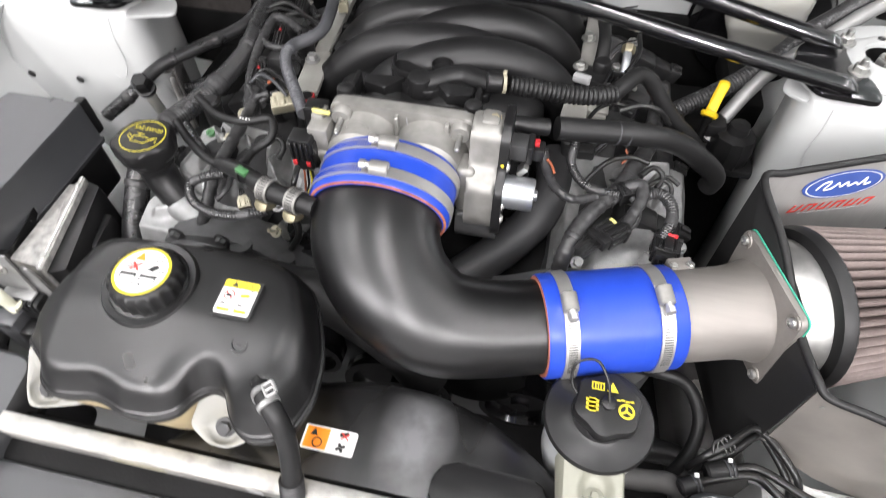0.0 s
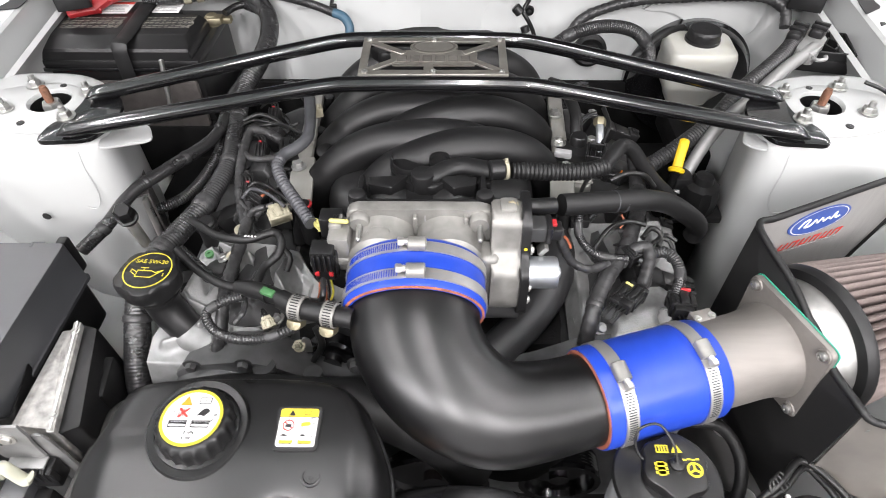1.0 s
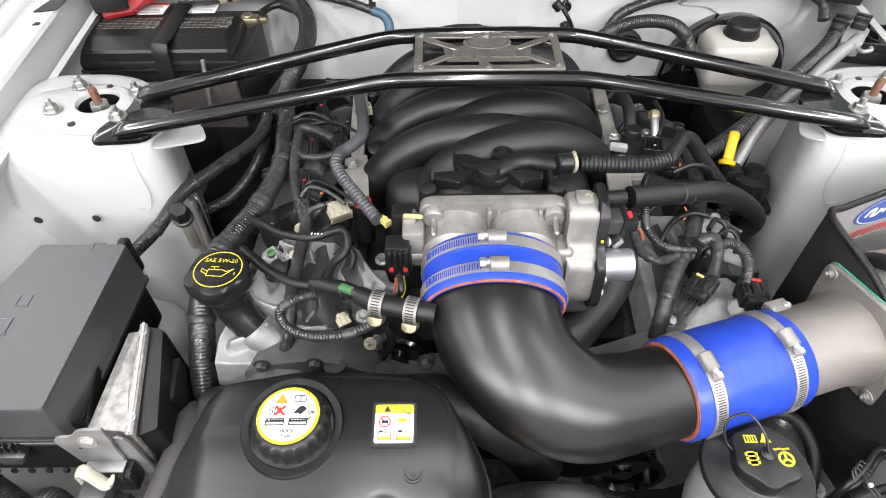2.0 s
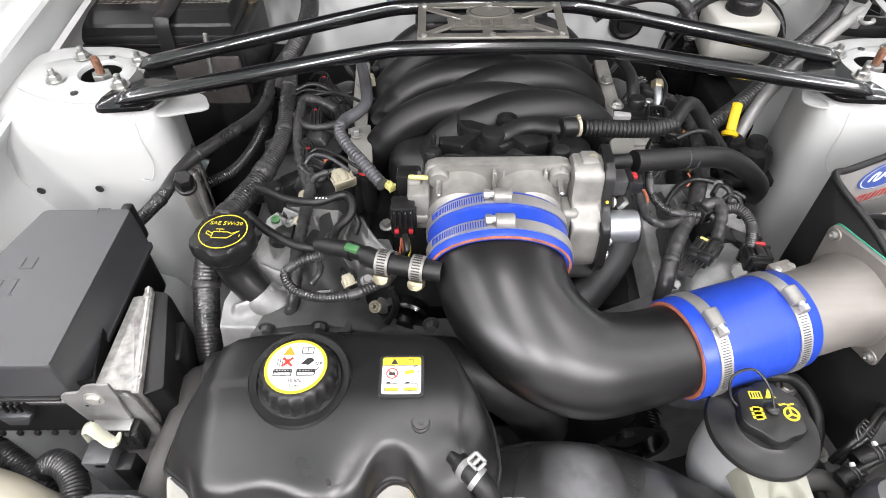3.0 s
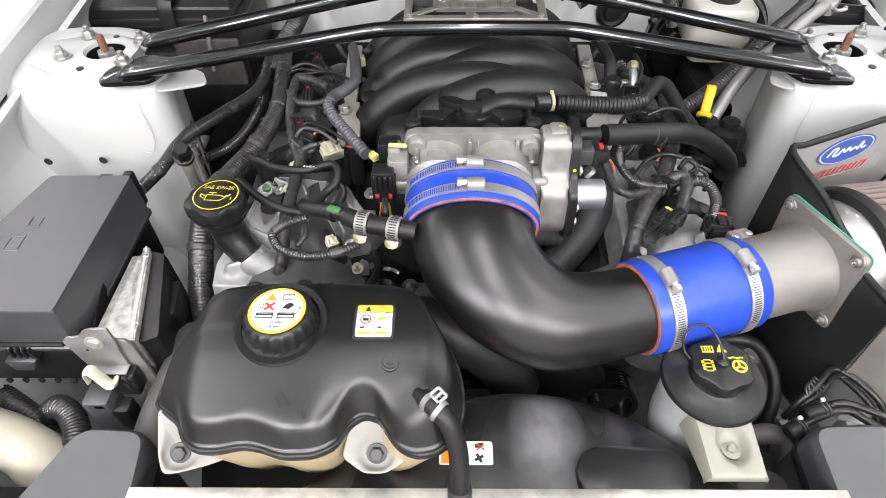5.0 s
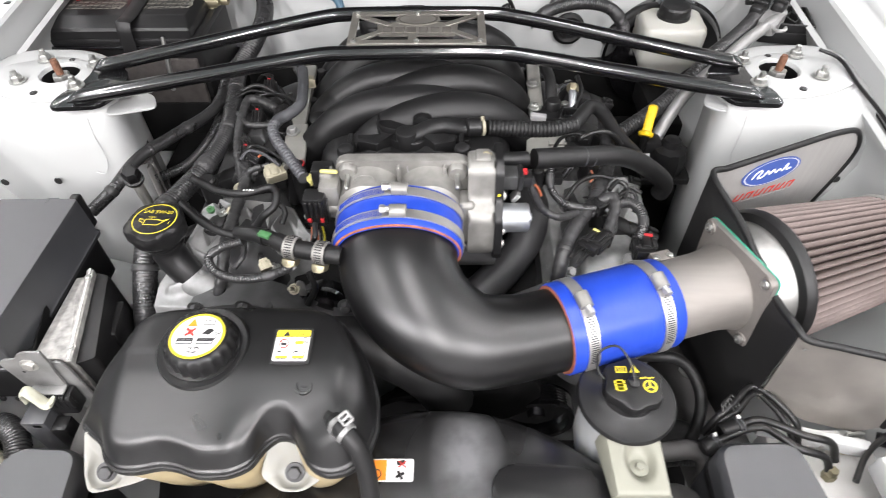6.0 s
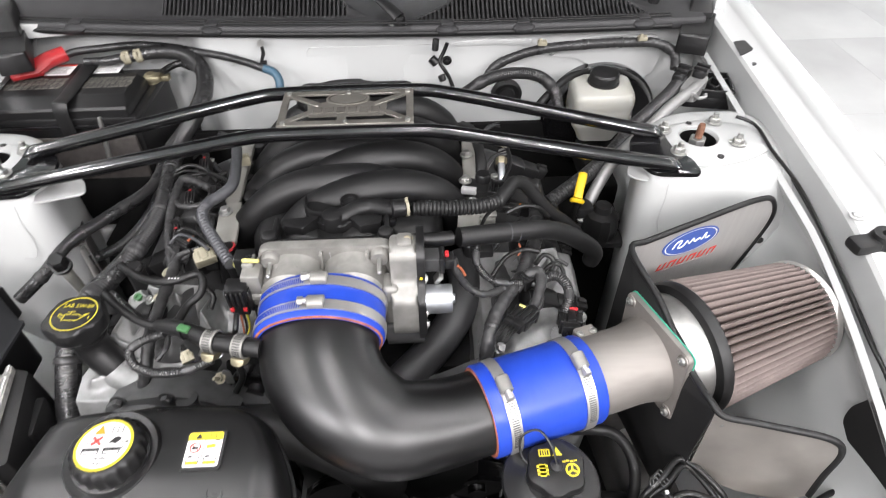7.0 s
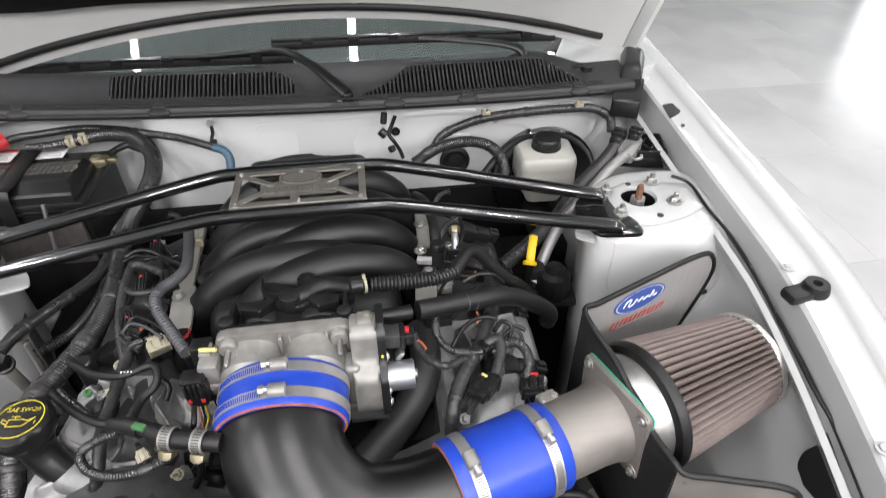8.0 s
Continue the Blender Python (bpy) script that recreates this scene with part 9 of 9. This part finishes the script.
hose("firewall_loom", [(0.179, 0.22, 0.917), (0.217, 0.23, 0.936), (0.268, 0.24, 0.942), (0.313, 0.24, 0.933), (0.34, 0.24, 0.906), (0.351, 0.24, 0.871)], 0.0098, "ribbed black loom arching behind the brace", LOOM, "wiring loom", ridge=0.0012, pitch=0.0034)
hose("vacuum_line", [(0.309, 0.23, 0.88), (0.338, 0.251, 0.9), (0.375, 0.282, 0.91), (0.414, 0.31, 0.905)], 0.007, "black hose curving round the brake booster", RUBBER, "hose")
hose("fender_cable", [(0.572, 0.056, 0.955), (0.594, 0.042, 0.95), (0.595, -0.021, 0.945), (0.602, -0.092, 0.935), (0.592, -0.19, 0.925), (0.582, -0.267, 0.915), (0.577, -0.321, 0.905), (0.577, -0.381, 0.89), (0.571, -0.427, 0.88)], 0.0026, "thin black cable clipped along the inner fender", WIRE, "cable")
hose("radiator_hose", [(-0.3, -0.35, 0.8), (-0.2, -0.345, 0.82), (-0.1, -0.352, 0.825), (-0.059, -0.348, 0.82), (-0.019, -0.356, 0.805), (0.02, -0.363, 0.77), (0.049, -0.37, 0.72)], 0.029, "wide black upper radiator hose under the intake", RUBBER, "hose")
hose("drain_hose", [(0.245, -0.45, 0.76), (0.28, -0.45, 0.762), (0.302, -0.4475, 0.762), (0.315, -0.452, 0.76), (0.32, -0.466, 0.752), (0.314, -0.48, 0.735)], 0.0105, "dark grey elbow hose beside the steering reservoir", PIPEGREY, "hose")
hose("drain_hose", [(0.245, -0.505, 0.74), (0.275, -0.5, 0.75), (0.292, -0.503, 0.742), (0.3, -0.515, 0.72)], 0.02, "wide dark grey hose below the steering reservoir", PIPEGREY, "hose")
hose("corner_hose", [(-0.462, -0.426, 0.755), (-0.455, -0.427, 0.77), (-0.445, -0.427, 0.777), (-0.43, -0.435, 0.778), (-0.417, -0.45, 0.776), (-0.411, -0.47, 0.77), (-0.41, -0.49, 0.75)], 0.0125, "ribbed black hose beside the washer filler", LOOM, "hose", ridge=0.0014, pitch=0.0034)
hose("corner_hose", [(-0.57, -0.38, 0.755), (-0.534, -0.4, 0.755), (-0.497, -0.42, 0.752), (-0.466, -0.439, 0.748), (-0.443, -0.455, 0.735)], 0.012, "ribbed black hose below the fuse box", LOOM, "hose", ridge=0.0018, pitch=0.0042)


hose("wire", [(-0.226, -0.108, 0.9), (-0.216, -0.097, 0.905), (-0.191, -0.112, 0.91), (-0.159, -0.14, 0.91), (-0.149, -0.148, 0.91)], 0.0022, "thin black wire over the coil packs", WIRE, "wire")
hose("wire", [(-0.226, -0.12, 0.9), (-0.218, -0.109, 0.905), (-0.193, -0.122, 0.91), (-0.17, -0.139, 0.905)], 0.0022, "thin grey wire over the coil packs", GREYHOSE, "wire")
hose("wire", [(-0.241, 0.021, 0.905), (-0.212, 0.02, 0.91), (-0.183, -0.005, 0.92), (-0.164, -0.019, 0.92)], 0.0022, "thin black wire over the coil packs", WIRE, "wire")
hose("wire", [(-0.258, 0.028, 0.91), (-0.238, 0.035, 0.915), (-0.213, 0.028, 0.91), (-0.196, 0.014, 0.9)], 0.003, "thin black wire by the valve cover", WIRE, "wire")
hose("wire", [(-0.223, -0.028, 0.89), (-0.201, -0.057, 0.9), (-0.176, -0.071, 0.905)], 0.0025, "thin black wire by the valve cover", WIRE, "wire")
hose("wire", [(-0.099, -0.276, 0.935), (-0.096, -0.293, 0.935), (-0.102, -0.29, 0.92), (-0.118, -0.274, 0.9)], 0.003, "thin black wire to the sensor plug", WIRE, "wire")
hose("wire", [(0.14, -0.228, 0.948), (0.145, -0.226, 0.94), (0.149, -0.226, 0.93)], 0.0014, "thin red-brown wire at the sensor plug", COPPER, "wire")
hose("wire", [(0.209, -0.118, 0.93), (0.231, -0.111, 0.935), (0.251, -0.109, 0.93), (0.268, -0.105, 0.91)], 0.003, "thin black wire loop by the foam hose", WIRE, "wire")
hose("wire", [(0.24, -0.182, 0.9), (0.254, -0.166, 0.9), (0.265, -0.171, 0.895), (0.259, -0.186, 0.89)], 0.003, "thin black wire loop by the engine cover", WIRE, "wire")
hose("wire", [(0.182, -0.196, 0.89), (0.207, -0.166, 0.9), (0.233, -0.155, 0.9), (0.249, -0.161, 0.9)], 0.003, "thin black wire loop by the engine cover", WIRE, "wire")
hose("wire", [(0.216, -0.035, 0.92), (0.23, -0.0, 0.925), (0.23, 0.038, 0.925)], 0.003, "thin black wire by the fuel rail", WIRE, "wire")
hose("wire", [(-0.118, -0.279, 0.86), (-0.113, -0.287, 0.84), (-0.124, -0.295, 0.82)], 0.004, "black wire by the timing cover", WIRE, "wire")
hose("wire", [(0.154, 0.29, 0.976), (0.147, 0.29, 0.959), (0.14, 0.285, 0.945), (0.149, 0.28, 0.931), (0.158, 0.28, 0.914), (0.164, 0.275, 0.898)], 0.0035, "short black wire hanging from the cowl hook", WIRE, "wire")
hose("blue_hose", [(-0.168, 0.28, 0.945), (-0.15, 0.274, 0.94), (-0.141, 0.264, 0.93), (-0.142, 0.255, 0.91)], 0.0075, "short blue hose at the firewall", BLUEHOSE, "hose")
hose("coil_loom", [(-0.197, -0.008, 0.9), (-0.222, 0.006, 0.905), (-0.244, 0.013, 0.905), (-0.248, -0.022, 0.9), (-0.243, -0.069, 0.895), (-0.232, -0.113, 0.89), (-0.22, -0.147, 0.885)], 0.0062, "taped black loom arching over the coil packs", TAPE, "wiring loom")
hose("coil_loom", [(-0.219, -0.141, 0.885), (-0.211, -0.137, 0.895), (-0.196, -0.134, 0.9)], 0.0035, "thin taped wires to the beige plug", TAPE, "wiring loom")
hose("coil_loom", [(-0.255, -0.015, 0.9), (-0.235, -0.041, 0.9), (-0.211, -0.043, 0.9), (-0.197, -0.037, 0.9)], 0.004, "thin taped wires to the injector plug", TAPE, "wiring loom")
hose("radiator_hose", [(-0.326, -0.33, 0.77), (-0.319, -0.355, 0.8), (-0.317, -0.39, 0.808), (-0.323, -0.43, 0.804), (-0.328, -0.465, 0.795), (-0.33, -0.5, 0.78)], 0.0155, "smooth grey hose beside the coolant tank", PIPEGREY, "hose")
hose("brake_line", [(0.322, -0.43, 0.765), (0.33, -0.425, 0.792), (0.348, -0.413, 0.8), (0.37, -0.394, 0.8), (0.377, -0.392, 0.8), (0.384, -0.397, 0.8), (0.396, -0.412, 0.8), (0.412, -0.432, 0.79), (0.42, -0.442, 0.765)], 0.0036, "black brake pipe bent over the hydraulic unit", WIRE, "pipe", group="brake pipes")
hose("brake_line", [(0.328, -0.432, 0.765), (0.337, -0.425, 0.785), (0.355, -0.415, 0.79), (0.377, -0.397, 0.79), (0.385, -0.395, 0.79), (0.39, -0.403, 0.79), (0.398, -0.419, 0.79), (0.408, -0.437, 0.78), (0.412, -0.446, 0.765)], 0.0036, "black brake pipe bent over the hydraulic unit", WIRE, "pipe", group="brake pipes")
hose("brake_line", [(0.325, -0.449, 0.785), (0.348, -0.44, 0.786), (0.366, -0.434, 0.786), (0.379, -0.434, 0.786), (0.389, -0.441, 0.785), (0.41, -0.456, 0.782), (0.436, -0.462, 0.775), (0.445, -0.472, 0.755)], 0.0042, "black sleeved pipe to the hydraulic unit", WIRE, "pipe", group="brake pipes")
hose("brake_line", [(0.352, -0.431, 0.785), (0.374, -0.425, 0.786), (0.385, -0.427, 0.786), (0.395, -0.431, 0.786), (0.42, -0.443, 0.785), (0.446, -0.448, 0.78), (0.458, -0.456, 0.755)], 0.0042, "black sleeved pipe to the hydraulic unit", WIRE, "pipe", group="brake pipes")
for a, b, r in (((0.308, -0.457, 0.783), (0.326, -0.449, 0.786), 0.0085), ((0.332, -0.438, 0.783), (0.358, -0.429, 0.786), 0.0092)):
    sl = thing("pipe_sleeve", "black rubber pipe sleeve with a pale tie", "sleeve", a, "pipe sleeves")
    bm = B()
    rod(bm, a, b, r, 20, 0.002)
    part("sleeve", bm, RUBBER, sl)
    d = (Vector(b) - Vector(a)).normalized()
    for k in (0.82, 0.66):
        bm = B()
        c = Vector(a).lerp(b, k)
        lathe(bm, [(r, 0), (r + 0.0009, 0), (r + 0.0009, 0.0016), (r, 0.0016)], along(c, c + d), 24)
        part("tie_band", bm, GREYHOSE, sl)
    bm = B()
    box(bm, tuple(Vector(a).lerp(b, 0.85) + Vector((-0.003, 0.004, r))), (0.004, 0.004, 0.004), 0.0008)
    part("tie_head", bm, PAPER, sl, "white tie head")
pcp = thing("pipe_clip", "black wire clip on the brake pipes", "clip", (0.343, -0.415, 0.79))
for k in range(3):
    bm = B()
    c = Vector((0.339 + 0.004 * k, -0.417 + 0.003 * k, 0.796))
    sweep(bm, [c + Vector((-0.004, -0.007, 0.002)), c + Vector((-0.005, 0.0, 0.007)), c + Vector((0.0, 0.005, 0.008)), c + Vector((0.005, 0.0, 0.005)), c + Vector((0.008, -0.006, 0.003))], 0.0014, 8, 0.002)
    part("clip_wire", bm, WIRE, pcp)
for k in range(4):
    d = 0.0062 * k
    hose("loom_cord", [(0.332 + d * 0.5, -0.452, 0.765), (0.326 + d * 0.7, -0.466, 0.777), (0.317 + d, -0.482, 0.777), (0.316 + d, -0.496, 0.774), (0.315 + d, -0.512, 0.77), (0.308 + d, -0.535, 0.765)], 0.0036, "glossy braided black cord beside the headlamp housing", TAPE, "cable", ridge=0.0007, pitch=0.0026, group="braided cords")
hose("corner_cable", [(0.459, -0.485, 0.77), (0.48, -0.459, 0.775), (0.503, -0.443, 0.78), (0.523, -0.434, 0.785), (0.537, -0.43, 0.785), (0.553, -0.434, 0.785), (0.577, -0.439, 0.78)], 0.0032, "black cable arching behind the brake unit", WIRE, "cable")
hose("corner_loom", [(0.51, -0.434, 0.76), (0.52, -0.441, 0.765), (0.528, -0.451, 0.765), (0.536, -0.458, 0.76)], 0.0075, "ribbed black loom beside the brake unit", LOOM, "wiring loom", ridge=0.0012, pitch=0.003)
hose("corner_loom", [(0.536, -0.458, 0.76), (0.554, -0.453, 0.765), (0.58, -0.448, 0.765)], 0.0085, "ribbed black loom behind the white bracket", LOOM, "wiring loom", ridge=0.0012, pitch=0.0032)

hose("drain_hose", [(0.27, -0.335, 0.77), (0.301, -0.342, 0.78), (0.316, -0.343, 0.775), (0.33, -0.35, 0.765), (0.341, -0.367, 0.75), (0.341, -0.388, 0.735), (0.33, -0.411, 0.715), (0.31, -0.43, 0.69)], 0.0068, "black hose curving down behind the steering reservoir", RUBBER, "hose")

hose("wire", [(-0.247, -0.035, 0.9), (-0.225, -0.041, 0.9), (-0.207, -0.036, 0.9), (-0.193, -0.028, 0.9)], 0.0022, "thin black wire over the valve cover", WIRE, "wire")
hose("wire", [(-0.265, 0.018, 0.905), (-0.249, 0.031, 0.908), (-0.223, 0.024, 0.91), (-0.196, 0.014, 0.91), (-0.18, 0.015, 0.915)], 0.002, "thin black wire over the valve cover", WIRE, "wire")
hose("wire", [(-0.232, -0.118, 0.895), (-0.218, -0.13, 0.89), (-0.207, -0.136, 0.89), (-0.196, -0.128, 0.895), (-0.187, -0.126, 0.897)], 0.003, "taped wires behind the beige plug", TAPE, "wire")
hose("wire", [(-0.258, -0.154, 0.885), (-0.248, -0.168, 0.87), (-0.244, -0.184, 0.86)], 0.0025, "black wire along the vacuum hose", WIRE, "wire")
hose("wire", [(-0.178, -0.199, 0.88), (-0.167, -0.189, 0.885), (-0.157, -0.197, 0.88), (-0.161, -0.209, 0.87)], 0.0035, "short black hose bent by the sensor plug", RUBBER, "wire")
hose("wire", [(-0.103, -0.275, 0.93), (-0.104, -0.279, 0.92), (-0.107, -0.282, 0.91)], 0.0011, "thin red-brown wire under the sensor plug", COPPER, "wire")
hose("wire", [(-0.197, -0.29, 0.88), (-0.189, -0.277, 0.885), (-0.193, -0.251, 0.885), (-0.186, -0.223, 0.885)], 0.003, "taped wire bundle at the engine's front", TAPE, "wire")
hose("wire", [(0.174, -0.128, 0.91), (0.189, -0.099, 0.915), (0.206, -0.087, 0.915), (0.229, -0.086, 0.91)], 0.0025, "thin black wire by the fuel rail", WIRE, "wire")
hose("wire", [(0.243, -0.196, 0.89), (0.256, -0.181, 0.893), (0.271, -0.176, 0.892), (0.275, -0.189, 0.888), (0.27, -0.2, 0.88)], 0.0025, "thin black wire to the coil plug", WIRE, "wire")
hose("wire", [(0.233, -0.206, 0.89), (0.251, -0.186, 0.892), (0.271, -0.169, 0.892), (0.283, -0.175, 0.888)], 0.0025, "thin black wire to the coil plug", WIRE, "wire")
hose("wire", [(0.214, -0.211, 0.885), (0.228, -0.201, 0.89), (0.238, -0.209, 0.888), (0.241, -0.227, 0.88), (0.225, -0.248, 0.88)], 0.004, "taped wire bundle under the foam hose", TAPE, "wire")
hose("wire", [(0.224, -0.144, 0.9), (0.227, -0.151, 0.895), (0.222, -0.156, 0.89)], 0.0013, "thin orange wire under the foam hose", COPPER, "wire")

# ---------------------------------------------------------------- floor tiles

bm = B()
box(bm, (0, 0, 0.003), (0.7992, 0.7992, 0.006), 0.0006, None, 1)
tile_mesh = mesh_of("tile", bm, TILEM)
for i in range(-1, 10):
    for j in range(-6, 10):
        tile = new("tile", tile_mesh)
        tile.parent = floor
        tile.location = Vector((0.4 + 0.8 * i + 0.4 * (j % 2), 0.4 + 0.8 * j, 0.0)) - floor.location
